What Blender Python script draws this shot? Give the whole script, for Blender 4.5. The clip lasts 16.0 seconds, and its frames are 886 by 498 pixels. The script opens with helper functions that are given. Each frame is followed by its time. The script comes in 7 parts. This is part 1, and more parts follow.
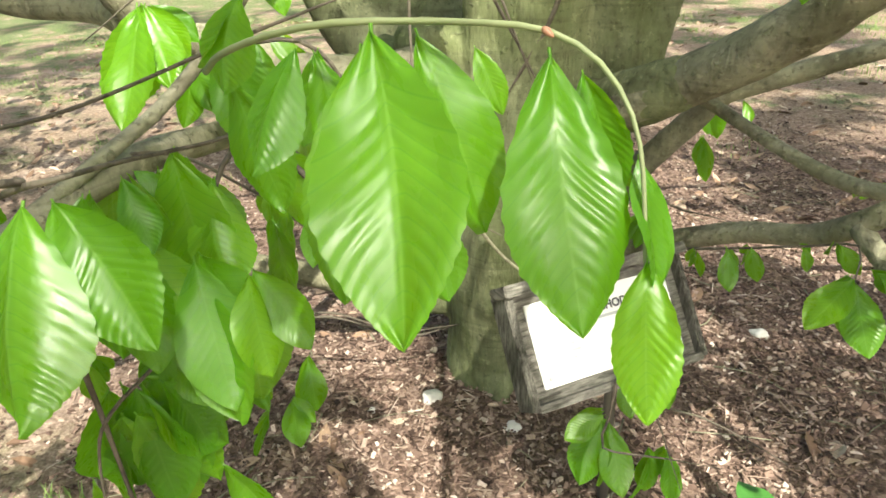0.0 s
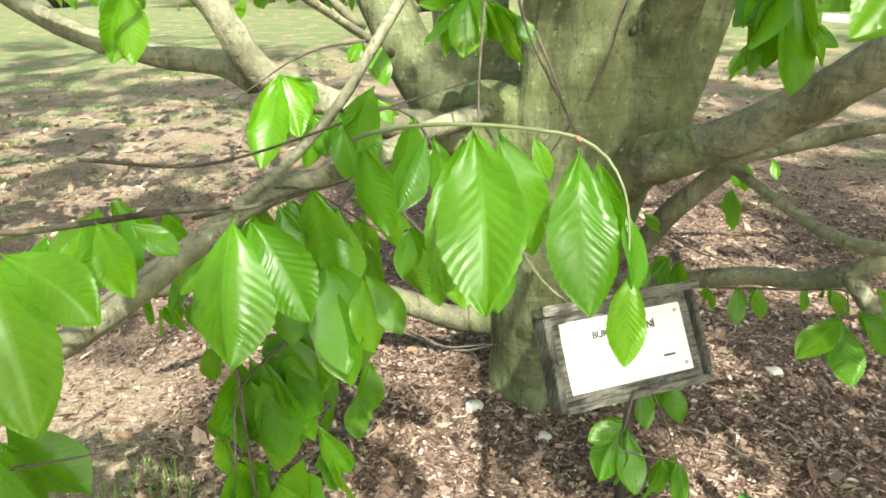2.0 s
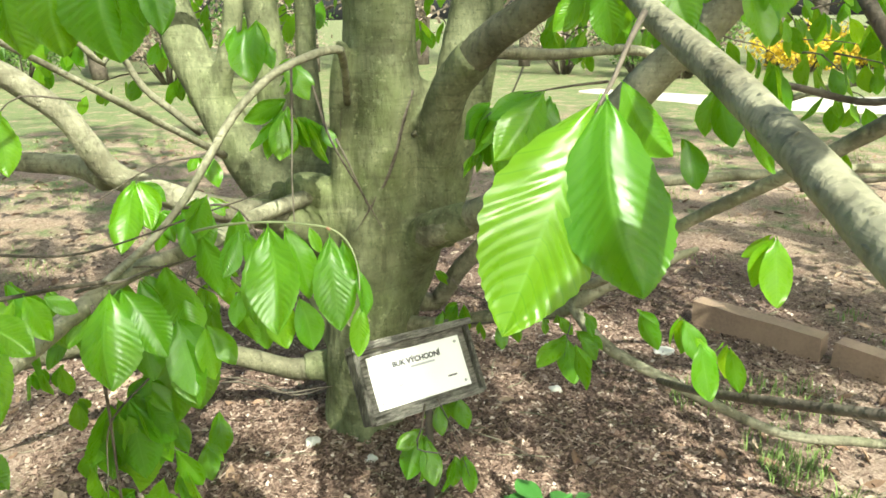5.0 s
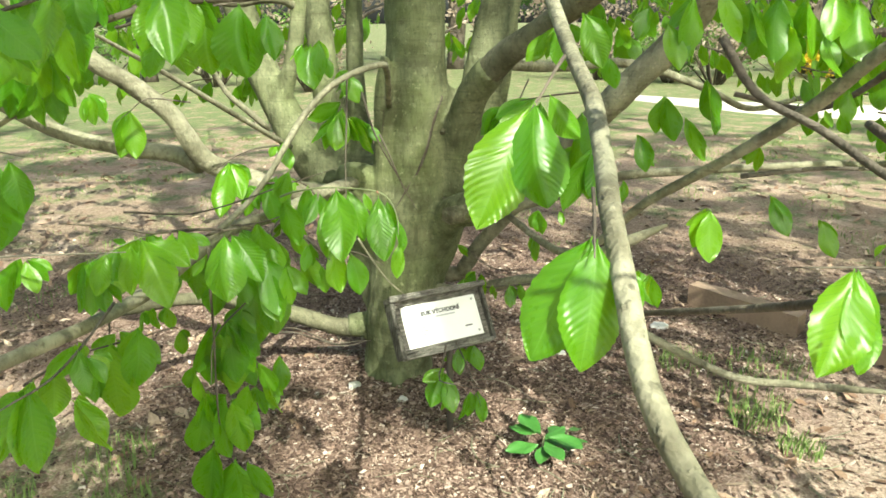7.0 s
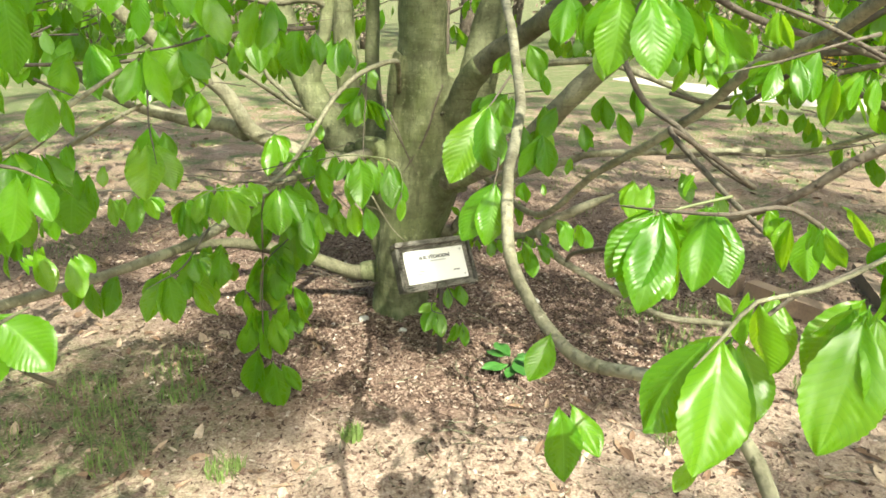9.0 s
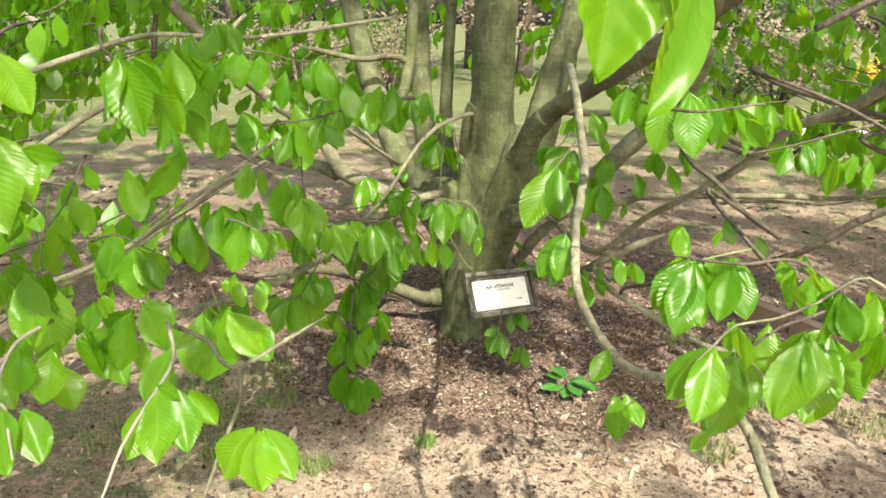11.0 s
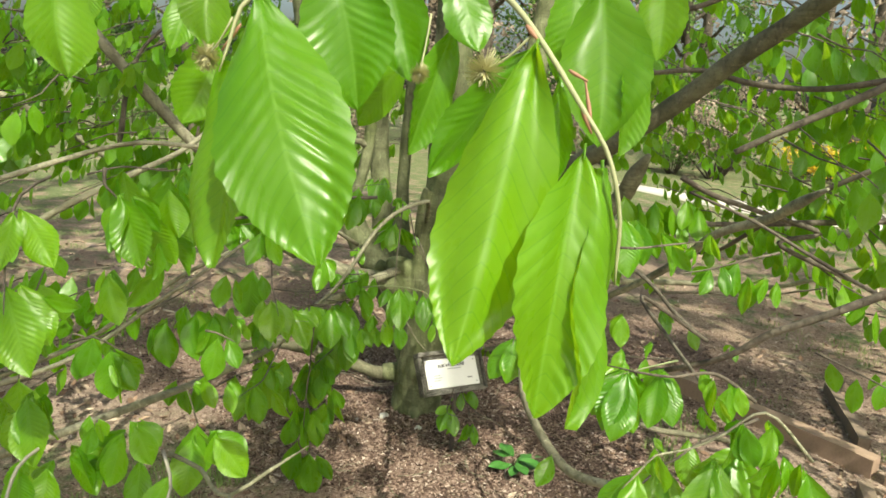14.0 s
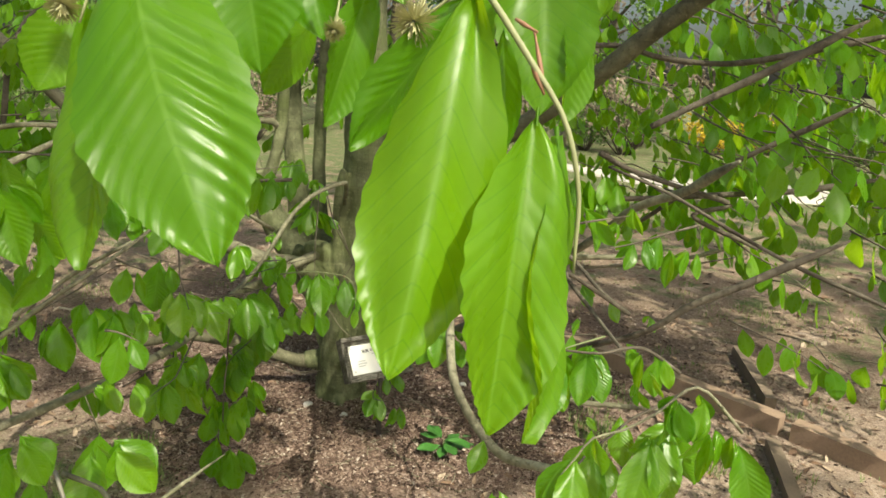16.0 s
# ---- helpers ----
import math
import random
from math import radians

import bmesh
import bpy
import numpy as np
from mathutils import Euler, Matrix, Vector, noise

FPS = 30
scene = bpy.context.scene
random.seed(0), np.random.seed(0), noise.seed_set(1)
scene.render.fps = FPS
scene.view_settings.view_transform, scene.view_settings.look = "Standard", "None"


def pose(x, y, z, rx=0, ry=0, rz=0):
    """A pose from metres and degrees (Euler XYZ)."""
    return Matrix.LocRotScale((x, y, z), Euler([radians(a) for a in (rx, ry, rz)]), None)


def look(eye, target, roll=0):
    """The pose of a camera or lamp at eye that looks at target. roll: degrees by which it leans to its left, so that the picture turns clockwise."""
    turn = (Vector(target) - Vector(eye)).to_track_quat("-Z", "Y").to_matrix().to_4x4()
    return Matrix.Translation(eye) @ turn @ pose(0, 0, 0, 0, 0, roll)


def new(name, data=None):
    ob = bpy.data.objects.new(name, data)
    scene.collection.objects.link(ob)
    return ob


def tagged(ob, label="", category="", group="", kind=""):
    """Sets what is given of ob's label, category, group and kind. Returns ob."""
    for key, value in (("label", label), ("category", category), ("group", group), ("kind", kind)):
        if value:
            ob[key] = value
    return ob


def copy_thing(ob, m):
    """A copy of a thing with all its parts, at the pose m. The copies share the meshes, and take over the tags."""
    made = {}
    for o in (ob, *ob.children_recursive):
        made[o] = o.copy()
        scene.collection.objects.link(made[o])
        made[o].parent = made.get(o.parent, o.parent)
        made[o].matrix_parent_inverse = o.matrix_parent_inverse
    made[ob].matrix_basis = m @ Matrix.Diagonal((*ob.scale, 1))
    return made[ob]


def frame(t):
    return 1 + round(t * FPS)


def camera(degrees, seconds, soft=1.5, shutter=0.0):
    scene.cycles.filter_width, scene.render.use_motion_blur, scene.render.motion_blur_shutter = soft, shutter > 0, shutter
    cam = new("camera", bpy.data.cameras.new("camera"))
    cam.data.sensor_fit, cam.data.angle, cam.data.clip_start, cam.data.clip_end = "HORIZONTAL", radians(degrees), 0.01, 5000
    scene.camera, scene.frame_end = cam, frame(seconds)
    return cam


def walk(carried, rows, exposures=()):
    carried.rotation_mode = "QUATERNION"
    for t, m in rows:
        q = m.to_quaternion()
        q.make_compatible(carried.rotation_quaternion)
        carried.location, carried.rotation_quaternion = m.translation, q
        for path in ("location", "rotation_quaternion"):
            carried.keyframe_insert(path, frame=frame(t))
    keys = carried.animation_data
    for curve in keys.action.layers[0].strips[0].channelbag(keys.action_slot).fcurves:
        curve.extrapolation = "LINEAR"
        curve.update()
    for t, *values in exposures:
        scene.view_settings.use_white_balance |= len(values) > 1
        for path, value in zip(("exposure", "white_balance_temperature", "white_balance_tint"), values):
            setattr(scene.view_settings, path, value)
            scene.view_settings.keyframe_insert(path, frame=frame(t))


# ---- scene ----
cam = camera(66.0, 16.0, soft=1.68)
PATH = [
    (0, (0.141, -0.045, 1.045), (-0.033, 1.729, 0.138), -3.3),
    (0.5, (0.135, -0.066, 1.061), (0.009, 1.716, 0.162), -2.4),
    (1, (0.13, -0.117, 1.079), (-0.014, 1.673, 0.199), -1.9),
    (1.5, (0.128, -0.19, 1.099), (-0.089, 1.603, 0.24), -1.8),
    (2, (0.139, -0.262, 1.134), (-0.152, 1.542, 0.32), -1.6),
    (2.5, (0.147, -0.319, 1.169), (-0.189, 1.494, 0.394), -1.1),
    (3, (0.158, -0.375, 1.202), (-0.19, 1.45, 0.462), -1.1),
    (3.5, (0.195, -0.428, 1.225), (-0.067, 1.424, 0.516), -1.4),
    (4, (0.225, -0.489, 1.241), (0.182, 1.39, 0.558), -0.6),
    (4.5, (0.253, -0.557, 1.255), (0.387, 1.33, 0.604), -0.6),
    (7, (0.276, -1.073, 1.316), (0.304, 0.825, 0.686), -0.4),
    (7.5, (0.229, -1.2, 1.336), (0.306, 0.694, 0.696), -0.1),
    (8, (0.236, -1.333, 1.359), (0.389, 0.548, 0.696), 0.1),
    (8.5, (0.267, -1.471, 1.396), (0.398, 0.403, 0.709), 0.7),
    (9, (0.315, -1.629, 1.436), (0.325, 0.244, 0.736), 1.4),
    (10.1, (0.318, -1.845, 1.47), (0.24, 0.05, 0.83), 1.5),
    (11.5, (0.221, -1.979, 1.615), (0.061, -0.084, 0.996), 1.3),
    (12, (0.231, -2.023, 1.65), (0.087, -0.116, 1.064), 1.8),
    (12.5, (0.231, -2.041, 1.675), (0.116, -0.122, 1.123), 2.3),
    (13, (0.239, -2.059, 1.689), (0.152, -0.129, 1.171), 3.1),
    (13.5, (0.235, -2.055, 1.695), (0.206, -0.116, 1.207), 4.0),
    (14, (0.229, -2.03, 1.7), (0.225, -0.084, 1.237), 3.8),
    (14.5, (0.227, -2.018, 1.702), (0.27, -0.068, 1.262), 3.5),
    (15, (0.225, -1.999, 1.696), (0.357, -0.054, 1.246), 3.3),
    (15.5, (0.228, -1.992, 1.693), (0.41, -0.06, 1.212), 3.4),
    (16, (0.225, -1.972, 1.689), (0.458, -0.05, 1.185), 3.6),
]
walk(cam, [(t, look(eye, target, roll)) for t, eye, target, roll in PATH], [(0, 1.26, 6550, 4), (1.5, 1.32, 6450, 0), (3, 1.32, 6400, -3), (4, 1.22, 6400, -4), (4.5, 1.24, 6400, -4), (7, 1.12, 6450, -4), (8.5, 1.14, 6600, -1), (9.2, 1.05, 6700, 0), (12, 0.9, 6800, 4), (14, 0.58, 6800, 0), (15, 0.38, 6900, 0), (16, 0.28, 7000, 2)])

# ---- world, sun, exposure ----
SUN_FROM = Vector((0.30, -0.62, 0.82)).normalized()
sun_elev = math.asin(SUN_FROM.z)
sun_rot = math.atan2(SUN_FROM.x, SUN_FROM.y)
world = bpy.data.worlds.new("sky")
scene.world = world
world.use_nodes = True
wn = world.node_tree.nodes
sky = wn.new("ShaderNodeTexSky")
sky.sky_type = "NISHITA"
sky.sun_disc = False
sky.sun_elevation, sky.sun_rotation = sun_elev, sun_rot
sky.air_density, sky.dust_density = 1.0, 6.0
wn["Background"].inputs["Strength"].default_value = 0.135
world.node_tree.links.new(sky.outputs["Color"], wn["Background"].inputs["Color"])
lamp = bpy.data.lights.new("sun", "SUN")
lamp.energy, lamp.angle, lamp.color = 5.0, radians(0.55), (1.0, 0.94, 0.82)
sun = new("sun", lamp)
sun.matrix_world = look(SUN_FROM * 30, (0, 0, 0))


# ---- material helpers ----
class Nodes:
    """A small wrapper to write node trees briefly."""

    def __init__(self, name):
        self.m = bpy.data.materials.new(name)
        self.m.use_nodes = True
        self.t = self.m.node_tree
        self.t.nodes.clear()
        self.out = self.n("ShaderNodeOutputMaterial")

    def n(self, kind, data_type="", blend_type="", operation="", feature=""):
        node = self.t.nodes.new(kind)
        if data_type:
            node.data_type = data_type
        if blend_type:
            node.blend_type = blend_type
        if operation:
            node.operation = operation
        if feature:
            node.feature = feature
        return node

    def put(self, node, **ins):
        for k, v in ins.items():
            s = node.inputs[k.replace("_", " ")]
            if hasattr(v, "is_output"):
                self.t.links.new(v, s)
            else:
                s.default_value = v
        return node

    def coord(self, which="Object"):
        return self.n("ShaderNodeTexCoord").outputs[which]

    def scaled(self, vec, scale):
        node = self.n("ShaderNodeMapping")
        self.t.links.new(vec, node.inputs["Vector"])
        node.inputs["Scale"].default_value = scale
        return node.outputs["Vector"]

    def noise(self, vec, scale, detail=4.0, rough=0.55, out="Fac"):
        node = self.n("ShaderNodeTexNoise")
        self.put(node, Vector=vec, Scale=scale, Detail=detail, Roughness=rough)
        return node.outputs[out]

    def ramp(self, fac, *stops):
        node = self.n("ShaderNodeValToRGB")
        e = node.color_ramp.elements
        while len(e) < len(stops):
            e.new(0.5)
        for k, (pos, col) in zip(e, stops):
            k.position = pos
            k.color = (*col, 1) if len(col) == 3 else col
        self.t.links.new(fac, node.inputs["Fac"])
        return node.outputs["Color"]

    def grey(self, fac, a, b, lo=0.0, hi=1.0):
        node = self.n("ShaderNodeMapRange")
        self.put(node, Value=fac)
        for k, v in (("From Min", a), ("From Max", b), ("To Min", lo), ("To Max", hi)):
            node.inputs[k].default_value = v
        return node.outputs["Result"]

    def mix(self, fac, a, b, blend="MIX"):
        node = self.n("ShaderNodeMix", data_type="RGBA", blend_type=blend)
        for s, v in ((node.inputs[0], fac), (node.inputs[6], a), (node.inputs[7], b)):
            if hasattr(v, "is_output"):
                self.t.links.new(v, s)
            else:
                s.default_value = v if isinstance(v, float) else (*v, 1)
        return node.outputs[2]

    def math(self, op, a, b=0.0):
        node = self.n("ShaderNodeMath", operation=op)
        for s, v in zip(node.inputs, (a, b)):
            if hasattr(v, "is_output"):
                self.t.links.new(v, s)
            else:
                s.default_value = v
        return node.outputs[0]

    def bump(self, height, strength, distance=0.01, normal=None):
        node = self.n("ShaderNodeBump")
        self.put(node, Height=height, Strength=strength, Distance=distance)
        if normal is not None:
            self.t.links.new(normal, node.inputs["Normal"])
        return node.outputs["Normal"]

    def surface(self, color, rough=0.6, normal=None, metallic=0.0, spec=0.5):
        node = self.n("ShaderNodeBsdfPrincipled")
        self.put(node, Base_Color=color if hasattr(color, "is_output") else (*color, 1), Roughness=rough, Metallic=metallic)
        node.inputs["Specular IOR Level"].default_value = spec
        if normal is not None:
            self.t.links.new(normal, node.inputs["Normal"])
        return node

    def done(self, shader):
        self.t.links.new(shader, self.out.inputs["Surface"])
        return self.m


def bark_material(name, pale, dark, moss, stretch, moss_amount):
    k = Nodes(name)
    co = k.coord("Object")
    big = k.noise(co, 5.0, 3)
    fine = k.noise(k.scaled(co, (1, 1, stretch)), 60.0, 6, 0.65)
    rings = k.noise(co, 9.0, 5, 0.65)
    base = k.mix(k.grey(rings, 0.35, 0.68), dark, pale)
    base = k.mix(k.grey(big, 0.45, 0.75, 0.0, moss_amount), base, moss)
    spots = k.noise(co, 44.0, 5, 0.7)
    base = k.mix(k.grey(spots, 0.58, 0.68, 0.0, 0.45), base, tuple(min(1, c * 1.5) for c in pale))
    wrinkles = k.noise(k.scaled(co, (0.16, 0.16, 2.6)), 34.0, 4, 0.6)
    base = k.mix(k.grey(wrinkles, 0.30, 0.46, 0.45, 0.0), base, tuple(c * 0.7 for c in dark))
    base = k.mix(k.grey(fine, 0.25, 0.5, 0.6, 0.0), base, tuple(c * 0.45 for c in dark))
    folds = k.noise(k.scaled(co, (1, 1, 0.22)), 17.0, 4, 0.6)
    base = k.mix(k.grey(folds, 0.30, 0.42, 0.55, 0.0), base, tuple(c * 0.4 for c in dark))
    warts = k.noise(co, 95.0, 2, 0.5)
    base = k.mix(k.grey(warts, 0.60, 0.70, 0.0, 0.45), base, tuple(c * 0.55 for c in dark))
    n = k.bump(fine, 0.4, 0.004)
    n = k.bump(k.grey(warts, 0.6, 0.75), 0.5, 0.004, n)
    n = k.bump(folds, 0.6, 0.03, n)
    n = k.bump(rings, 0.5, 0.012, n)
    n = k.bump(wrinkles, 0.35, 0.005, n)
    return k.done(k.surface(base, 0.78, n, spec=0.25).outputs[0])


bark = bark_material("beech_bark", (0.25, 0.265, 0.15), (0.09, 0.097, 0.05), (0.105, 0.132, 0.043), 0.35, 0.8)
limb_bark = bark_material("limb_bark", (0.345, 0.33, 0.235), (0.125, 0.115, 0.076), (0.14, 0.15, 0.08), 1.0, 0.5)
# Limb bark made darker, putting shade into the colour of some limbs.
shaded_bark = bark_material("shaded_limb_bark", (0.215, 0.205, 0.135), (0.085, 0.08, 0.05), (0.11, 0.12, 0.055), 1.0, 0.4)
twig_bark = bark_material("twig_bark", (0.17, 0.145, 0.115), (0.065, 0.052, 0.04), (0.13, 0.13, 0.09), 1.0, 0.25)


def leaf_material():
    k = Nodes("beech_leaf")
    uv = k.n("ShaderNodeUVMap").outputs["UV"]
    sep = k.n("ShaderNodeSeparateXYZ")
    k.t.links.new(uv, sep.inputs[0])
    across = k.math("ABSOLUTE", k.math("SUBTRACT", sep.outputs[0], 0.5))
    rib = k.grey(across, 0.008, 0.022, 1.0, 0.0)
    wave = k.math("SINE", k.math("MULTIPLY", sep.outputs[1], 2 * math.pi * 13.5))
    vein = k.grey(wave, 0.9, 1.0)
    rnd = k.n("ShaderNodeObjectInfo").outputs["Random"]
    isl = k.n("ShaderNodeNewGeometry").outputs["Random Per Island"]
    var = k.math("FRACT", k.math("ADD", rnd, isl))
    cells = k.noise(k.scaled(uv, (40, 80, 1)), 3.0, 3, 0.6)
    blotch = k.noise(k.coord("Object"), 5.0, 4, 0.6)
    base = k.ramp(var, (0.0, (0.064, 0.192, 0.009)), (0.5, (0.094, 0.25, 0.011)), (1.0, (0.142, 0.31, 0.013)))
    base = k.mix(k.grey(blotch, 0.4, 0.7, 0.0, 0.28), base, (0.045, 0.175, 0.005))
    base = k.mix(k.grey(cells, 0.3, 0.8, 0.0, 0.2), base, (0.115, 0.28, 0.010))
    base = k.mix(k.math("MULTIPLY", vein, 0.16), base, (0.17, 0.36, 0.03))
    base = k.mix(k.math("MULTIPLY", rib, 0.4), base, (0.22, 0.42, 0.08))
    n = k.bump(wave, 0.07, 0.0012)
    n = k.bump(cells, 0.10, 0.001, n)
    gloss = k.noise(k.scaled(uv, (2, 3, 1)), 1.6, 3)
    glossy = k.surface(base, k.grey(gloss, 0.35, 0.65, 0.22, 0.44), n, spec=0.52)
    thin = k.n("ShaderNodeBsdfTranslucent")
    thru = k.ramp(var, (0.0, (0.27, 0.54, 0.012)), (1.0, (0.43, 0.67, 0.018)))
    thru = k.mix(k.math("MULTIPLY", vein, 0.45), thru, (0.15, 0.36, 0.01))
    k.t.links.new(thru, thin.inputs["Color"])
    both = k.n("ShaderNodeMixShader")
    both.inputs[0].default_value = 0.47
    k.t.links.new(glossy.outputs[0], both.inputs[1])
    k.t.links.new(thin.outputs[0], both.inputs[2])
    return k.done(both.outputs[0])


leaf_mat = leaf_material()


def plain(name, color, rough=0.6, grain=0.0, scale=40.0, metallic=0.0, spec=0.5):
    k = Nodes(name)
    co = k.coord("Object")
    f = k.noise(co, scale, 5, 0.6)
    g = k.noise(co, scale * 0.12, 3)
    col = k.mix(k.grey(f, 0.3, 0.75, 0.0, grain), color, tuple(c * 0.5 for c in color))
    col = k.mix(k.grey(g, 0.4, 0.8, 0.0, grain * 0.8), col, tuple(min(1, c * 1.4) for c in color))
    return k.done(k.surface(col, rough, k.bump(f, 0.3 * grain, 0.004), metallic, spec).outputs[0])


def chips_material():
    k = Nodes("wood_chip")
    isl = k.n("ShaderNodeNewGeometry").outputs["Random Per Island"]
    col = k.ramp(isl, (0.0, (0.028, 0.018, 0.014)), (0.3, (0.13, 0.086, 0.068)), (0.6, (0.25, 0.174, 0.14)), (0.92, (0.40, 0.305, 0.25)), (1.0, (0.66, 0.57, 0.49)))
    f = k.noise(k.scaled(k.coord("Object"), (1, 1, 1)), 180.0, 4)
    col = k.mix(k.grey(f, 0.35, 0.7, 0.0, 0.35), col, (0.11, 0.066, 0.052))
    return k.done(k.surface(col, 0.85, k.bump(f, 0.3, 0.003), spec=0.2).outputs[0])


def ground_material():
    """Bark mulch round the tree, trodden soil on its open side, thin grass and litter beyond."""
    k = Nodes("mulch_and_lawn")
    co = k.coord("Object")
    sep = k.n("ShaderNodeSeparateXYZ")
    k.t.links.new(co, sep.inputs[0])
    fine = k.noise(co, 110.0, 6, 0.7)
    grit = k.noise(co, 38.0, 5, 0.7)
    mid = k.noise(co, 12.0, 5, 0.65)
    patch = k.noise(co, 1.3, 4, 0.6)
    blot = k.noise(co, 3.4, 5, 0.68)
    other = k.noise(k.scaled(co, (1.0, 1.35, 1.0)), 2.1, 5, 0.66)
    mix = k.math("ADD", k.math("MULTIPLY", fine, 0.6), k.math("MULTIPLY", grit, 0.4))
    mulch = k.ramp(mix, (0.32, (0.028, 0.018, 0.014)), (0.45, (0.115, 0.075, 0.060)), (0.57, (0.27, 0.19, 0.155)), (0.70, (0.58, 0.46, 0.40)))
    mulch = k.mix(k.grey(mid, 0.35, 0.7, 0.0, 0.35), mulch, (0.20, 0.14, 0.115))
    litter = k.ramp(mix, (0.34, (0.07, 0.048, 0.035)), (0.5, (0.25, 0.182, 0.133)), (0.66, (0.48, 0.38, 0.29)))
    grass = k.ramp(mix, (0.34, (0.03, 0.05, 0.018)), (0.5, (0.095, 0.14, 0.05)), (0.68, (0.22, 0.27, 0.115)))
    tan = k.ramp(mix, (0.34, (0.16, 0.112, 0.085)), (0.5, (0.37, 0.285, 0.228)), (0.68, (0.62, 0.52, 0.44)))
    # distance from the tree decides where mulch gives way to litter and grass
    dx = k.math("SUBTRACT", sep.outputs[0], 0.35)
    dy = k.math("SUBTRACT", sep.outputs[1], 1.2)
    far = k.math("SQRT", k.math("ADD", k.math("MULTIPLY", dx, dx), k.math("MULTIPLY", dy, dy)))
    field = k.mix(k.grey(other, 0.56, 0.68), litter, tan)
    near_grass = k.grey(far, 1.6, 9.0, 0.62, 0.40)
    green = k.math("SUBTRACT", blot, near_grass)
    field = k.mix(k.grey(green, -0.05, 0.09, 0.0, 0.85), field, grass)
    edge = k.grey(k.math("ADD", far, k.math("MULTIPLY", k.math("SUBTRACT", patch, 0.5), 3.0)), 1.7, 3.0)
    col = k.mix(edge, mulch, field)
    # dry trodden soil on the open side of the bed
    soil = k.mix(k.grey(mid, 0.42, 0.7, 0.0, 0.6), tan, litter)
    ring = k.math("ADD", k.math("SQRT", k.math("ADD", k.math("MULTIPLY", dx, k.math("MULTIPLY", dx, 0.45)), k.math("MULTIPLY", dy, dy))), k.math("MULTIPLY", k.math("SUBTRACT", blot, 0.5), 0.9))
    front = k.grey(sep.outputs[1], 0.5, 2.0, 1.0, 0.0)
    ends = k.grey(k.math("ADD", far, k.math("MULTIPLY", patch, 1.2)), 3.0, 4.2, 1.0, 0.0)
    col = k.mix(k.math("MULTIPLY", k.math("MULTIPLY", k.grey(ring, 0.62, 0.92), front), ends), col, soil)
    # rough grass on the bed's open corner
    gx = k.math("ADD", sep.outputs[0], 1.15)
    gy = k.math("SUBTRACT", sep.outputs[1], 0.3)
    corner = k.math("ADD", k.math("SQRT", k.math("ADD", k.math("MULTIPLY", gx, gx), k.math("MULTIPLY", gy, gy))), k.math("MULTIPLY", k.math("SUBTRACT", blot, 0.5), 1.1))
    rough_grass = k.mix(k.grey(mid, 0.40, 0.62), litter, grass)
    col = k.mix(k.grey(corner, 0.40, 0.95, 0.85, 0.0), col, rough_grass)
    n = k.bump(fine, 0.6, 0.012)
    n = k.bump(grit, 0.5, 0.016, n)
    n = k.bump(mid, 0.4, 0.02, n)
    return k.done(k.surface(col, 0.95, n, spec=0.15).outputs[0])


def litter_material():
    k = Nodes("dry_leaf")
    isl = k.n("ShaderNodeNewGeometry").outputs["Random Per Island"]
    col = k.ramp(isl, (0.0, (0.10, 0.06, 0.04)), (0.35, (0.24, 0.15, 0.10)), (0.7, (0.38, 0.27, 0.19)), (1.0, (0.55, 0.45, 0.35)))
    f = k.noise(k.coord("Object"), 90.0, 4)
    col = k.mix(k.grey(f, 0.4, 0.7, 0.0, 0.4), col, (0.12, 0.08, 0.055))
    return k.done(k.surface(col, 0.75, k.bump(f, 0.4, 0.003), spec=0.25).outputs[0])


litter_mat = litter_material()
ground_mat = ground_material()
chip_mat = chips_material()
white_stone = plain("pale_stone", (0.62, 0.60, 0.56), 0.8, 0.35, 60)


def wood_material(name, pale, dark, along):
    k = Nodes(name)
    co = k.coord("Object")
    grain = k.noise(k.scaled(co, along), 240.0, 5, 0.7)
    wide = k.noise(co, 26.0, 4, 0.6)
    col = k.mix(k.grey(grain, 0.36, 0.62), dark, pale)
    col = k.mix(k.grey(wide, 0.4, 0.7, 0.0, 0.6), col, tuple(c * 0.6 for c in dark))
    return k.done(k.surface(col, 0.9, k.bump(grain, 0.9, 0.006), spec=0.15).outputs[0])


grey_wood = wood_material("weathered_wood", (0.30, 0.285, 0.25), (0.075, 0.07, 0.06), (0.10, 0.10, 1.0))
# Weathered wood a third darker; the shade on the stiles is in this colour.
shaded_wood = wood_material("shaded_wood", (0.20, 0.19, 0.165), (0.05, 0.047, 0.04), (1.0, 0.6, 0.12))
plaque_mat = plain("white_plaque", (0.84, 0.84, 0.83), 0.75, 0.05, 30, spec=0.15)
ink = plain("dark_print", (0.10, 0.10, 0.11), 0.8, 0.1, spec=0.1)
faint_ink = plain("faint_print", (0.46, 0.47, 0.49), 0.8, 0.1, spec=0.1)
steel = plain("screw_steel", (0.45, 0.45, 0.45), 0.4, 0.2, 200, 0.9)
post_metal = plain("rusty_post", (0.10, 0.085, 0.07), 0.8, 0.5, 120)
sleeper_wood = plain("sleeper_wood", (0.33, 0.23, 0.165), 0.85, 0.6, 70)
# Sleeper wood darkened: the cross timbers' shaded face is painted in.
shaded_sleeper = plain("shaded_timber", (0.22, 0.165, 0.12), 0.9, 0.6, 60)
grass_mat = plain("grass_blade", (0.16, 0.24, 0.06), 0.7, 0.3, 20)
catkin_mat = plain("catkin_hair", (0.52, 0.50, 0.28), 0.8, 0.3, 200)
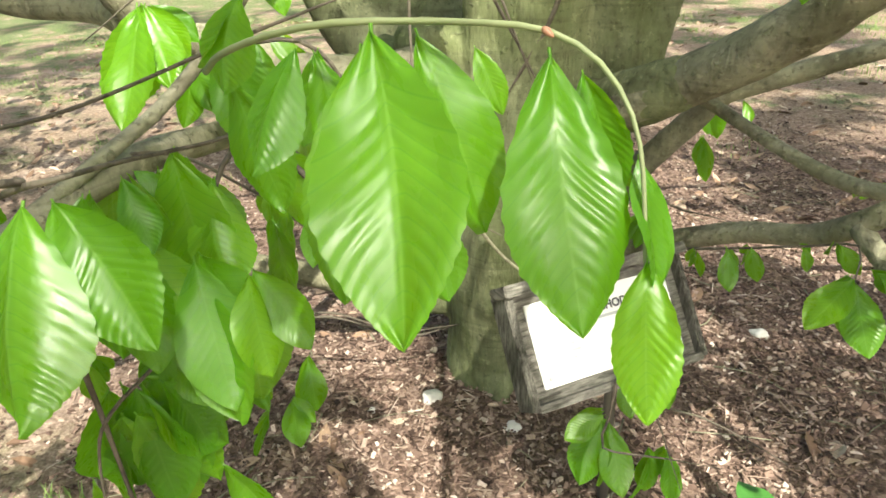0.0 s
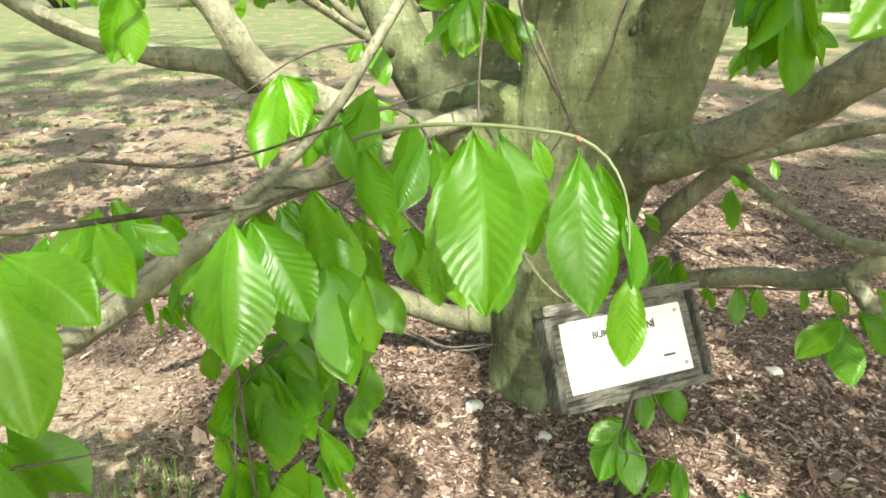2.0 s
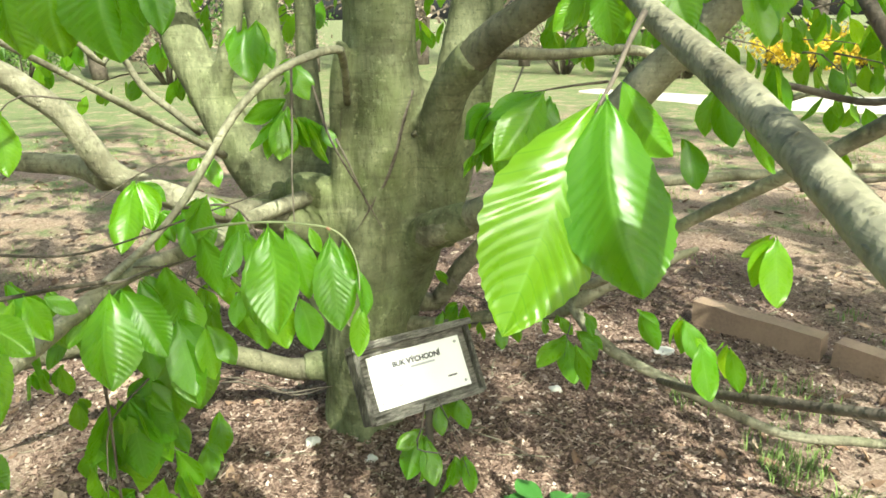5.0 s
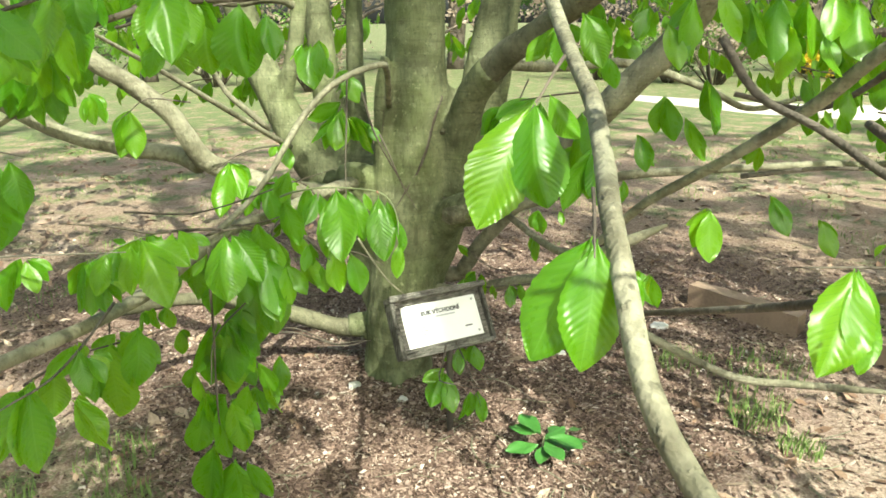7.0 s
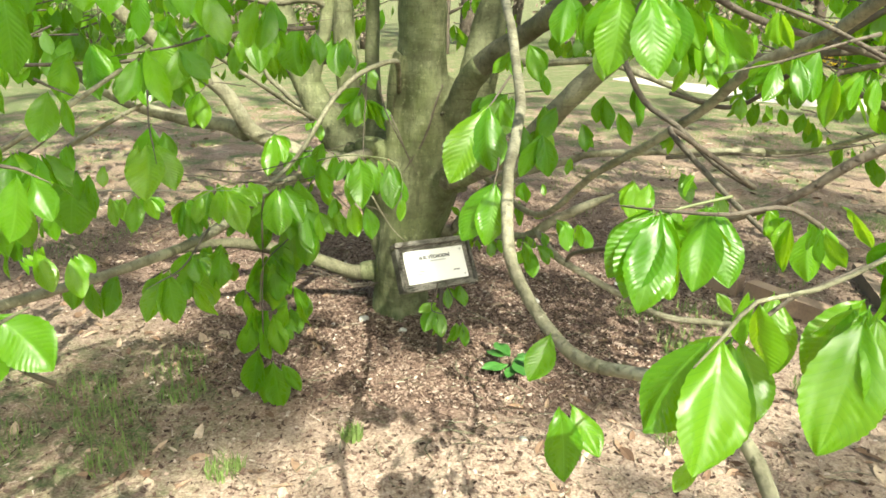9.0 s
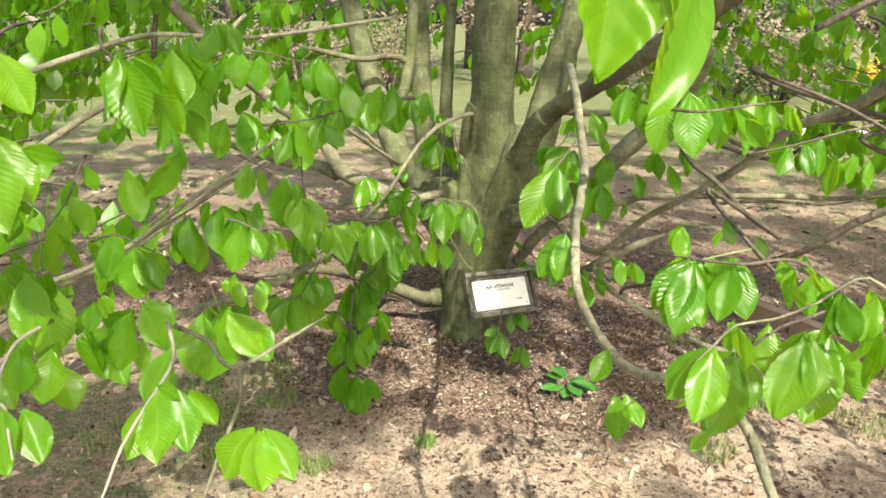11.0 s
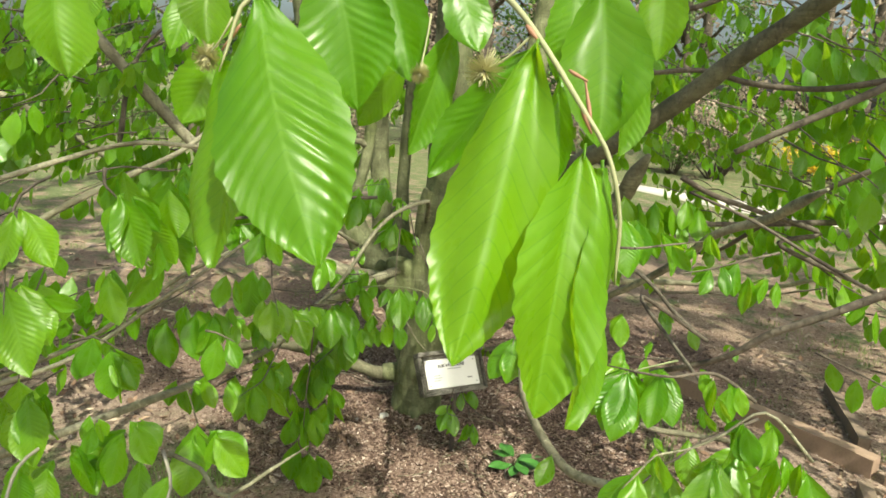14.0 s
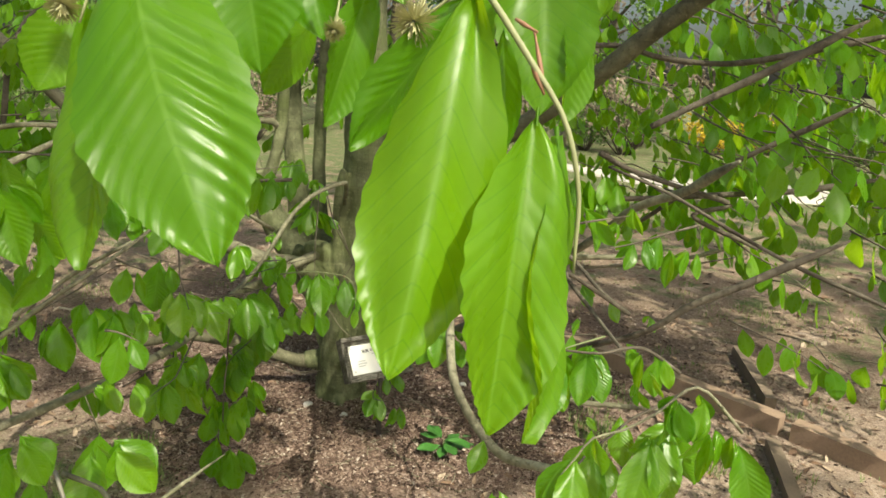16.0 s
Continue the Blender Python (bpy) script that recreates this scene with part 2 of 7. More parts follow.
catkin_stem = plain("green_stalk", (0.30, 0.31, 0.17), 0.6, 0.2, 90)
bud_mat = plain("bud_scale", (0.30, 0.15, 0.09), 0.6, 0.3, 120)


# ---- building helpers ----
def mesh_object(name, verts, faces, material, parent=None, label="", smooth=True):
    me = bpy.data.meshes.new(name)
    me.from_pydata([tuple(v) for v in verts], [], faces)
    me.materials.append(material)
    if smooth:
        me.polygons.foreach_set("use_smooth", [True] * len(me.polygons))
    ob = new(name, me)
    ob.parent = parent
    if label:
        tagged(ob, label)
    return ob


def part(name, bm, material, parent=None, label="", smooth=False):
    me = bpy.data.meshes.new(name)
    bm.to_mesh(me)
    bm.free()
    me.materials.append(material)
    if smooth:
        me.polygons.foreach_set("use_smooth", [True] * len(me.polygons))
    ob = new(name, me)
    ob.parent = parent
    if label:
        tagged(ob, label)
    return ob


def smooth_path(pts, step):
    """Catmull-Rom through (x, y, z, r) points."""
    p = [Vector(q) for q in pts]
    p = [p[0] * 2 - p[1]] + p + [p[-1] * 2 - p[-2]]
    out = []
    for a, b, c, d in zip(p, p[1:], p[2:], p[3:]):
        n = max(2, int((c - b).length / step))
        for i in range(n):
            t = i / n
            out.append(0.5 * (2 * b + (c - a) * t + (2 * a - 5 * b + 4 * c - d) * t * t + (3 * b - a - 3 * c + d) * t ** 3))
    out.append(p[-2])
    return out


def tube(pts, sides=10, step=0.03, rough=0.08, seed=0.0, flute=0.0):
    """Verts and faces of a limb through (x, y, z, r) points, with uneven girth and closed ends."""
    line = smooth_path(pts, step)
    verts, faces = [], []
    up = Vector((0.13, 0.21, 0.97))
    for i, q in enumerate(line):
        c = Vector(q[:3])
        d = (Vector(line[min(i + 1, len(line) - 1)][:3]) - Vector(line[max(i - 1, 0)][:3])).normalized()
        s = d.cross(up)
        if s.length < 0.05:
            s = d.cross(Vector((1, 0, 0)))
        s.normalize()
        w = s.cross(d)
        up = w if abs(d.z) > 0.9 else up
        for k in range(sides):
            a = 2 * math.pi * k / sides
            v = s * math.cos(a) + w * math.sin(a)
            g = 1 + rough * 2 * noise.noise(c * 9 + v * 0.9 + Vector((seed, 0, 0))) + rough * noise.noise(c * 38 + v * 1.5)
            g += flute * math.sin(a * 3 + seed + c.z * 0.8)
            verts.append(c + v * max(0.0006, q[3]) * g)
    n = len(line)
    for i in range(n - 1):
        for k in range(sides):
            a, b = i * sides + k, i * sides + (k + 1) % sides
            faces.append((a, b, b + sides, a + sides))
    faces.append(tuple(reversed(range(sides))))
    faces.append(tuple(range((n - 1) * sides, n * sides)))
    return verts, faces


def with_radius(points, r0, r1, swell=()):
    n = len(points) - 1
    return [(*p, r0 + (r1 - r0) * (i / n) ** 0.8) for i, p in enumerate(points)]


# ---- leaves ----
def leaf_width(v):
    """Half width of a beech blade along its length, of 1 at the widest: wedge-shaped base, pointed tip."""
    if v < 0.57:
        return math.sin(math.pi / 2 * v / 0.57) ** 0.86
    return max(0.0, math.cos(math.pi / 2 * (v - 0.57) / 0.43)) ** 0.82


VEINS = 13.5


def leaf_geometry(rows, cols, width, fold, curl, pleat, twist, seed):
    """A blade hanging down from its base at the origin along -z, one long, facing -y; with its UVs."""
    verts, uvs, faces = [], [], []
    rng = random.Random(seed)
    side_curl = rng.uniform(-0.35, 0.45)
    lean = rng.uniform(-0.06, 0.06)
    for i in range(rows + 1):
        s = i / rows
        rise = 0.30 * math.sin(math.pi * s) ** 0.75
        for j in range(-cols, cols + 1):
            u = j / cols
            a = abs(u)
            v = s + rise * a * (1 - s) ** 0.35
            drift = 1.6 * noise.noise(Vector((seed * 5.1, s * 3.0, u * 0.8 + (3 if u > 0 else 0)))) + (1.5 if u > 0 else 0)
            wave = math.sin(2 * math.pi * VEINS * s + drift) * (0.85 + 0.9 * noise.noise(Vector((u * 1.2, s * 4.0, seed * 2.3))))
            half = leaf_width(min(1.0, v)) * width * 0.5 if 0 < i < rows else 0.003
            tooth = 0.022 * math.sin(2 * math.pi * VEINS * s + drift) + 0.025 * noise.noise(Vector((seed, s * 14, u)))
            x = half * u * (1 + tooth * (a > 0.99)) + lean * math.sin(math.pi * v)
            y = -abs(half * u) * fold + pleat * wave * min(1, a * 3) * (1.2 - 0.5 * a) * math.sin(math.pi * s) ** 0.6
            y += curl * v * v + side_curl * half * half * u * a * 2 + 0.016 * math.sin(7 * v + seed) * a
            y += 0.055 * noise.noise(Vector((u * 1.3, v * 2.6, seed * 7.3))) * (0.3 + a) + 0.006 * noise.noise(Vector((u * 4, v * 9, seed * 3.1))) * v
            z = -0.03 - 0.97 * v * (1 - 0.12 * curl * curl)
            t = twist * v
            verts.append((x * math.cos(t) - y * math.sin(t), x * math.sin(t) + y * math.cos(t), z))
            uvs.append((u * 0.5 + 0.5, s + drift / (2 * math.pi * VEINS)))
    m = 2 * cols + 1
    for i in range(rows):
        for j in range(m - 1):
            a = i * m + j
            faces.append((a, a + m, a + m + 1, a + 1))
    return verts, uvs, faces


def petiole_geometry():
    v = [(r * math.cos(a), r * math.sin(a), z) for z, r in ((0.0, 0.009), (-0.06, 0.007)) for a in (0, 2.1, 4.2)]
    return v, [(0, 1, 4, 3), (1, 2, 5, 4), (2, 0, 3, 5)]


def leaf_mesh(name, rows, cols, seed, fold=None, pleat=None):
    rng = random.Random(seed)
    width, own_fold, curl, twist = rng.uniform(0.46, 0.55), rng.uniform(-0.45, 0.5), rng.uniform(-0.16, 0.16), rng.uniform(-0.35, 0.35)
    own_pleat = rng.uniform(0.0012, 0.0040) if rows > 50 else 0.0
    verts, uvs, faces = leaf_geometry(rows, cols, width, own_fold if fold is None else fold, curl,
                                      own_pleat if pleat is None else pleat, twist if fold is None else 0.1, seed)
    pv, pf = petiole_geometry()
    k = len(verts)
    verts += pv
    uvs += [(0.5, 0.0)] * len(pv)
    faces += [tuple(i + k for i in f) for f in pf]
    me = bpy.data.meshes.new(name)
    me.from_pydata(verts, [], faces)
    layer = me.uv_layers.new(name="UVMap")
    flat = [c for p in me.polygons for i in p.vertices for c in uvs[i]]
    layer.data.foreach_set("uv", flat)
    me.polygons.foreach_set("use_smooth", [True] * len(me.polygons))
    me.materials.append(leaf_mat)
    return me


fine_leaves = [leaf_mesh("leaf_near", 108, 7, 10 + i) for i in range(10)]
folded_leaf = leaf_mesh("leaf_near", 108, 7, 61, -0.26, 0.0014)
cupped_leaf = leaf_mesh("leaf_near", 108, 7, 62, 0.36, 0.0036)
wavy_leaf = leaf_mesh("leaf_near", 108, 7, 63, -0.12, 0.0040)
mid_leaves = [leaf_mesh("leaf_mid", 27, 3, 40 + i) for i in range(12)]
leaf_rng = random.Random(5)
EYE_LINE = Vector((0.2, -3.6, 1.5))   # point on the camera's side; leaves are turned to face the view


def leaf_frame(base, tip, turn, wide=1.0):
    """Where a leaf with this base and tip stands, its face turned to fit the camera's view and then by some degrees."""
    base, tip = Vector(base), Vector(tip)
    down = (tip - base)
    size = down.length
    z = -down.normalized()
    face = (EYE_LINE - base)
    face -= z * face.dot(z)
    face.normalize()
    y = -face
    x = y.cross(z)
    m = Matrix((x, y, z)).transposed().to_4x4() @ Matrix.Rotation(radians(turn), 4, "Z")
    return Matrix.Translation(base) @ m @ Matrix.Diagonal((size * wide, size, size, 1))


def leaf(parent, base, tip, turn=None, wide=1.0, fine=False, mates=0, shape=None):
    """One leaf on a twig, with some smaller ones sprouting from the same bud behind it."""
    turn = leaf_rng.uniform(-66, 66) if turn is None else turn
    base, tip = Vector(base), Vector(tip)
    for i in range(mates + 1):
        if i:
            away = (base - EYE_LINE).normalized()
            side = away.cross(Vector((0, 0, 1))) * (1 if (i + len(parent.children)) % 2 else -1)
            length = (tip - base).length * leaf_rng.uniform(0.65, 0.95)
            down = (tip - base).normalized() + side * leaf_rng.uniform(0.1, 0.5) + away * leaf_rng.uniform(0.0, 0.35)
            base = base + away * 0.012
            tip = base + down.normalized() * length
            turn = leaf_rng.uniform(-75, 75)
        mesh = leaf_rng.choice(fine_leaves if fine else mid_leaves)
        ob = new("leaf", shape or mesh)
        ob.parent = parent
        ob.matrix_basis = leaf_frame(base, tip, turn, wide)
    return ob


# ---- the tree ----
tree = new("beech_tree")
tree.location = (0.14, 1.34, 0.0)
tagged(tree, "grey-barked oriental beech with low spreading limbs and fresh green leaves", "tree")
TREE_INV = Matrix.Translation((-0.14, -1.34, 0.0))
twig_count = 0


def limb(name, points, r0, r1, material=None, label="", sides=10, step=0.03, rough=0.08, parent=None):
    global twig_count
    twig_count += 1
    line = with_radius(points, r0, r1)
    a, b = Vector(line[-2][:3]), Vector(line[-1][:3])
    line.append((*(b + (b - a).normalized() * min(0.12, (b - a).length)), r1 * 0.3))
    v, f = tube(line, sides, step, rough, twig_count * 1.7)
    ob = mesh_object(name, v, f, material or limb_bark, parent or tree, label)
    ob.matrix_parent_inverse = TREE_INV
    return ob


def twig(points, r0=0.003, r1=0.0015, material=None):
    return limb("twig", points, r0, r1, material or twig_bark, sides=7, step=0.02, rough=0.12)


# ---- ground ----
def ground_height(x, y):
    """A low mound of mulch at the tree, shallow unevenness elsewhere."""
    d = math.hypot(x - 0.15, y - 1.3)
    near = math.exp(-(d / 0.45) ** 2) * 0.03
    return near + 0.018 * noise.noise(Vector((x * 1.1, y * 1.1, 3))) * min(1, d) + 0.008 * noise.noise(Vector((x * 6, y * 6, 8)))


def build_ground():
    xs = sorted({round(v, 3) for v in [*np.arange(-4, 5.01, 0.08), *np.geomspace(5.3, 900, 26), *(-np.geomspace(4.3, 900, 26))]})
    ys = sorted({round(v, 3) for v in [*np.arange(-3, 6.01, 0.08), *np.geomspace(6.3, 1200, 26), *(-np.geomspace(3.3, 400, 22))]})
    verts = [(x, y, ground_height(x, y) if abs(x) < 12 and abs(y) < 14 else 0.0) for y in ys for x in xs]
    w = len(xs)
    faces = [(j * w + i, j * w + i + 1, (j + 1) * w + i + 1, (j + 1) * w + i) for j in range(len(ys) - 1) for i in range(w - 1)]
    ob = mesh_object("ground", verts, faces, ground_mat)
    return tagged(ob, "bark mulch round a tree fading into thin sunlit lawn", "ground", kind="structure")


ground = build_ground()


def scatter_chips():
    """Shredded bark: many small crumbs, flat flakes and some long splinters, piled unevenly."""
    rng = random.Random(11)
    verts, faces = [], []
    n = 0
    while n < 76000:
        x, y = rng.gauss(0.3, 1.2), rng.gauss(0.95, 1.2)
        if not (-3.2 < x < 3.8 and -2.4 < y < 4.8):
            continue
        if math.hypot((x - 0.35) * 0.67, y - 1.2) > 0.72 + 0.3 * noise.noise(Vector((x * 2, y * 2, 1))) and y < 1.3 and rng.random() < 0.72:
            continue
        n += 1
        kind = rng.random()
        if kind < 0.62:
            l, b, h = rng.uniform(0.004, 0.015), rng.uniform(0.002, 0.006), rng.uniform(0.001, 0.004)
        elif kind < 0.90:
            l, b, h = rng.uniform(0.010, 0.026), rng.uniform(0.006, 0.015), rng.uniform(0.001, 0.004)
        else:
            l, b, h = rng.uniform(0.025, 0.07), rng.uniform(0.0015, 0.004), rng.uniform(0.001, 0.002)
        m = Matrix.Translation((x, y, ground_height(x, y) + rng.uniform(0.001, 0.008))) @ Euler((rng.gauss(0, 0.38), rng.gauss(0, 0.3), rng.uniform(0, 6.3))).to_matrix().to_4x4()
        k = len(verts)
        s = rng.uniform(0.4, 1)
        for p in ((-l, -b, 0), (l, -b * s, 0), (l * s, b, 0), (-l * 0.8, b * s, 0)):
            verts.append(m @ (Vector(p) * 0.5))
            verts.append(m @ ((Vector(p) * 0.9 + Vector((0, 0, h * 2))) * 0.5))
        faces += [(k + 1, k + 3, k + 5, k + 7), (k, k + 2, k + 3, k + 1), (k + 2, k + 4, k + 5, k + 3), (k + 4, k + 6, k + 7, k + 5), (k + 6, k, k + 1, k + 7)]
    ob = mesh_object("wood_chips", verts, faces, chip_mat, smooth=False)
    tagged(ob, "loose brown bark and wood chips lying on the ground", "wood chips", kind="stuff")


scatter_chips()


def stone(x, y, r, flat, seed, label):
    bm = bmesh.new()
    bmesh.ops.create_icosphere(bm, subdivisions=3, radius=1)
    for v in bm.verts:
        g = 1 + 0.35 * noise.noise(v.co * 1.4 + Vector((seed, 0, 0))) + 0.12 * noise.noise(v.co * 4 + Vector((0, seed, 0)))
        v.co = Vector((v.co.x * r * g, v.co.y * r * 0.85 * g, v.co.z * r * flat * g))
    ob = part("stone", bm, white_stone, smooth=True)
    ob.location = (x, y, ground_height(x, y) + r * flat * 0.45)
    return tagged(ob, label, "stone", "pale stones in the mulch")


stone(-0.026, 1.19, 0.024, 0.6, 1, "whitish chalky stone lying on the bark mulch")
stone(0.158, 1.10, 0.017, 0.6, 2, "small pale stone on the mulch by the trunk")
stone(0.80, 1.48, 0.024, 0.5, 3, "whitish flat stone on the mulch")
stone(1.30, 1.75, 0.04, 0.35, 4, "flat pale piece of stone on dry ground")
stone(-0.16, 1.16, 0.010, 0.6, 5, "pebble on the bark mulch")
stone(-0.17, 0.95, 0.009, 0.6, 6, "pebble on the bark mulch")
stone(0.62, 0.35, 0.014, 0.6, 7, "pebble on the bark mulch")

# ---- trunk and stems ----
def build_trunk():
    verts, faces = [], []

    def add(points, sides=22, flute=0.05, rough=0.05):
        v, f = tube(points, sides, 0.04, rough, len(verts) * 0.01, flute)
        k = len(verts)
        verts.extend(v)
        faces.extend(tuple(i + k for i in g) for g in f)

    # foot and main stem
    add([(0.13, 1.36, -0.10, 0.155), (0.13, 1.35, 0.03, 0.136), (0.135, 1.34, 0.16, 0.130), (0.15, 1.35, 0.34, 0.130), (0.175, 1.36, 0.55, 0.132),
         (0.205, 1.37, 0.75, 0.122), (0.222, 1.38, 0.95, 0.110), (0.222, 1.40, 1.2, 0.105), (0.218, 1.42, 1.6, 0.10), (0.21, 1.45, 2.3, 0.09), (0.22, 1.5, 3.6, 0.07), (0.15, 1.4, 5.5, 0.05), (0.2, 1.3, 8.0, 0.02)])
    # right stem, fused with it below
    add([(0.20, 1.40, 0.30, 0.085), (0.30, 1.39, 0.58, 0.088), (0.385, 1.40, 0.85, 0.082), (0.455, 1.43, 1.1, 0.074), (0.50, 1.46, 1.3, 0.07), (0.60, 1.48, 1.7, 0.062), (0.72, 1.5, 2.8, 0.05)])
    # thin stem clinging to the right side
    add([(0.40, 1.36, 0.60, 0.03), (0.47, 1.36, 0.85, 0.022), (0.53, 1.37, 1.1, 0.02), (0.58, 1.4, 1.5, 0.018)], 10)
    # mass that joins the two main stems up to their crotch
    add([(0.23, 1.40, 0.45, 0.10), (0.29, 1.405, 0.80, 0.085), (0.325, 1.42, 1.0, 0.055), (0.335, 1.43, 1.1, 0.02)], 16)
    # rib on the trunk's flank below the hooked branch
    add([(0.115, 1.33, 0.60, 0.05), (0.105, 1.315, 0.9, 0.036), (0.11, 1.31, 1.1, 0.03), (0.122, 1.30, 1.21, 0.018)], 12)
    # stems of the left crotch, behind
    add([(0.10, 1.42, 0.30, 0.10), (0.03, 1.46, 0.52, 0.10), (-0.10, 1.53, 0.68, 0.085), (-0.22, 1.58, 0.84, 0.072), (-0.30, 1.60, 1.0, 0.068), (-0.375, 1.62, 1.17, 0.064), (-0.46, 1.66, 1.42, 0.056), (-0.56, 1.72, 1.8, 0.048), (-0.70, 1.8, 2.5, 0.035)])
    add([(-0.20, 1.58, 0.82, 0.05), (-0.285, 1.585, 1.02, 0.036), (-0.245, 1.57, 1.18, 0.032), (-0.205, 1.56, 1.36, 0.031), (-0.17, 1.57, 1.8, 0.028), (-0.12, 1.6, 2.4, 0.024)], 14)
    add([(0.02, 1.48, 0.56, 0.09), (-0.09, 1.60, 0.84, 0.062), (-0.14, 1.68, 1.15, 0.055), (-0.17, 1.75, 1.5, 0.05), (-0.2, 1.85, 2.3, 0.04)])
    add([(0.05, 1.46, 0.60, 0.08), (0.0, 1.58, 0.88, 0.045), (-0.02, 1.66, 1.15, 0.036), (-0.01, 1.72, 1.6, 0.03), (0.02, 1.8, 2.2, 0.024)], 14)
    # swollen roots of the limbs
    add([(0.36, 1.41, 0.66, 0.06), (0.372, 1.365, 0.86, 0.062), (0.385, 1.32, 0.99, 0.060), (0.41, 1.26, 1.085, 0.057), (0.470, 1.18, 1.175, 0.053)], 16)
    add([(0.22, 1.39, 0.40, 0.08), (0.29, 1.34, 0.57, 0.066), (0.345, 1.25, 0.68, 0.057), (0.40, 1.19, 0.72, 0.053), (0.461, 1.14, 0.754, 0.047)], 16)
    add([(0.09, 1.38, 0.44, 0.07), (0.03, 1.33, 0.64, 0.055), (-0.05, 1.215, 0.738, 0.046), (-0.15, 1.17, 0.775, 0.041)], 14)
    add([(0.12, 1.40, 0.15, 0.07), (0.03, 1.39, 0.19, 0.056), (-0.06, 1.38, 0.186, 0.045)], 14)
    # lumpy dead wood in the crotch
    add([(-0.02, 1.44, 0.60, 0.07), (-0.08, 1.40, 0.72, 0.055), (-0.09, 1.36, 0.80, 0.03)], 12, 0.12, 0.12)
    add([(0.03, 1.42, 0.62, 0.06), (0.05, 1.33, 0.70, 0.045), (0.055, 1.30, 0.74, 0.02)], 12, 0.12, 0.12)
    # swollen scar of a lost limb, and smaller bosses
    add([(0.06, 1.40, 0.72, 0.075), (0.01, 1.34, 0.78, 0.07), (-0.03, 1.29, 0.81, 0.045), (-0.04, 1.275, 0.815, 0.02)], 16)
    add([(0.15, 1.34, 0.28, 0.06), (0.12, 1.24, 0.25, 0.045), (0.115, 1.205, 0.245, 0.02)], 12)
    add([(0.36, 1.36, 0.98, 0.03), (0.36, 1.315, 0.99, 0.016)], 10)
    # root flares
    for a, s in ((0.6, 0.8), (2.2, 0.9), (4.75, 0.9)):
        x, y = math.cos(a), math.sin(a)
        add([(0.13 + x * 0.06, 1.35 + y * 0.06, 0.20, 0.05), (0.13 + x * 0.12, 1.35 + y * 0.12, 0.06, 0.036 * s), (0.13 + x * 0.22, 1.35 + y * 0.22, -0.05, 0.026 * s)], 10)
    ob = mesh_object("trunk", verts, faces, bark, tree, "smooth grey-green trunk of fused stems with folds and lichen")
    ob.matrix_parent_inverse = TREE_INV
    r = ob.modifiers.new("fuse", "REMESH")
    r.mode, r.voxel_size, r.use_smooth_shade = "VOXEL", 0.011, True
    s = ob.modifiers.new("soften", "SMOOTH")
    s.factor, s.iterations = 0.5, 2
    return ob


build_trunk()

# ---- limbs ----
# dark seam where the two main stems have grown together, and a boss beside it
limb("bark_seam", [(0.309, 1.333, 1.073), (0.295, 1.311, 1.031), (0.284, 1.299, 0.999), (0.269, 1.288, 0.950), (0.256, 1.272, 0.900), (0.230, 1.262, 0.835), (0.185, 1.247, 0.765)], 0.006, 0.0035, twig_bark, "dark cracked seam in the bark", sides=8, step=0.012, rough=0.5)
limb("bark_seam", [(0.116, 1.285, 1.089), (0.112, 1.284, 1.04), (0.108, 1.283, 0.988)], 0.004, 0.0025, twig_bark, "", sides=7, step=0.012, rough=0.5)
limb("boss", [(0.315, 1.330, 0.953), (0.314, 1.312, 0.955), (0.313, 1.304, 0.956)], 0.014, 0.006, shaded_bark, "small dark knot", sides=9, step=0.006, rough=0.2)
# left limb, which forks
limb("limb", [(0.05, 1.38, 0.62), (-0.066, 1.200, 0.746), (-0.225, 1.150, 0.794), (-0.353, 1.120, 0.850), (-0.458, 1.100, 0.908), (-0.522, 1.080, 1.036), (-0.613, 1.050, 1.132), (-0.722, 1.000, 1.228), (-0.93, 0.96, 1.42), (-1.25, 0.92, 1.78), (-1.6, 0.9, 2.2)], 0.042, 0.022, label="pale grey limb, sunlit on top")
limb("limb", [(-0.476, 1.120, 0.886), (-0.581, 1.200, 0.906), (-0.758, 1.250, 0.916), (-0.973, 1.300, 0.957), (-1.160, 1.350, 1.028), (-1.316, 1.400, 1.109), (-1.46, 1.44, 1.20), (-1.65, 1.47, 1.31), (-2.0, 1.44, 1.50), (-2.4, 1.4, 1.73), (-3.0, 1.35, 2.1)], 0.032, 0.016)
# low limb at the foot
limb("limb", [(0.10, 1.40, 0.24), (-0.054, 1.380, 0.184), (-0.185, 1.360, 0.224), (-0.297, 1.330, 0.276), (-0.452, 1.280, 0.333), (-0.604, 1.200, 0.386), (-0.747, 1.050, 0.411)], 0.043, 0.020, shaded_bark)
# long branch sweeping low towards the open side
limb("limb", [(0.02, 1.34, 0.78), (-0.075, 1.08, 0.80), (-0.13, 0.89, 0.805), (-0.18, 0.74, 0.81), (-0.245, 0.60, 0.82), (-0.29, 0.47, 0.797), (-0.328, 0.342, 0.772), (-0.375, 0.19, 0.765), (-0.425, 0.03, 0.775), (-0.48, -0.17, 0.80), (-0.54, -0.38, 0.835), (-0.62, -0.60, 0.865), (-0.72, -0.82, 0.89)], 0.023, 0.009, label="pale branch sweeping low with sunlit upper side")
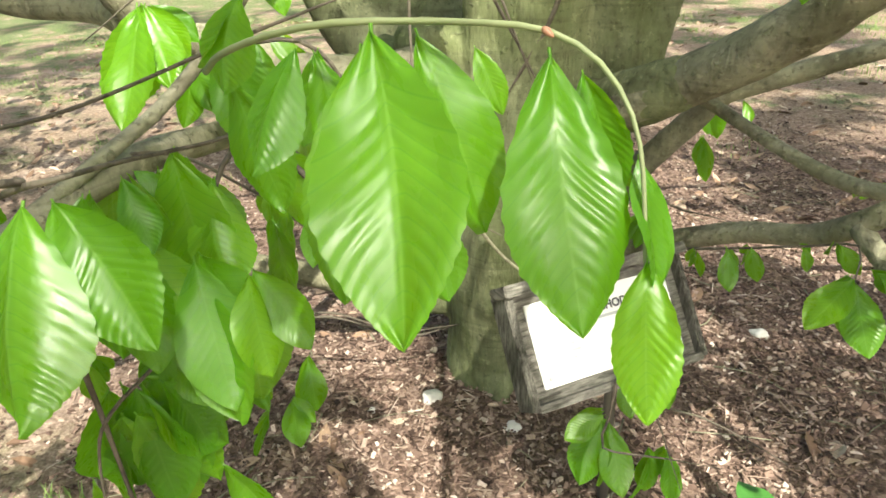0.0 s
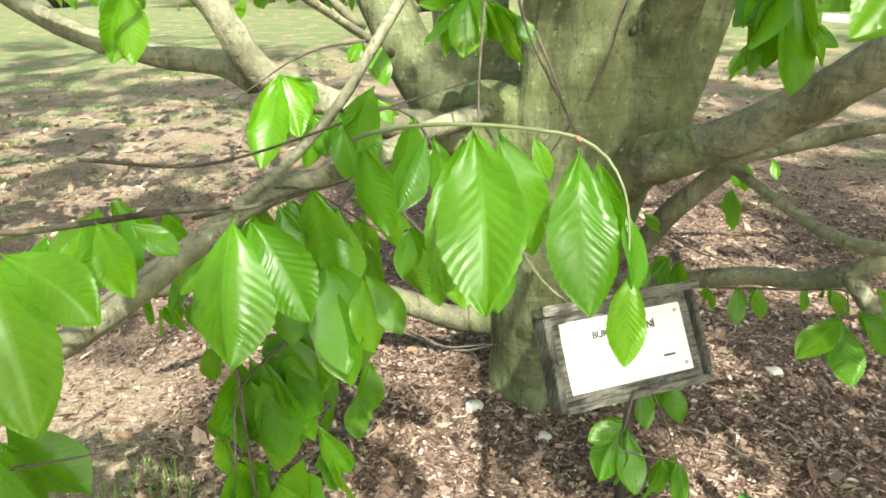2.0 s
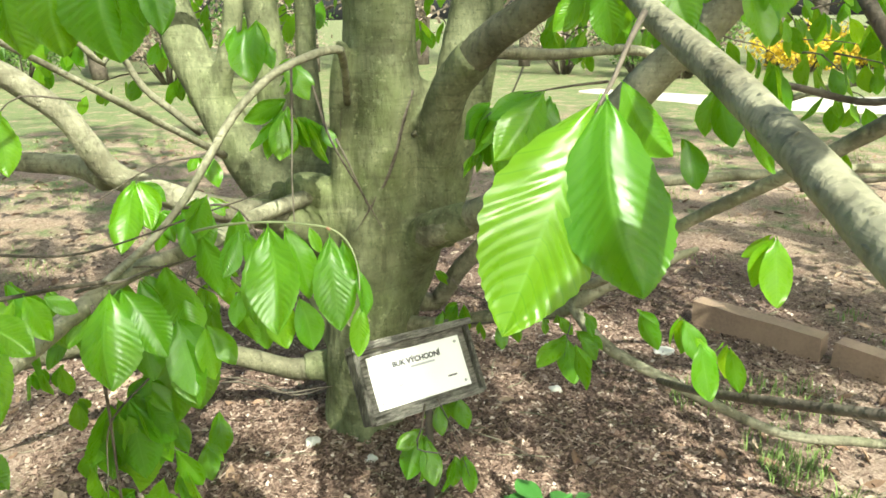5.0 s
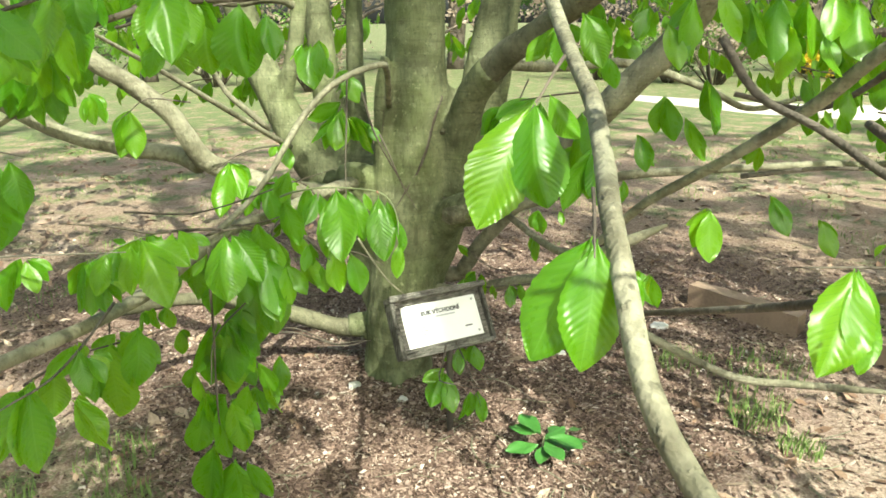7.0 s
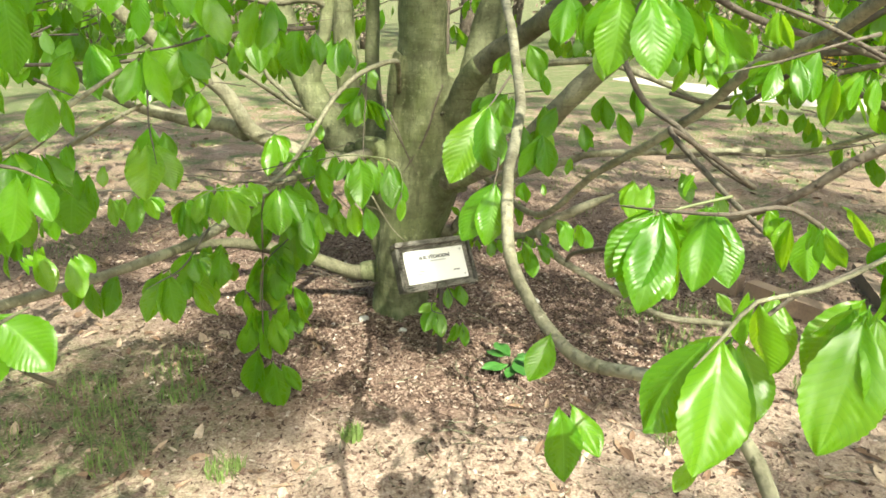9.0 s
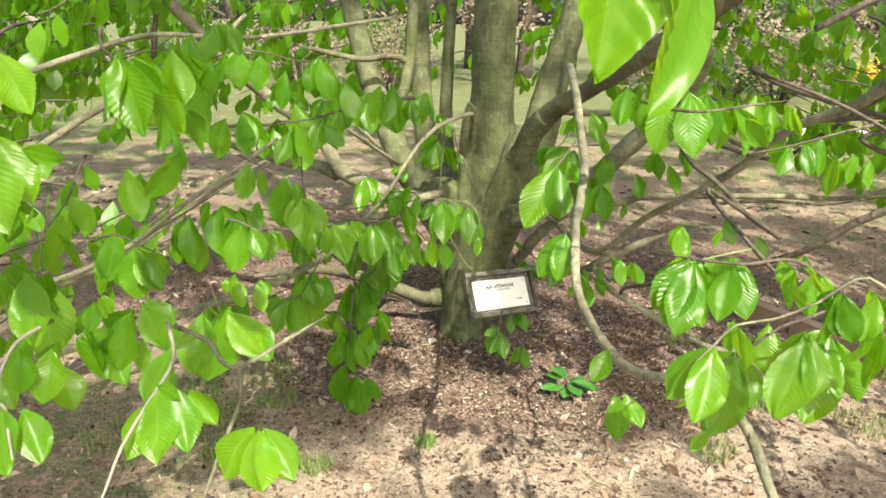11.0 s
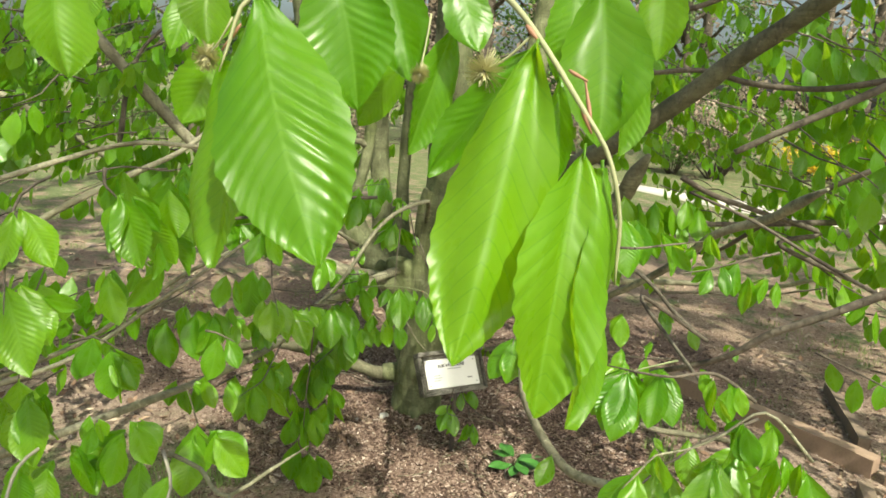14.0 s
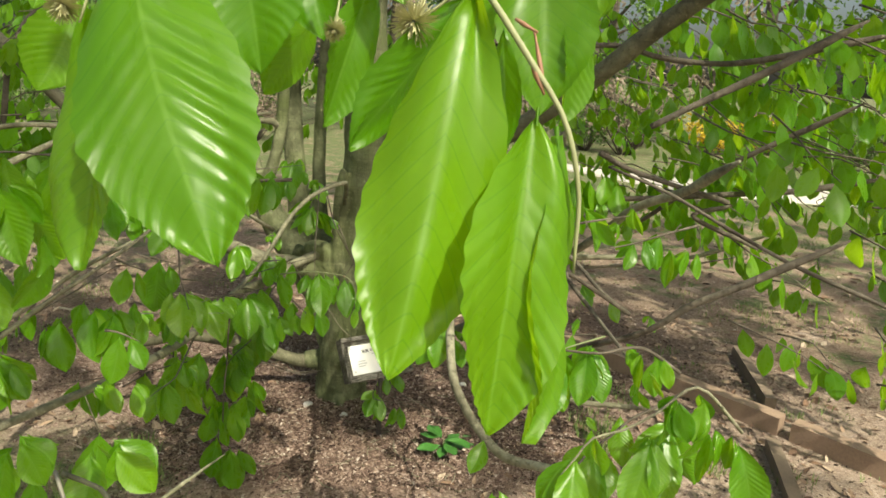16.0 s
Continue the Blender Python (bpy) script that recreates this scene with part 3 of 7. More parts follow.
# right limbs
limb("limb", [(0.28, 1.40, 0.60), (0.355, 1.220, 0.693), (0.461, 1.140, 0.754), (0.539, 1.060, 0.816), (0.622, 0.980, 0.903), (0.705, 0.900, 1.001), (0.755, 0.800, 1.100), (0.928, 0.750, 1.296), (0.955, 0.650, 1.409)], 0.05, 0.034, label="thick grey-green limb with old knots")
limb("limb", [(0.30, 1.42, 0.40), (0.375, 1.450, 0.377), (0.456, 1.400, 0.516), (0.545, 1.350, 0.634), (0.587, 1.330, 0.681), (0.732, 1.300, 0.730), (0.878, 1.250, 0.784), (0.983, 1.200, 0.823), (1.534, 1.200, 0.847), (1.854, 1.200, 0.853), (2.160, 1.200, 0.949)], 0.034, 0.010)
limb("limb", [(0.36, 1.43, 0.86), (0.375, 1.35, 0.985), (0.405, 1.27, 1.075), (0.470, 1.18, 1.175), (0.550, 1.08, 1.255), (0.633, 0.98, 1.325), (0.809, 0.600, 1.504), (0.983, 0.450, 1.670), (1.148, 0.250, 1.864), (1.281, 0.050, 2.019), (1.341, -0.150, 2.120)], 0.055, 0.026, shaded_bark, "limb rising away from the trunk, bark darkened as in shade", sides=14)
limb("branch", [(-0.205, 1.56, 1.36), (-0.24, 1.53, 1.395), (-0.32, 1.50, 1.40), (-0.42, 1.46, 1.385), (-0.6, 1.4, 1.42)], 0.02, 0.012, shaded_bark)
limb("limb", [(0.26, 1.34, 0.36), (0.348, 1.280, 0.369), (0.493, 1.220, 0.414), (0.597, 1.160, 0.456), (0.679, 1.080, 0.487), (0.721, 1.000, 0.547), (0.779, 0.960, 0.609), (0.879, 0.900, 0.682)], 0.026, 0.018)
limb("limb", [(0.716, 1.000, 0.543), (0.742, 0.950, 0.499), (0.781, 0.900, 0.468), (0.842, 0.850, 0.443), (1.155, 0.740, 0.306), (1.345, 0.680, 0.303), (1.470, 0.620, 0.319)], 0.018, 0.010)
# arching branch
limb("branch", [(0.483, 0.450, 1.432), (0.486, 0.200, 1.358), (0.484, 0.000, 1.281), (0.476, -0.200, 1.228), (0.447, -0.400, 1.186), (0.424, -0.550, 1.150), (0.423, -0.700, 1.066), (0.488, -0.850, 1.005), (0.565, -0.980, 1.045), (0.605, -1.080, 1.050), (0.622, -1.160, 1.000)], 0.0135, 0.0072, label="smooth pale grey branch arching down over the mulch")
# crossing branches
limb("branch", [(0.312, 1.300, 0.715), (0.484, 1.250, 0.706), (0.689, 0.900, 0.642), (0.836, 0.650, 0.867), (0.969, 0.500, 1.009), (1.071, 0.350, 1.149), (1.128, 0.200, 1.283), (1.221, 0.050, 1.370), (1.231, -0.100, 1.446)], 0.010, 0.016)
limb("branch", [(0.758, 0.100, 1.290), (0.804, 0.050, 1.203), (0.860, -0.050, 1.160), (0.906, -0.180, 1.106), (0.944, -0.300, 1.086), (0.742, -0.350, 1.210), (0.787, -0.500, 1.140), (0.801, -0.600, 1.118)], 0.0075, 0.0045, twig_bark)
limb("branch", [(0.732, 0.450, 0.628), (0.706, 0.200, 0.750), (0.788, -0.100, 0.890), (0.834, -0.400, 1.040), (0.916, -0.500, 1.120), (0.978, -0.550, 1.198), (1.044, -0.600, 1.256), (1.142, -0.650, 1.332)], 0.006, 0.009, twig_bark)
limb("branch", [(1.020, 0.300, 1.452), (1.135, 0.300, 1.398), (1.328, 0.300, 1.344), (1.523, 0.300, 1.290), (1.386, 0.300, 1.246), (1.583, 0.300, 1.161)], 0.010, 0.008, twig_bark)
limb("branch", [(1.139, 0.900, 1.117), (1.339, 0.800, 1.087), (1.427, 0.600, 1.232), (1.525, 0.400, 1.406), (1.753, 0.200, 1.606)], 0.008, 0.010, twig_bark)
limb("branch", [(0.471, 1.400, 1.178), (0.753, 1.500, 1.159), (1.051, 1.600, 1.161), (1.382, 1.700, 1.055), (1.621, 1.800, 0.966), (1.993, 1.900, 1.017), (2.607, 2.000, 0.990)], 0.020, 0.010)
# branches on the left side
limb("branch", [(-0.002, -0.300, 1.569), (-0.316, -0.350, 1.520), (-0.522, -0.400, 1.522), (-0.682, -0.450, 1.474), (-0.796, -0.500, 1.429), (-0.933, -0.550, 1.387), (-1.076, -0.600, 1.347)], 0.004, 0.008, label="thin grey branch")
limb("branch", [(-0.436, -0.050, 1.571), (-0.513, -0.100, 1.488), (-0.620, -0.130, 1.424), (-0.721, -0.170, 1.369), (-0.845, -0.200, 1.297), (-0.992, -0.250, 1.203), (-1.129, -0.300, 1.160), (-1.293, -0.350, 1.124)], 0.006, 0.011)
limb("branch", [(-0.363, 0.100, 1.208), (-0.442, 0.050, 1.155), (-0.575, 0.000, 1.078), (-0.728, -0.050, 0.963), (-0.859, -0.100, 0.869), (-1.122, -0.150, 0.748), (-1.366, -0.200, 0.638)], 0.004, 0.009)
limb("branch", [(-0.197, 1.200, 0.925), (-0.317, 0.950, 1.077), (-0.422, 0.750, 1.204), (-0.476, 0.600, 1.279)], 0.010, 0.005)
limb("branch", [(-0.322, 1.450, 0.948), (-0.381, 1.400, 1.023), (-0.436, 1.350, 1.094), (-0.479, 1.300, 1.213), (-0.492, 1.250, 1.163), (-0.554, 1.200, 1.254)], 0.012, 0.007)
# long pale twig, bent at its top
limb("branch", [(0.13, 1.28, 1.05), (0.145, 1.0, 1.18), (0.135, 0.92, 1.205), (0.074, 0.880, 1.190), (0.001, 0.840, 1.153), (-0.067, 0.800, 1.084), (-0.114, 0.760, 1.010), (-0.155, 0.700, 0.937), (-0.202, 0.640, 0.878), (-0.245, 0.560, 0.840), (-0.280, 0.500, 0.814), (-0.337, 0.420, 0.782)], 0.010, 0.007, label="thin pale branch with a hooked top")
# thin dead twigs by the trunk
limb("twig", [(-0.308, 1.150, 0.264), (-0.236, 1.180, 0.258), (-0.146, 1.200, 0.215), (-0.062, 1.220, 0.181), (0.022, 1.260, 0.180)], 0.0035, 0.002, twig_bark, sides=7, step=0.02)
limb("twig", [(-0.324, 1.100, 0.262), (-0.275, 1.120, 0.294), (-0.220, 1.150, 0.287), (-0.153, 1.180, 0.242), (-0.093, 1.200, 0.202), (-0.005, 1.240, 0.190)], 0.0035, 0.002, twig_bark, sides=7, step=0.02)
limb("twig", [(0.069, 0.720, 0.754), (0.104, 0.780, 0.663), (0.144, 0.820, 0.587), (0.192, 0.860, 0.524)], 0.003, 0.002, limb_bark, sides=7, step=0.02)
limb("twig", [(0.410, 1.200, 0.552), (0.432, 1.200, 0.522), (0.479, 1.200, 0.491), (0.538, 1.200, 0.474)], 0.003, 0.0015, twig_bark, sides=7, step=0.02)
limb("twig", [(0.356, 0.950, 0.294), (0.429, 0.970, 0.198), (0.517, 1.000, 0.141), (0.608, 1.020, 0.073), (0.696, 1.020, 0.011)], 0.003, 0.0015, twig_bark, sides=7, step=0.02)

# long thin branches in the leaves on the side of the sleepers and on the other side
limb("branch", [(0.899, -0.133, 1.459), (1.055, -0.198, 1.402), (1.187, -0.265, 1.332), (1.324, -0.384, 1.262), (1.478, -0.501, 1.205)], 0.004, 0.006, twig_bark)
limb("branch", [(0.881, 0.356, 1.788), (1.051, 0.362, 1.808), (1.203, 0.303, 1.775), (1.383, 0.250, 1.768), (1.503, 0.153, 1.793), (1.704, 0.065, 1.851)], 0.008, 0.011, twig_bark)
limb("branch", [(0.724, -0.019, 1.938), (0.834, -0.017, 1.946), (0.942, -0.008, 1.983), (1.063, 0.009, 2.052)], 0.007, 0.008, twig_bark)
limb("branch", [(1.033, 0.340, 1.286), (1.242, 0.342, 1.294), (1.499, 0.348, 1.316), (1.797, 0.355, 1.341), (2.033, 0.364, 1.380)], 0.009, 0.012, twig_bark)
limb("branch", [(1.083, 0.666, 0.929), (1.291, 0.671, 0.947), (1.500, 0.671, 0.944), (1.707, 0.680, 0.980)], 0.007, 0.004, twig_bark)
limb("branch", [(1.059, -0.004, 1.567), (1.195, -0.035, 1.651), (1.338, -0.067, 1.733), (1.501, -0.094, 1.834)], 0.009, 0.012, twig_bark)
limb("branch", [(-0.259, -0.379, 1.297), (-0.336, -0.445, 1.236), (-0.445, -0.516, 1.158), (-0.534, -0.584, 1.087), (-0.617, -0.646, 1.045), (-0.741, -0.706, 1.010)], 0.004, 0.006)
limb("branch", [(-1.490, 1.269, 1.756), (-1.621, 1.181, 1.817), (-1.787, 1.085, 1.847), (-1.965, 0.993, 1.897)], 0.009, 0.012, twig_bark)
limb("branch", [(-1.044, 1.098, 1.895), (-1.159, 1.067, 1.767), (-1.210, 1.026, 1.594), (-1.223, 0.985, 1.423)], 0.006, 0.012, twig_bark)


def scatter_dry_leaves():
    """Last year's leaves, curled and flat, on the mulch and the thin grass."""
    rng = random.Random(23)
    verts, faces = [], []
    for _ in range(6400):
        x, y = rng.uniform(-4.5, 5.0), -1.2 + 8.5 * rng.random() ** 1.35
        if noise.noise(Vector((x * 0.9, y * 0.9, 2.0))) + 0.25 * rng.random() < -0.05:
            continue
        s = rng.uniform(0.014, 0.045)
        m = Matrix.Translation((x, y, ground_height(x, y) + 0.006)) @ Euler((rng.gauss(0, 0.3), rng.gauss(0, 0.3), rng.uniform(0, 6.3))).to_matrix().to_4x4()
        k, c = len(verts), rng.uniform(-0.1, 0.45)
        w = rng.uniform(0.25, 0.45)
        for px, py, pz in ((-1, 0, 0), (-0.3, -w, c), (0.4, -w * 0.9, c), (1, 0, c * 0.4), (0.4, w * 0.9, c), (-0.3, w, c), (-0.3, 0, 0), (0.4, 0, 0)):
            verts.append(m @ (Vector((px, py, pz * 0.5)) * s))
        faces += [(k, k + 1, k + 6), (k + 1, k + 2, k + 7, k + 6), (k + 2, k + 3, k + 7), (k + 3, k + 4, k + 7), (k + 4, k + 5, k + 6, k + 7), (k + 5, k, k + 6)]
    ob = mesh_object("leaf_litter", verts, faces, litter_mat, smooth=False)
    tagged(ob, "dry brown and tan leaves strewn over the ground", "leaf litter", kind="stuff")


scatter_dry_leaves()


def scatter_sticks():
    """Fine broken twigs lying on the mulch."""
    rng = random.Random(29)
    verts, faces = [], []
    for _ in range(420):
        x, y = rng.gauss(0.3, 1.1), rng.gauss(0.9, 0.9)
        a, l, r = rng.uniform(0, 6.3), rng.uniform(0.03, 0.17), rng.uniform(0.0008, 0.0022)
        c, s, b = math.cos(a), math.sin(a), rng.uniform(-0.25, 0.25) * l
        pts = []
        for t, off in ((-0.5, 0.0), (0.0, b), (0.5, 0.0)):
            px, py = x + c * l * t - s * off, y + s * l * t + c * off
            pts.append((px, py, ground_height(px, py) + 0.006 + rng.uniform(0, 0.006), r))
        v, f = tube(pts, 5, 0.05, 0.05)
        k = len(verts)
        verts += v
        faces += [tuple(i + k for i in g) for g in f]
    ob = mesh_object("fallen_twigs", verts, faces, limb_bark)
    tagged(ob, "fine broken grey twigs lying on the mulch", "twigs", kind="stuff")


scatter_sticks()


pale_twig = plain("pale_twig", (0.30, 0.275, 0.22), 0.75, 0.4, 120)
# ---- leafy twigs near the trunk ----
green_twig = plain("green_twig", (0.19, 0.22, 0.105), 0.6, 0.3, 90)
TA = twig([(-0.067, 0.429, 0.946), (-0.033, 0.378, 0.967), (0.013, 0.338, 0.984), (0.056, 0.317, 0.992), (0.095, 0.313, 0.992), (0.133, 0.298, 0.992), (0.164, 0.291, 0.988), (0.187, 0.278, 0.975), (0.200, 0.261, 0.955), (0.205, 0.251, 0.930), (0.206, 0.238, 0.897)], 0.0026, 0.0011, green_twig)
leaf(TA, (0.076, 0.309, 0.992), (0.096, 0.204, 0.866), -6, fine=True, wide=0.84)
leaf(TA, (0.097, 0.322, 0.987), (0.135, 0.286, 0.886), 30, fine=True, wide=0.84)
leaf(TA, (0.034, 0.319, 0.981), (0.009, 0.279, 0.925), -28, fine=True, wide=0.84)
leaf(TA, (0.065, 0.334, 0.978), (0.055, 0.268, 0.852), 18, fine=True, wide=0.84)
leaf(TA, (0.164, 0.288, 0.981), (0.178, 0.218, 0.863), 14, fine=True, wide=0.84)
leaf(TA, (0.181, 0.297, 0.968), (0.197, 0.274, 0.908), -20, fine=True, wide=0.84)
leaf(TA, (0.205, 0.265, 0.935), (0.215, 0.228, 0.871), 50, fine=True, wide=0.84)
leaf(TA, (0.207, 0.237, 0.895), (0.202, 0.189, 0.838), -20, fine=True, wide=0.84)
leaf(TA, (0.126, 0.364, 0.969), (0.142, 0.351, 0.931), 10, fine=True, wide=0.84)
leaf(TA, (0.034, 0.349, 0.973), (0.058, 0.323, 0.903), 40, fine=True, wide=0.84)
TB = twig([(-0.261, 0.420, 0.854), (-0.193, 0.378, 0.882), (-0.160, 0.366, 0.891), (-0.157, 0.448, 0.875), (-0.127, 0.545, 0.858), (-0.102, 0.604, 0.856)], 0.003, 0.0016)
leaf(TB, (-0.180, 0.357, 0.880), (-0.160, 0.248, 0.770), -8, fine=True)
leaf(TB, (-0.169, 0.369, 0.876), (-0.095, 0.312, 0.789), 25, fine=True)
leaf(TB, (-0.240, 0.397, 0.819), (-0.264, 0.366, 0.782), -30, fine=True)
leaf(TB, (-0.181, 0.477, 0.852), (-0.156, 0.455, 0.788), 10, fine=True, mates=2)
leaf(TB, (-0.157, 0.534, 0.844), (-0.147, 0.515, 0.797), -10, fine=True, mates=2)
TC = twig([(-0.118, 0.650, 0.841), (-0.076, 0.596, 0.825), (-0.029, 0.568, 0.790)], 0.004, 0.003)
TC2 = twig([(-0.102, 0.603, 0.852), (-0.118, 0.538, 0.836), (-0.135, 0.481, 0.762), (-0.165, 0.457, 0.694), (-0.239, 0.445, 0.620), (-0.269, 0.449, 0.566), (-0.276, 0.441, 0.499)], 0.003, 0.0015)
leaf(TC2, (-0.120, 0.514, 0.833), (-0.097, 0.451, 0.753), 5, fine=True, mates=2)
leaf(TC2, (-0.125, 0.452, 0.768), (-0.086, 0.389, 0.654), -5, fine=True, mates=2)
leaf(TC2, (-0.262, 0.491, 0.582), (-0.267, 0.506, 0.388), -15, fine=True, mates=2)
leaf(TC2, (-0.250, 0.493, 0.581), (-0.193, 0.522, 0.444), 20, fine=True, mates=2)
leaf(TC2, (-0.213, 0.542, 0.629), (-0.257, 0.510, 0.573), -20, fine=True, mates=2)
leaf(TC2, (-0.234, 0.546, 0.621), (-0.179, 0.530, 0.560), 30, fine=True, mates=2)
leaf(TC2, (-0.276, 1.117, 0.194), (-0.258, 1.072, 0.083), mates=2)
leaf(TC2, (-0.302, 1.054, 0.137), (-0.287, 1.015, 0.038), mates=2)
leaf(TC2, (-0.344, 1.019, 0.124), (-0.370, 0.981, 0.046), mates=2)
leaf(TC2, (-0.391, 1.049, 0.215), (-0.342, 1.022, 0.130), mates=2)
leaf(TC2, (-0.125, 0.706, 0.717), (-0.120, 0.684, 0.662), mates=2)
leaf(TC2, (-0.041, 0.584, 0.783), (-0.055, 0.555, 0.720), mates=2)
leaf(TC2, (-0.240, 0.671, 0.684), (-0.253, 0.664, 0.675), mates=2)
leaf(TC2, (-0.092, 0.593, 0.826), (-0.052, 0.573, 0.760), mates=2)
leaf(TC2, (-0.145, 0.714, 0.744), (-0.123, 0.695, 0.691), mates=2)
leaf(TC2, (-0.176, 0.661, 0.635), (-0.165, 0.647, 0.595), mates=2)
leaf(TC2, (-0.149, 0.672, 0.647), (-0.127, 0.653, 0.594), mates=2)
leaf(TC2, (-0.111, 0.750, 0.813), (-0.095, 0.736, 0.773), mates=2)
leaf(TC2, (-0.138, 0.734, 0.787), (-0.164, 0.718, 0.761), mates=2)
TG = twig([(-0.193, 0.379, 0.885), (-0.210, 0.318, 0.904), (-0.225, 0.256, 0.921), (-0.232, 0.195, 0.937), (-0.250, 0.152, 0.947), (-0.270, 0.122, 0.962), (-0.290, 0.092, 0.978), (-0.322, 0.068, 0.988)], 0.0035, 0.002)
TG2 = twig([(-0.233, 0.206, 0.935), (-0.249, 0.172, 0.940), (-0.266, 0.136, 0.942), (-0.278, 0.112, 0.941), (-0.304, 0.091, 0.930)], 0.002, 0.0012, green_twig)
leaf(TG, (-0.217, 0.199, 0.939), (-0.177, 0.164, 0.890), 10, fine=True)
leaf(TG, (-0.227, 0.195, 0.934), (-0.233, 0.169, 0.902), -30, fine=True)
leaf(TG, (-0.214, 0.237, 0.922), (-0.171, 0.234, 0.896), 40, fine=True)
leaf(TG, (-0.239, 0.172, 0.938), (-0.256, 0.148, 0.887), -20, fine=True)
leaf(TG, (-0.208, 0.208, 0.930), (-0.222, 0.176, 0.887), 10, fine=True)
leaf(TG2, (-0.264, 0.137, 0.943), (-0.199, 0.060, 0.837), 8, fine=True)
leaf(TG2, (-0.277, 0.121, 0.937), (-0.269, 0.067, 0.858), -15, fine=True)
leaf(TG2, (-0.252, 0.137, 0.937), (-0.173, 0.121, 0.892), 35, fine=True)
leaf(TG2, (-0.325, 0.155, 0.934), (-0.300, 0.156, 0.926), 10, fine=True)
leaf(TG2, (-0.299, 0.115, 0.933), (-0.301, 0.081, 0.879), 20, fine=True)
leaf(TG2, (-0.313, 0.100, 0.929), (-0.323, 0.058, 0.860), -10, fine=True)
TH = twig([(-0.410, 0.242, 0.772), (-0.392, 0.221, 0.738), (-0.391, 0.208, 0.705), (-0.396, 0.185, 0.646)], 0.003, 0.0015)
leaf(TH, (-0.366, 0.191, 0.726), (-0.409, 0.162, 0.678), fine=True)
leaf(TH, (-0.365, 0.186, 0.715), (-0.321, 0.168, 0.652), fine=True)
leaf(TH, (-0.361, 0.193, 0.730), (-0.285, 0.177, 0.659), fine=True)
leaf(TH, (-0.389, 0.185, 0.722), (-0.411, 0.172, 0.701), fine=True)
TJ = twig([(-0.389, 0.850, 1.112), (-0.501, 0.839, 1.124), (-0.541, 0.822, 1.095)], 0.0025, 0.0012)
leaf(TJ, (-0.556, 0.842, 1.094), (-0.531, 0.792, 0.965), -10, fine=True, mates=2)
leaf(TJ, (-0.573, 0.859, 1.088), (-0.573, 0.799, 0.973), 40, fine=True, mates=2)
leaf(TJ, (-0.693, 0.886, 1.126), (-0.694, 0.857, 1.059), fine=True, mates=2)
leaf(TJ, (-0.683, 0.892, 1.135), (-0.663, 0.859, 1.049), fine=True, mates=2)
TK = twig([(-0.132, 0.752, 1.008), (-0.199, 0.757, 0.998), (-0.259, 0.758, 0.975), (-0.307, 0.759, 0.946)], 0.0025, 0.0012)
leaf(TK, (-0.276, 0.759, 0.959), (-0.287, 0.671, 0.834), -20, fine=True, mates=2)
leaf(TK, (-0.271, 0.759, 0.957), (-0.236, 0.716, 0.866), 28, fine=True, mates=2)
leaf(TK, (-0.218, 0.734, 0.901), (-0.221, 0.702, 0.826), fine=True, mates=2)
leaf(TK, (-0.220, 0.734, 0.901), (-0.192, 0.714, 0.841), fine=True, mates=2)
leaf(TK, (-0.145, 0.737, 0.926), (-0.123, 0.677, 0.829), 5, fine=True, mates=2)
leaf(TK, (-0.128, 0.760, 0.921), (-0.097, 0.749, 0.884), fine=True, mates=2)
leaf(TK, (-0.141, 0.825, 1.002), (-0.116, 0.801, 0.934), fine=True, mates=2)
leaf(TK, (-0.151, 0.790, 1.003), (-0.168, 0.775, 0.973), fine=True, mates=2)
leaf(TK, (-0.150, 0.755, 0.919), (-0.168, 0.725, 0.858), fine=True, mates=2)
TM = twig([(0.033, 0.958, 1.182), (0.029, 0.953, 1.114), (0.025, 0.937, 1.017), (0.019, 0.924, 0.929), (0.018, 0.915, 0.849)], 0.0032, 0.002)
leaf(TM, (-0.013, 1.134, 1.076), (-0.105, 1.075, 1.029), 30, fine=True, mates=2)
leaf(TM, (-0.025, 1.122, 1.053), (-0.098, 1.067, 0.957), fine=True, mates=2)
leaf(TM, (-0.019, 1.114, 1.032), (-0.061, 1.066, 0.938), fine=True, mates=2)
leaf(TM, (-0.008, 1.107, 1.062), (-0.022, 1.030, 0.939), 0, fine=True, mates=2)
leaf(TM, (0.003, 1.121, 1.039), (0.022, 1.091, 0.960), fine=True, mates=2)
leaf(TM, (0.029, 1.124, 1.033), (0.080, 1.084, 0.919), fine=True, mates=2)
leaf(TM, (0.068, 1.143, 1.009), (0.108, 1.126, 0.953), fine=True, mates=2)
leaf(TM, (0.012, 1.121, 1.034), (0.044, 1.099, 0.970), fine=True, mates=2)
leaf(TM, (-0.103, 1.164, 1.254), (-0.094, 1.116, 1.116), mates=2)
leaf(TM, (-0.076, 1.167, 1.266), (-0.100, 1.121, 1.129), mates=2)
leaf(TM, (-0.129, 1.166, 1.254), (-0.151, 1.146, 1.192), mates=2)
leaf(TM, (-0.051, 1.148, 1.216), (-0.040, 1.125, 1.153), mates=2)
leaf(TM, (0.014, 1.130, 1.178), (-0.003, 1.101, 1.090), mates=2)
leaf(TM, (-0.013, 1.127, 1.166), (0.050, 1.095, 1.083), mates=2)
leaf(TM, (0.272, 1.470, 1.294), (0.300, 1.437, 1.205), mates=2)
TM2 = twig([(0.108, 1.108, 0.980), (0.146, 1.088, 0.900), (0.170, 1.086, 0.837)], 0.0035, 0.002)
TM3 = twig([(0.056, 1.129, 1.111), (0.095, 1.105, 0.979), (0.167, 1.105, 0.838)], 0.0035, 0.0025)
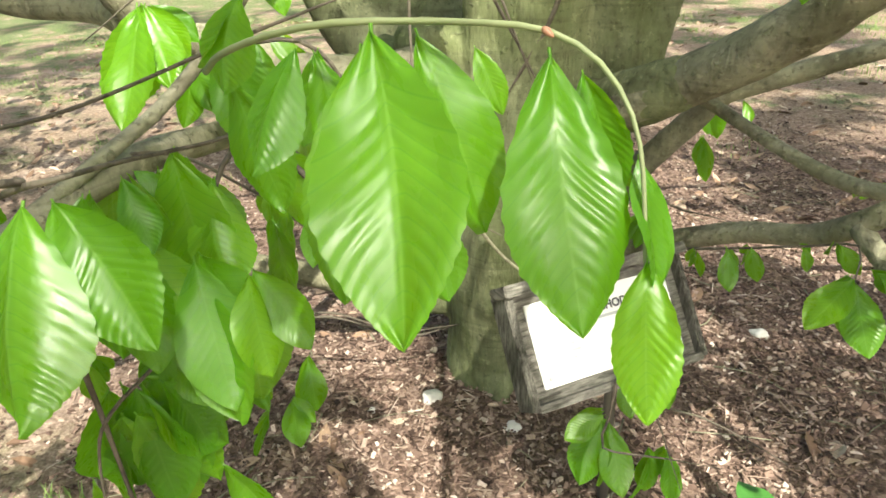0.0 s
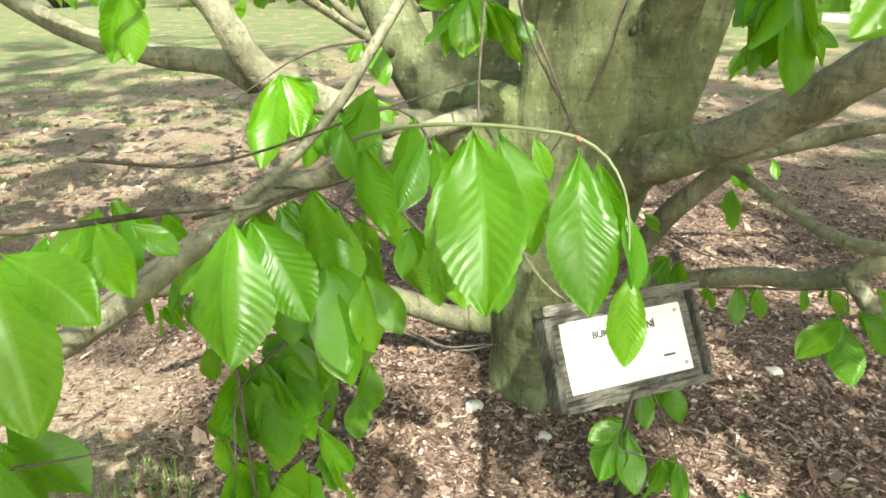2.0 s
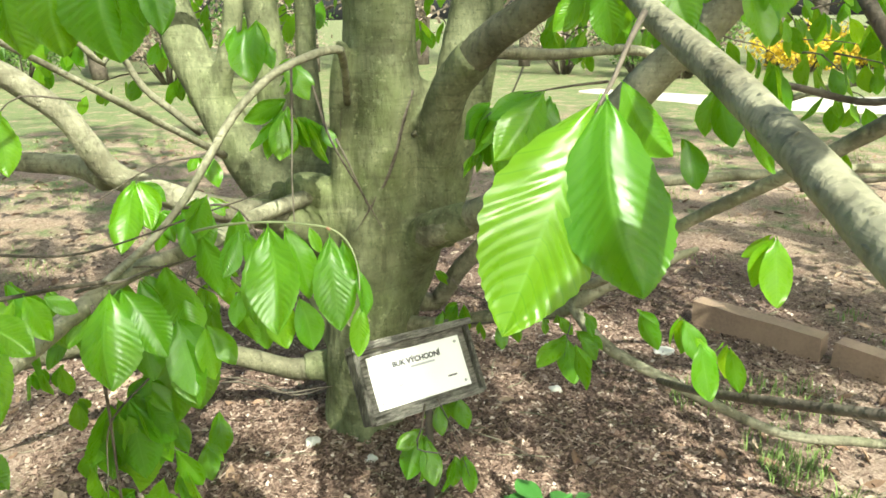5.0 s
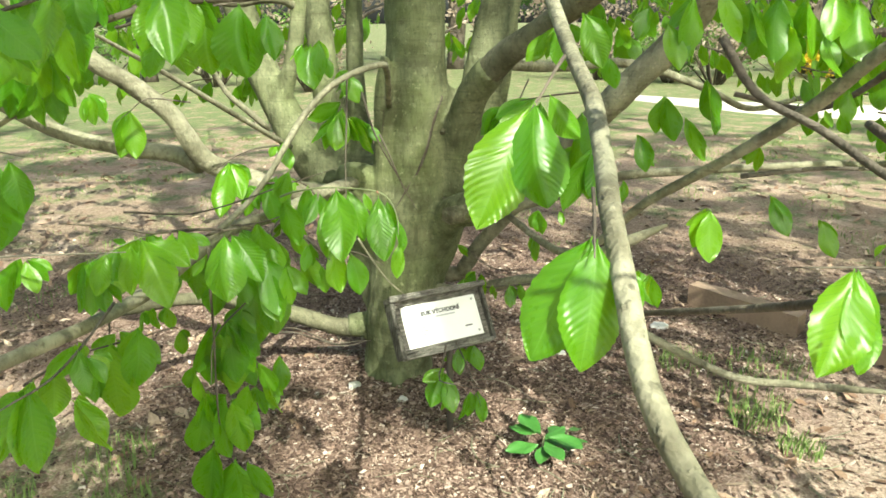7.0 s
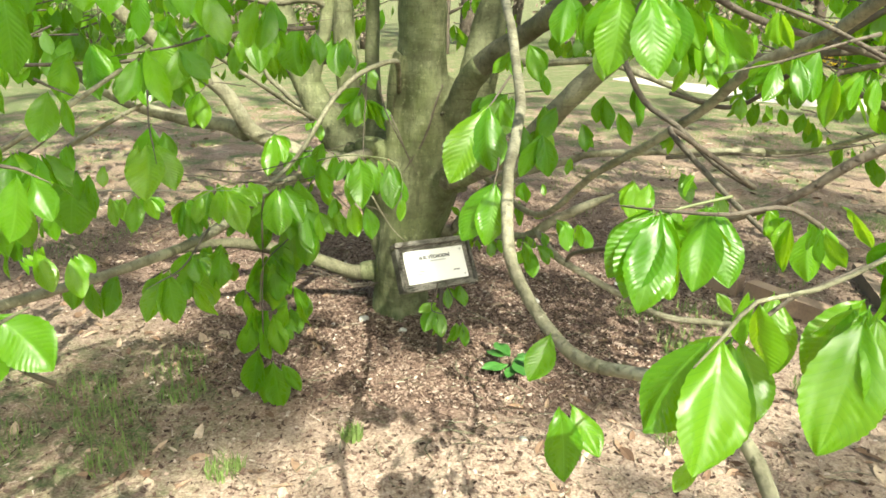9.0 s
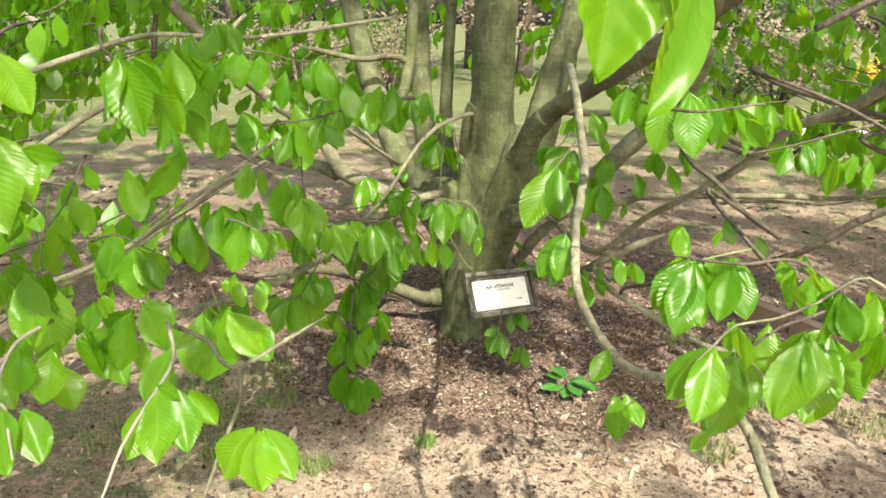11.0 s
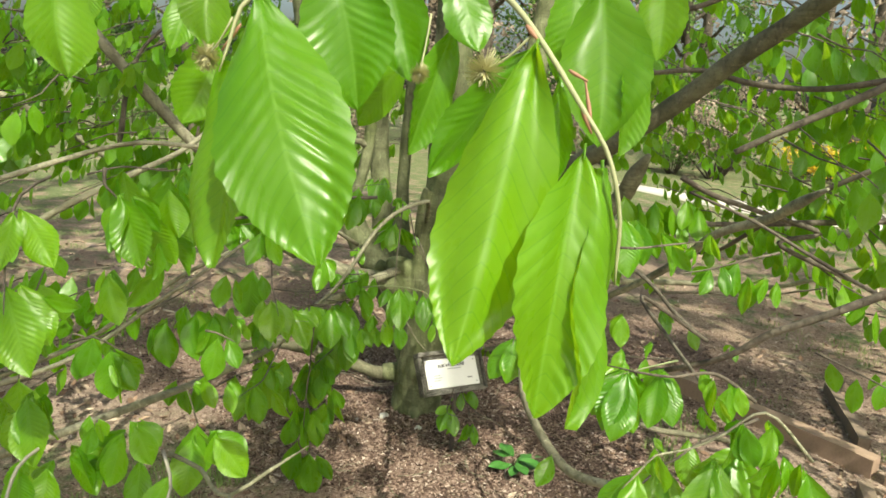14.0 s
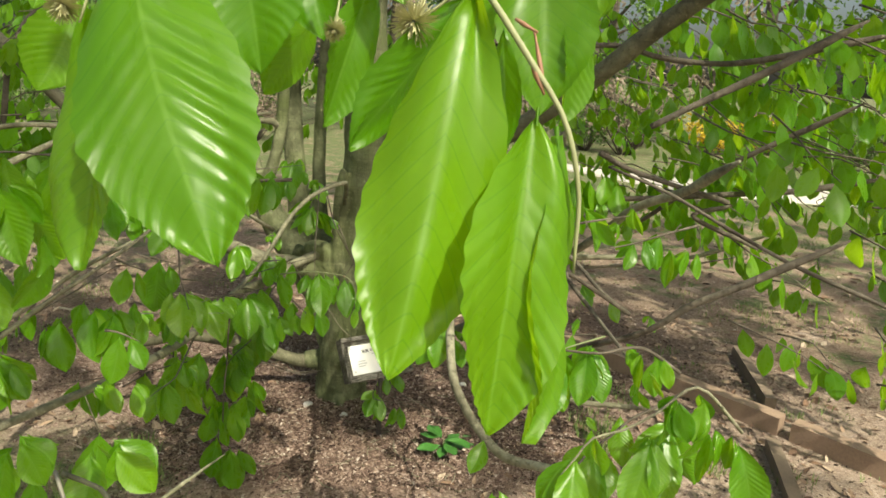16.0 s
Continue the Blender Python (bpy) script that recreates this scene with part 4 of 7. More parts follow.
TR = twig([(0.624, 0.527, 1.162), (0.560, 0.526, 1.156), (0.522, 0.539, 1.149)], 0.003, 0.0015)
leaf(TR, (0.518, 0.538, 1.147), (0.425, 0.465, 1.046), -20, fine=True, mates=2)
leaf(TR, (0.533, 0.558, 1.136), (0.485, 0.485, 1.020), 15, fine=True, mates=2)
leaf(TR, (0.541, 0.555, 1.126), (0.528, 0.529, 1.063), fine=True, mates=2)
leaf(TR, (0.647, 0.636, 1.017), (0.649, 0.617, 0.966), fine=True, mates=2)
leaf(TR, (0.639, 0.635, 1.017), (0.612, 0.615, 0.975), fine=True, mates=2)
leaf(TR, (0.646, 0.615, 1.104), (0.625, 0.582, 1.023), fine=True, mates=2)
TR2 = twig([(0.564, 1.002, 1.155), (0.529, 0.953, 1.098), (0.491, 0.907, 1.077)], 0.003, 0.0015)
leaf(TR2, (0.484, 0.875, 1.081), (0.437, 0.829, 0.978), mates=2)
leaf(TR2, (0.501, 0.908, 1.074), (0.519, 0.876, 0.984), mates=2)
leaf(TR2, (0.476, 0.903, 1.073), (0.463, 0.857, 0.957), mates=2)
leaf(TR2, (0.460, 0.905, 1.083), (0.435, 0.887, 1.044), mates=2)
leaf(TR2, (0.486, 0.905, 1.072), (0.480, 0.841, 0.908), mates=2)
leaf(TR2, (0.432, 0.861, 0.977), (0.402, 0.840, 0.934), mates=2)
leaf(TR2, (0.452, 0.867, 0.986), (0.443, 0.847, 0.938), mates=2)
leaf(TR2, (0.513, 0.890, 1.023), (0.556, 0.870, 0.955), mates=2)
leaf(TR2, (0.475, 0.909, 1.087), (0.431, 0.872, 1.006), mates=2)
leaf(TR2, (0.604, 0.713, 0.951), (0.618, 0.703, 0.921), mates=2)
leaf(TR2, (0.773, 2.036, 0.472), (0.790, 1.993, 0.363), mates=2)
leaf(TR2, (0.876, 2.051, 0.461), (0.889, 2.026, 0.396), mates=2)
leaf(TR2, (0.750, 1.991, 0.376), (0.766, 1.940, 0.249), mates=2)
leaf(TR2, (0.361, 1.228, 0.566), (0.398, 1.218, 0.526), mates=2)
leaf(TR2, (0.425, 1.200, 0.473), (0.404, 1.172, 0.416), mates=2)
leaf(TR2, (0.380, 1.184, 0.456), (0.363, 1.163, 0.413), mates=2)
leaf(TR2, (0.445, 1.201, 0.467), (0.462, 1.173, 0.393), mates=2)
leaf(TR2, (0.414, 1.183, 0.437), (0.436, 1.168, 0.394), mates=2)
TR5 = twig([(0.453, 1.089, 0.459), (0.547, 1.031, 0.489), (0.642, 0.992, 0.511), (0.694, 0.945, 0.534), (0.678, 0.905, 0.500)], 0.003, 0.0015)
leaf(TR5, (0.472, 1.018, 0.491), (0.480, 1.002, 0.450), fine=True, mates=2)
leaf(TR5, (0.526, 1.027, 0.490), (0.528, 0.999, 0.421), fine=True, mates=2)
leaf(TR5, (0.559, 1.015, 0.499), (0.570, 0.993, 0.443), fine=True, mates=2)
leaf(TR5, (0.633, 0.990, 0.511), (0.640, 0.975, 0.472), fine=True, mates=2)
leaf(TR5, (0.662, 0.941, 0.539), (0.699, 0.928, 0.492), fine=True, mates=2)
leaf(TR5, (0.678, 0.905, 0.500), (0.589, 0.846, 0.452), -40, fine=True, mates=2)
leaf(TR5, (0.678, 0.903, 0.495), (0.680, 0.823, 0.409), -8, fine=True, mates=2)
leaf(TR5, (0.696, 0.884, 0.519), (0.751, 0.864, 0.450), fine=True, mates=2)
leaf(TR5, (0.690, 0.974, 0.603), (0.748, 0.986, 0.607), fine=True, mates=2)
leaf(TR5, (0.706, 0.857, 0.581), (0.722, 0.837, 0.526), fine=True, mates=2)
# spray hanging below the sign
TU = twig([(0.311, 0.801, 0.386), (0.300, 0.779, 0.331), (0.290, 0.760, 0.288), (0.384, 0.764, 0.264)], 0.003, 0.0015)
TU2 = twig([(0.342, 0.835, 0.379), (0.379, 0.802, 0.306), (0.398, 0.783, 0.250)], 0.0025, 0.0012)
leaf(TU, (0.307, 0.851, 0.276), (0.237, 0.809, 0.259), -20, fine=True, mates=2)
leaf(TU, (0.302, 0.846, 0.265), (0.259, 0.782, 0.186), -10, fine=True, mates=2)
leaf(TU, (0.314, 0.846, 0.260), (0.331, 0.784, 0.159), 12, fine=True, mates=2)
leaf(TU, (0.388, 0.852, 0.190), (0.356, 0.814, 0.116), fine=True, mates=2)
leaf(TU, (0.416, 0.857, 0.189), (0.433, 0.822, 0.100), fine=True, mates=2)
leaf(TU, (0.349, 0.920, 0.314), (0.356, 0.887, 0.236), fine=True, mates=2)
leaf(TU, (0.400, 0.933, 0.324), (0.425, 0.903, 0.242), fine=True, mates=2)
leaf(TU, (0.334, 0.932, 0.297), (0.307, 0.915, 0.270), fine=True, mates=2)
# long hanging spray
TL = twig([(-0.239, 0.420, 0.828), (-0.257, 0.450, 0.728), (-0.269, 0.470, 0.593), (-0.290, 0.500, 0.427), (-0.300, 0.520, 0.253), (-0.284, 0.530, 0.186)], 0.004, 0.0018)
leaf(TL, (-0.277, 0.530, 0.180), (-0.254, 0.500, -0.005), 8, fine=True, mates=2)
leaf(TL, (-0.326, 0.520, 0.235), (-0.367, 0.500, 0.055), -12, fine=True, mates=2)
leaf(TL, (-0.242, 0.520, 0.176), (-0.177, 0.520, 0.073), fine=True, mates=2)
leaf(TL, (-0.265, 0.520, 0.371), (-0.239, 0.520, 0.220), fine=True, mates=2)
leaf(TL, (-0.279, 0.520, 0.384), (-0.330, 0.520, 0.269), fine=True, mates=2)
leaf(TL, (-0.328, 0.520, 0.396), (-0.355, 0.520, 0.288), fine=True, mates=2)
leaf(TL, (-0.219, 0.600, 0.362), (-0.192, 0.600, 0.282), fine=True, mates=2)
leaf(TL, (-0.245, 0.500, 0.612), (-0.235, 0.500, 0.440), 0, fine=True, mates=2)
leaf(TL, (-0.228, 0.520, 0.603), (-0.183, 0.520, 0.498), fine=True, mates=2)
leaf(TL, (-0.296, 0.520, 0.521), (-0.326, 0.520, 0.414), fine=True, mates=2)
leaf(TL, (-0.383, 0.600, 0.430), (-0.379, 0.600, 0.315), fine=True, mates=2)
leaf(TL, (-0.446, 0.700, 0.493), (-0.446, 0.700, 0.418), fine=True, mates=2)
leaf(TL, (-0.560, 0.800, 0.518), (-0.552, 0.800, 0.446), fine=True, mates=2)
leaf(TL, (-0.587, 0.800, 0.509), (-0.605, 0.800, 0.442), fine=True, mates=2)
leaf(TL, (-0.516, 0.800, 0.526), (-0.508, 0.800, 0.449), fine=True, mates=2)
# spray of broad leaves low on the open side
TN = twig([(-0.275, 0.022, 0.862), (-0.278, -0.093, 0.837), (-0.274, -0.200, 0.835), (-0.291, -0.252, 0.834)], 0.003, 0.0015)
leaf(TN, (-0.295, -0.218, 0.839), (-0.250, -0.296, 0.749), -8, fine=True, mates=2)
leaf(TN, (-0.305, -0.221, 0.829), (-0.332, -0.272, 0.739), -30, fine=True, mates=2)
leaf(TN, (-0.240, -0.211, 0.811), (-0.187, -0.240, 0.741), fine=True, mates=2)
leaf(TN, (-0.294, -0.092, 0.837), (-0.333, -0.106, 0.786), fine=True, mates=2)
leaf(TN, (-0.275, -0.113, 0.840), (-0.254, -0.138, 0.775), fine=True, mates=2)
leaf(TN, (-0.260, -0.118, 0.830), (-0.229, -0.133, 0.795), fine=True, mates=2)
leaf(TN, (-0.324, -0.204, 0.811), (-0.363, -0.218, 0.764), fine=True, mates=2)
leaf(TN, (-0.372, 0.149, 0.897), (-0.368, 0.113, 0.797), fine=True, mates=2)
leaf(TN, (-0.384, 0.148, 0.891), (-0.393, 0.117, 0.803), fine=True, mates=2)
leaf(TN, (-0.354, 0.135, 0.862), (-0.339, 0.113, 0.803), fine=True, mates=2)
leaf(TN, (-0.452, 0.060, 0.928), (-0.472, 0.032, 0.845), mates=2)
leaf(TN, (-0.435, 0.058, 0.928), (-0.413, 0.037, 0.873), mates=2)
leaf(TN, (-0.462, -0.037, 0.953), (-0.442, -0.058, 0.897), mates=2)
leaf(TN, (-0.479, -0.037, 0.948), (-0.469, -0.051, 0.913), mates=2)
# leaf pairs at the arching branch
TF = twig([(0.466, -0.069, 1.270), (0.446, -0.096, 1.248), (0.428, -0.124, 1.225), (0.417, -0.138, 1.213)], 0.003, 0.0015)
leaf(TF, (0.414, -0.138, 1.213), (0.337, -0.235, 1.069), -4, fine=True, wide=0.97, shape=wavy_leaf)
leaf(TF, (0.413, -0.153, 1.214), (0.417, -0.242, 1.097), -10, fine=True, wide=0.95)
leaf(TF, (0.442, -0.095, 1.219), (0.487, -0.108, 1.159), 20, fine=True)
leaf(TF, (0.596, 0.281, 1.075), (0.538, 0.243, 0.955), fine=True, mates=2)
leaf(TF, (0.596, 0.281, 1.075), (0.615, 0.242, 0.960), fine=True, mates=2)
leaf(TF, (0.474, 0.151, 1.298), (0.441, 0.136, 1.252), fine=True, mates=2)
leaf(TF, (0.491, 0.153, 1.309), (0.500, 0.129, 1.237), fine=True, mates=2)
leaf(TF, (0.515, 0.054, 1.329), (0.544, 0.024, 1.245), fine=True, mates=2)
leaf(TF, (0.554, 0.030, 1.263), (0.563, 0.014, 1.216), fine=True, mates=2)
TF2 = twig([(0.410, -0.519, 1.184), (0.406, -0.545, 1.169), (0.401, -0.570, 1.159)], 0.002, 0.0012)
leaf(TF2, (0.402, -0.560, 1.155), (0.349, -0.599, 1.067), -25, fine=True)
leaf(TF2, (0.403, -0.571, 1.156), (0.388, -0.621, 1.068), 6, fine=True)
# twigs on the right side
TS = twig([(0.782, -0.957, 1.184), (0.723, -0.983, 1.171), (0.666, -1.008, 1.159), (0.624, -1.035, 1.143), (0.596, -1.057, 1.143), (0.562, -1.083, 1.129)], 0.003, 0.0018)
leaf(TS, (0.598, -1.048, 1.137), (0.543, -1.052, 1.098), -35, fine=True, wide=1.0)
leaf(TS, (0.599, -1.058, 1.139), (0.600, -1.119, 1.091), 10, fine=True, wide=1.0)
leaf(TS, (0.587, -1.067, 1.144), (0.541, -1.150, 1.063), -10, fine=True, wide=1.0)
leaf(TS, (0.610, -1.015, 1.142), (0.593, -1.007, 1.163), fine=True, wide=1.0)
leaf(TS, (0.649, -1.006, 1.166), (0.644, -1.052, 1.100), 0, fine=True, wide=1.0)
leaf(TS, (0.707, -1.065, 1.180), (0.656, -1.143, 1.084), -12, fine=True, wide=1.0)
leaf(TS, (0.715, -1.045, 1.177), (0.647, -1.085, 1.126), -40, fine=True, wide=1.0)
leaf(TS, (0.715, -1.068, 1.171), (0.740, -1.097, 1.094), fine=True, wide=1.0)
leaf(TS, (0.427, -1.098, 1.087), (0.426, -1.155, 1.049), -10, fine=True, wide=1.05)
leaf(TS, (0.437, -1.097, 1.090), (0.459, -1.131, 1.057), 35, fine=True, wide=1.05)
leaf(TS, (0.541, -1.147, 1.072), (0.518, -1.157, 1.044), fine=True, wide=1.05)
leaf(TS, (0.535, -1.094, 1.099), (0.510, -1.104, 1.072), 55, fine=True, wide=1.05)
leaf(TS, (0.451, -0.896, 1.057), (0.423, -0.934, 1.013), -20, fine=True, wide=1.05)
TS2 = twig([(0.883, -0.737, 1.117), (0.788, -0.747, 1.175), (0.696, -0.769, 1.172), (0.635, -0.749, 1.168), (0.606, -0.719, 1.162)], 0.0045, 0.002)
TS3 = twig([(0.733, -0.683, 1.173), (0.661, -0.717, 1.167), (0.612, -0.740, 1.161)], 0.0025, 0.0012, green_twig)
leaf(TS2, (0.608, -0.739, 1.165), (0.556, -0.806, 1.071), -25, fine=True, mates=2)
leaf(TS2, (0.613, -0.749, 1.168), (0.577, -0.832, 1.059), 0, fine=True, mates=2)
leaf(TS2, (0.627, -0.739, 1.165), (0.624, -0.808, 1.066), 25, fine=True, mates=2)
leaf(TS2, (0.677, -0.747, 1.173), (0.649, -0.804, 1.077), -30, fine=True, mates=2)
leaf(TS2, (0.689, -0.747, 1.173), (0.698, -0.803, 1.081), 12, fine=True, mates=2)
leaf(TS2, (0.615, -0.677, 1.188), (0.600, -0.693, 1.146), fine=True, mates=2)
leaf(TS2, (0.687, -0.653, 1.196), (0.675, -0.665, 1.165), fine=True, mates=2)
leaf(TS2, (0.772, -0.718, 1.166), (0.781, -0.735, 1.122), fine=True, mates=2)
leaf(TS2, (0.788, -0.752, 1.161), (0.774, -0.776, 1.096), fine=True, mates=2)
leaf(TS2, (0.819, -0.755, 1.155), (0.813, -0.781, 1.083), fine=True, mates=2)
leaf(TS2, (0.834, -0.755, 1.155), (0.847, -0.776, 1.098), fine=True, mates=2)
TS4 = twig([(0.955, -0.580, 1.396), (0.890, -0.586, 1.379), (0.807, -0.595, 1.354), (0.766, -0.598, 1.345)], 0.003, 0.0015)
leaf(TS4, (0.807, -0.595, 1.354), (0.784, -0.615, 1.299), fine=True, mates=2)
leaf(TS4, (0.832, -0.592, 1.362), (0.842, -0.615, 1.300), fine=True, mates=2)
leaf(TS4, (0.865, -0.589, 1.371), (0.858, -0.615, 1.301), fine=True, mates=2)
leaf(TS4, (0.891, -0.600, 1.340), (0.872, -0.628, 1.266), fine=True, mates=2)
leaf(TS4, (0.932, -0.600, 1.341), (0.908, -0.619, 1.290), fine=True, mates=2)
leaf(TS4, (0.953, -0.603, 1.334), (0.946, -0.622, 1.283), fine=True, mates=2)
leaf(TS4, (0.773, -0.580, 1.392), (0.766, -0.595, 1.353), fine=True, mates=2)
TS5 = twig([(0.477, -0.823, 1.451), (0.521, -0.828, 1.441), (0.571, -0.829, 1.439), (0.633, -0.825, 1.449)], 0.003, 0.002)
leaf(TS5, (0.573, -0.558, 1.450), (0.555, -0.601, 1.333), fine=True, mates=2)
leaf(TS5, (0.608, -0.579, 1.450), (0.624, -0.624, 1.329), fine=True, mates=2)
leaf(TS5, (0.648, -0.560, 1.443), (0.658, -0.595, 1.351), fine=True, mates=2)
leaf(TS5, (0.698, -0.569, 1.421), (0.733, -0.601, 1.337), fine=True, mates=2)
leaf(TS5, (0.669, -0.566, 1.428), (0.691, -0.589, 1.367), fine=True, mates=2)
leaf(TS5, (0.517, -0.454, 1.440), (0.501, -0.481, 1.367), fine=True, mates=2)
leaf(TS5, (0.536, -0.460, 1.424), (0.542, -0.483, 1.364), fine=True, mates=2)
leaf(TS5, (0.703, -0.627, 1.408), (0.743, -0.647, 1.357), fine=True, mates=2)
leaf(TS5, (0.806, -0.569, 1.424), (0.824, -0.589, 1.370), fine=True, mates=2)
leaf(TS5, (0.907, 0.517, 1.188), (0.901, 0.472, 1.066), mates=2)
leaf(TS5, (0.812, 0.505, 1.154), (0.823, 0.468, 1.056), mates=2)
leaf(TS5, (0.745, 0.474, 1.071), (0.764, 0.444, 0.990), mates=2)
leaf(TS5, (1.024, 0.463, 1.044), (1.016, 0.441, 0.987), mates=2)
leaf(TS5, (0.619, 0.574, 1.050), (0.641, 0.523, 0.914), mates=2)
leaf(TS5, (0.564, 0.577, 1.057), (0.594, 0.535, 0.947), mates=2)
leaf(TS5, (0.690, 0.465, 0.761), (0.719, 0.440, 0.694), mates=2)
leaf(TS5, (0.772, 0.459, 0.746), (0.802, 0.431, 0.670), mates=2)
leaf(TS5, (0.857, 0.487, 1.106), (0.885, 0.450, 1.009), mates=2)
leaf(TS5, (0.665, 0.492, 1.118), (0.624, 0.455, 1.019), mates=2)
leaf(TS5, (0.712, 0.437, 0.972), (0.696, 0.419, 0.923), mates=2)
leaf(TS5, (0.928, 0.468, 0.895), (0.925, 0.426, 0.776), mates=2)
leaf(TS5, (1.070, 0.467, 0.925), (1.099, 0.433, 0.836), mates=2)
leaf(TS5, (1.334, 0.409, 0.821), (1.348, 0.387, 0.762), mates=2)
leaf(TS5, (1.179, 0.440, 0.873), (1.208, 0.408, 0.791), mates=2)
leaf(TS5, (1.249, 0.536, 1.163), (1.247, 0.510, 1.089), mates=2)
leaf(TS5, (0.658, 0.157, 0.855), (0.669, 0.129, 0.780), mates=2)
leaf(TS5, (0.697, 0.151, 0.849), (0.709, 0.131, 0.793), mates=2)
leaf(TS5, (0.596, 0.521, 0.667), (0.611, 0.492, 0.589), mates=2)
# top left of the open side
TT = twig([(0.013, 0.045, 1.355), (-0.126, 0.021, 1.345), (-0.270, -0.014, 1.303), (-0.381, -0.035, 1.280), (-0.488, -0.050, 1.272), (-0.660, -0.070, 1.265)], 0.006, 0.004)
leaf(TT, (-0.117, -0.002, 1.374), (-0.094, -0.063, 1.266), 5, fine=True, mates=2)
leaf(TT, (-0.095, 0.029, 1.375), (-0.076, -0.004, 1.287), fine=True, mates=2)
leaf(TT, (-0.240, -0.020, 1.355), (-0.220, -0.077, 1.258), -10, fine=True, mates=2)
leaf(TT, (-0.210, -0.019, 1.365), (-0.207, -0.042, 1.299), fine=True, mates=2)
leaf(TT, (-0.309, -0.007, 1.374), (-0.331, -0.029, 1.308), fine=True, mates=2)
leaf(TT, (-0.324, 0.015, 1.282), (-0.305, -0.011, 1.213), fine=True, mates=2)
leaf(TT, (-0.304, 0.011, 1.277), (-0.269, -0.019, 1.199), fine=True, mates=2)
leaf(TT, (-0.379, -0.002, 1.374), (-0.400, -0.020, 1.317), fine=True, mates=2)
leaf(TT, (-0.339, -0.008, 1.364), (-0.281, -0.029, 1.318), fine=True, mates=2)
leaf(TT, (-0.394, -0.092, 1.265), (-0.386, -0.118, 1.193), fine=True, mates=2)
leaf(TT, (-0.365, -0.091, 1.274), (-0.329, -0.122, 1.193), fine=True, mates=2)
leaf(TT, (-0.438, -0.122, 1.321), (-0.422, -0.163, 1.209), fine=True, mates=2)
leaf(TT, (-0.484, -0.124, 1.303), (-0.504, -0.159, 1.200), fine=True, mates=2)
TT4 = twig([(-0.085, -0.257, 1.378), (-0.129, -0.264, 1.354), (-0.160, -0.267, 1.343), (-0.197, -0.271, 1.331), (-0.260, -0.274, 1.320)], 0.003, 0.002)
leaf(TT4, (-0.141, -0.265, 1.351), (-0.140, -0.313, 1.270), -10, fine=True)
leaf(TT4, (-0.166, -0.257, 1.343), (-0.186, -0.288, 1.278), 30, fine=True)
leaf(TT4, (-0.179, -0.269, 1.337), (-0.204, -0.308, 1.250), 0, fine=True)
leaf(TT4, (-0.132, -0.228, 1.368), (-0.120, -0.248, 1.307), 20, fine=True)
leaf(TT4, (-0.365, 0.068, 1.234), (-0.357, 0.044, 1.161), fine=True, mates=2)
leaf(TT4, (-0.347, 0.065, 1.225), (-0.320, 0.045, 1.165), fine=True, mates=2)
leaf(TT4, (-0.392, 0.077, 1.260), (-0.407, 0.049, 1.174), fine=True, mates=2)
leaf(TT4, (-0.410, 0.084, 1.278), (-0.448, 0.053, 1.183), fine=True, mates=2)
UU = twig([(0.788, -0.491, 1.101), (0.733, -0.480, 1.095), (0.677, -0.469, 1.092)], 0.0025, 0.0014)
leaf(UU, (0.677, -0.469, 1.092), (0.627, -0.527, 1.007), -12, fine=True, wide=1.05)
leaf(UU, (0.680, -0.469, 1.091), (0.677, -0.519, 1.005), 25, fine=True, wide=1.05)
leaf(UU, (0.733, -0.480, 1.095), (0.720, -0.496, 1.045), 0, fine=True, wide=1.05)
leaf(TS5, (0.780, 0.305, 1.364), (0.763, 0.268, 1.252), mates=2)
leaf(TS5, (0.834, 0.308, 1.374), (0.854, 0.274, 1.272), mates=2)
leaf(TS5, (0.888, 0.300, 1.353), (0.903, 0.269, 1.261), mates=2)
leaf(TS5, (0.942, 0.303, 1.363), (0.929, 0.262, 1.241), mates=2)
leaf(TS5, (0.995, 0.298, 1.353), (1.016, 0.264, 1.250), mates=2)
leaf(TS5, (1.049, 0.304, 1.373), (1.037, 0.271, 1.271), mates=2)
leaf(TS5, (1.092, 0.297, 1.352), (1.112, 0.256, 1.229), mates=2)
leaf(TS5, (0.962, 0.285, 1.312), (0.945, 0.248, 1.200), mates=2)
leaf(TS5, (0.694, 0.300, 1.344), (0.671, 0.280, 1.283), mates=2)
leaf(TS5, (0.726, 0.289, 1.313), (0.741, 0.259, 1.221), mates=2)
leaf(TS5, (1.134, 0.276, 1.290), (1.123, 0.249, 1.209), mates=2)
leaf(TS5, (1.027, 0.278, 1.291), (1.047, 0.250, 1.209), mates=2)
TT2 = twig([(-0.176, -0.478, 1.275), (-0.164, -0.517, 1.228), (-0.148, -0.549, 1.202)], 0.002, 0.0012)
leaf(TT2, (-0.158, -0.548, 1.202), (-0.138, -0.619, 1.126), -8, fine=True, wide=1.1)
leaf(TT2, (-0.147, -0.539, 1.200), (-0.105, -0.585, 1.140), 30, fine=True, wide=1.1)
leaf(TT2, (-0.181, -0.528, 1.195), (-0.181, -0.571, 1.131), -30, fine=True, wide=1.1)

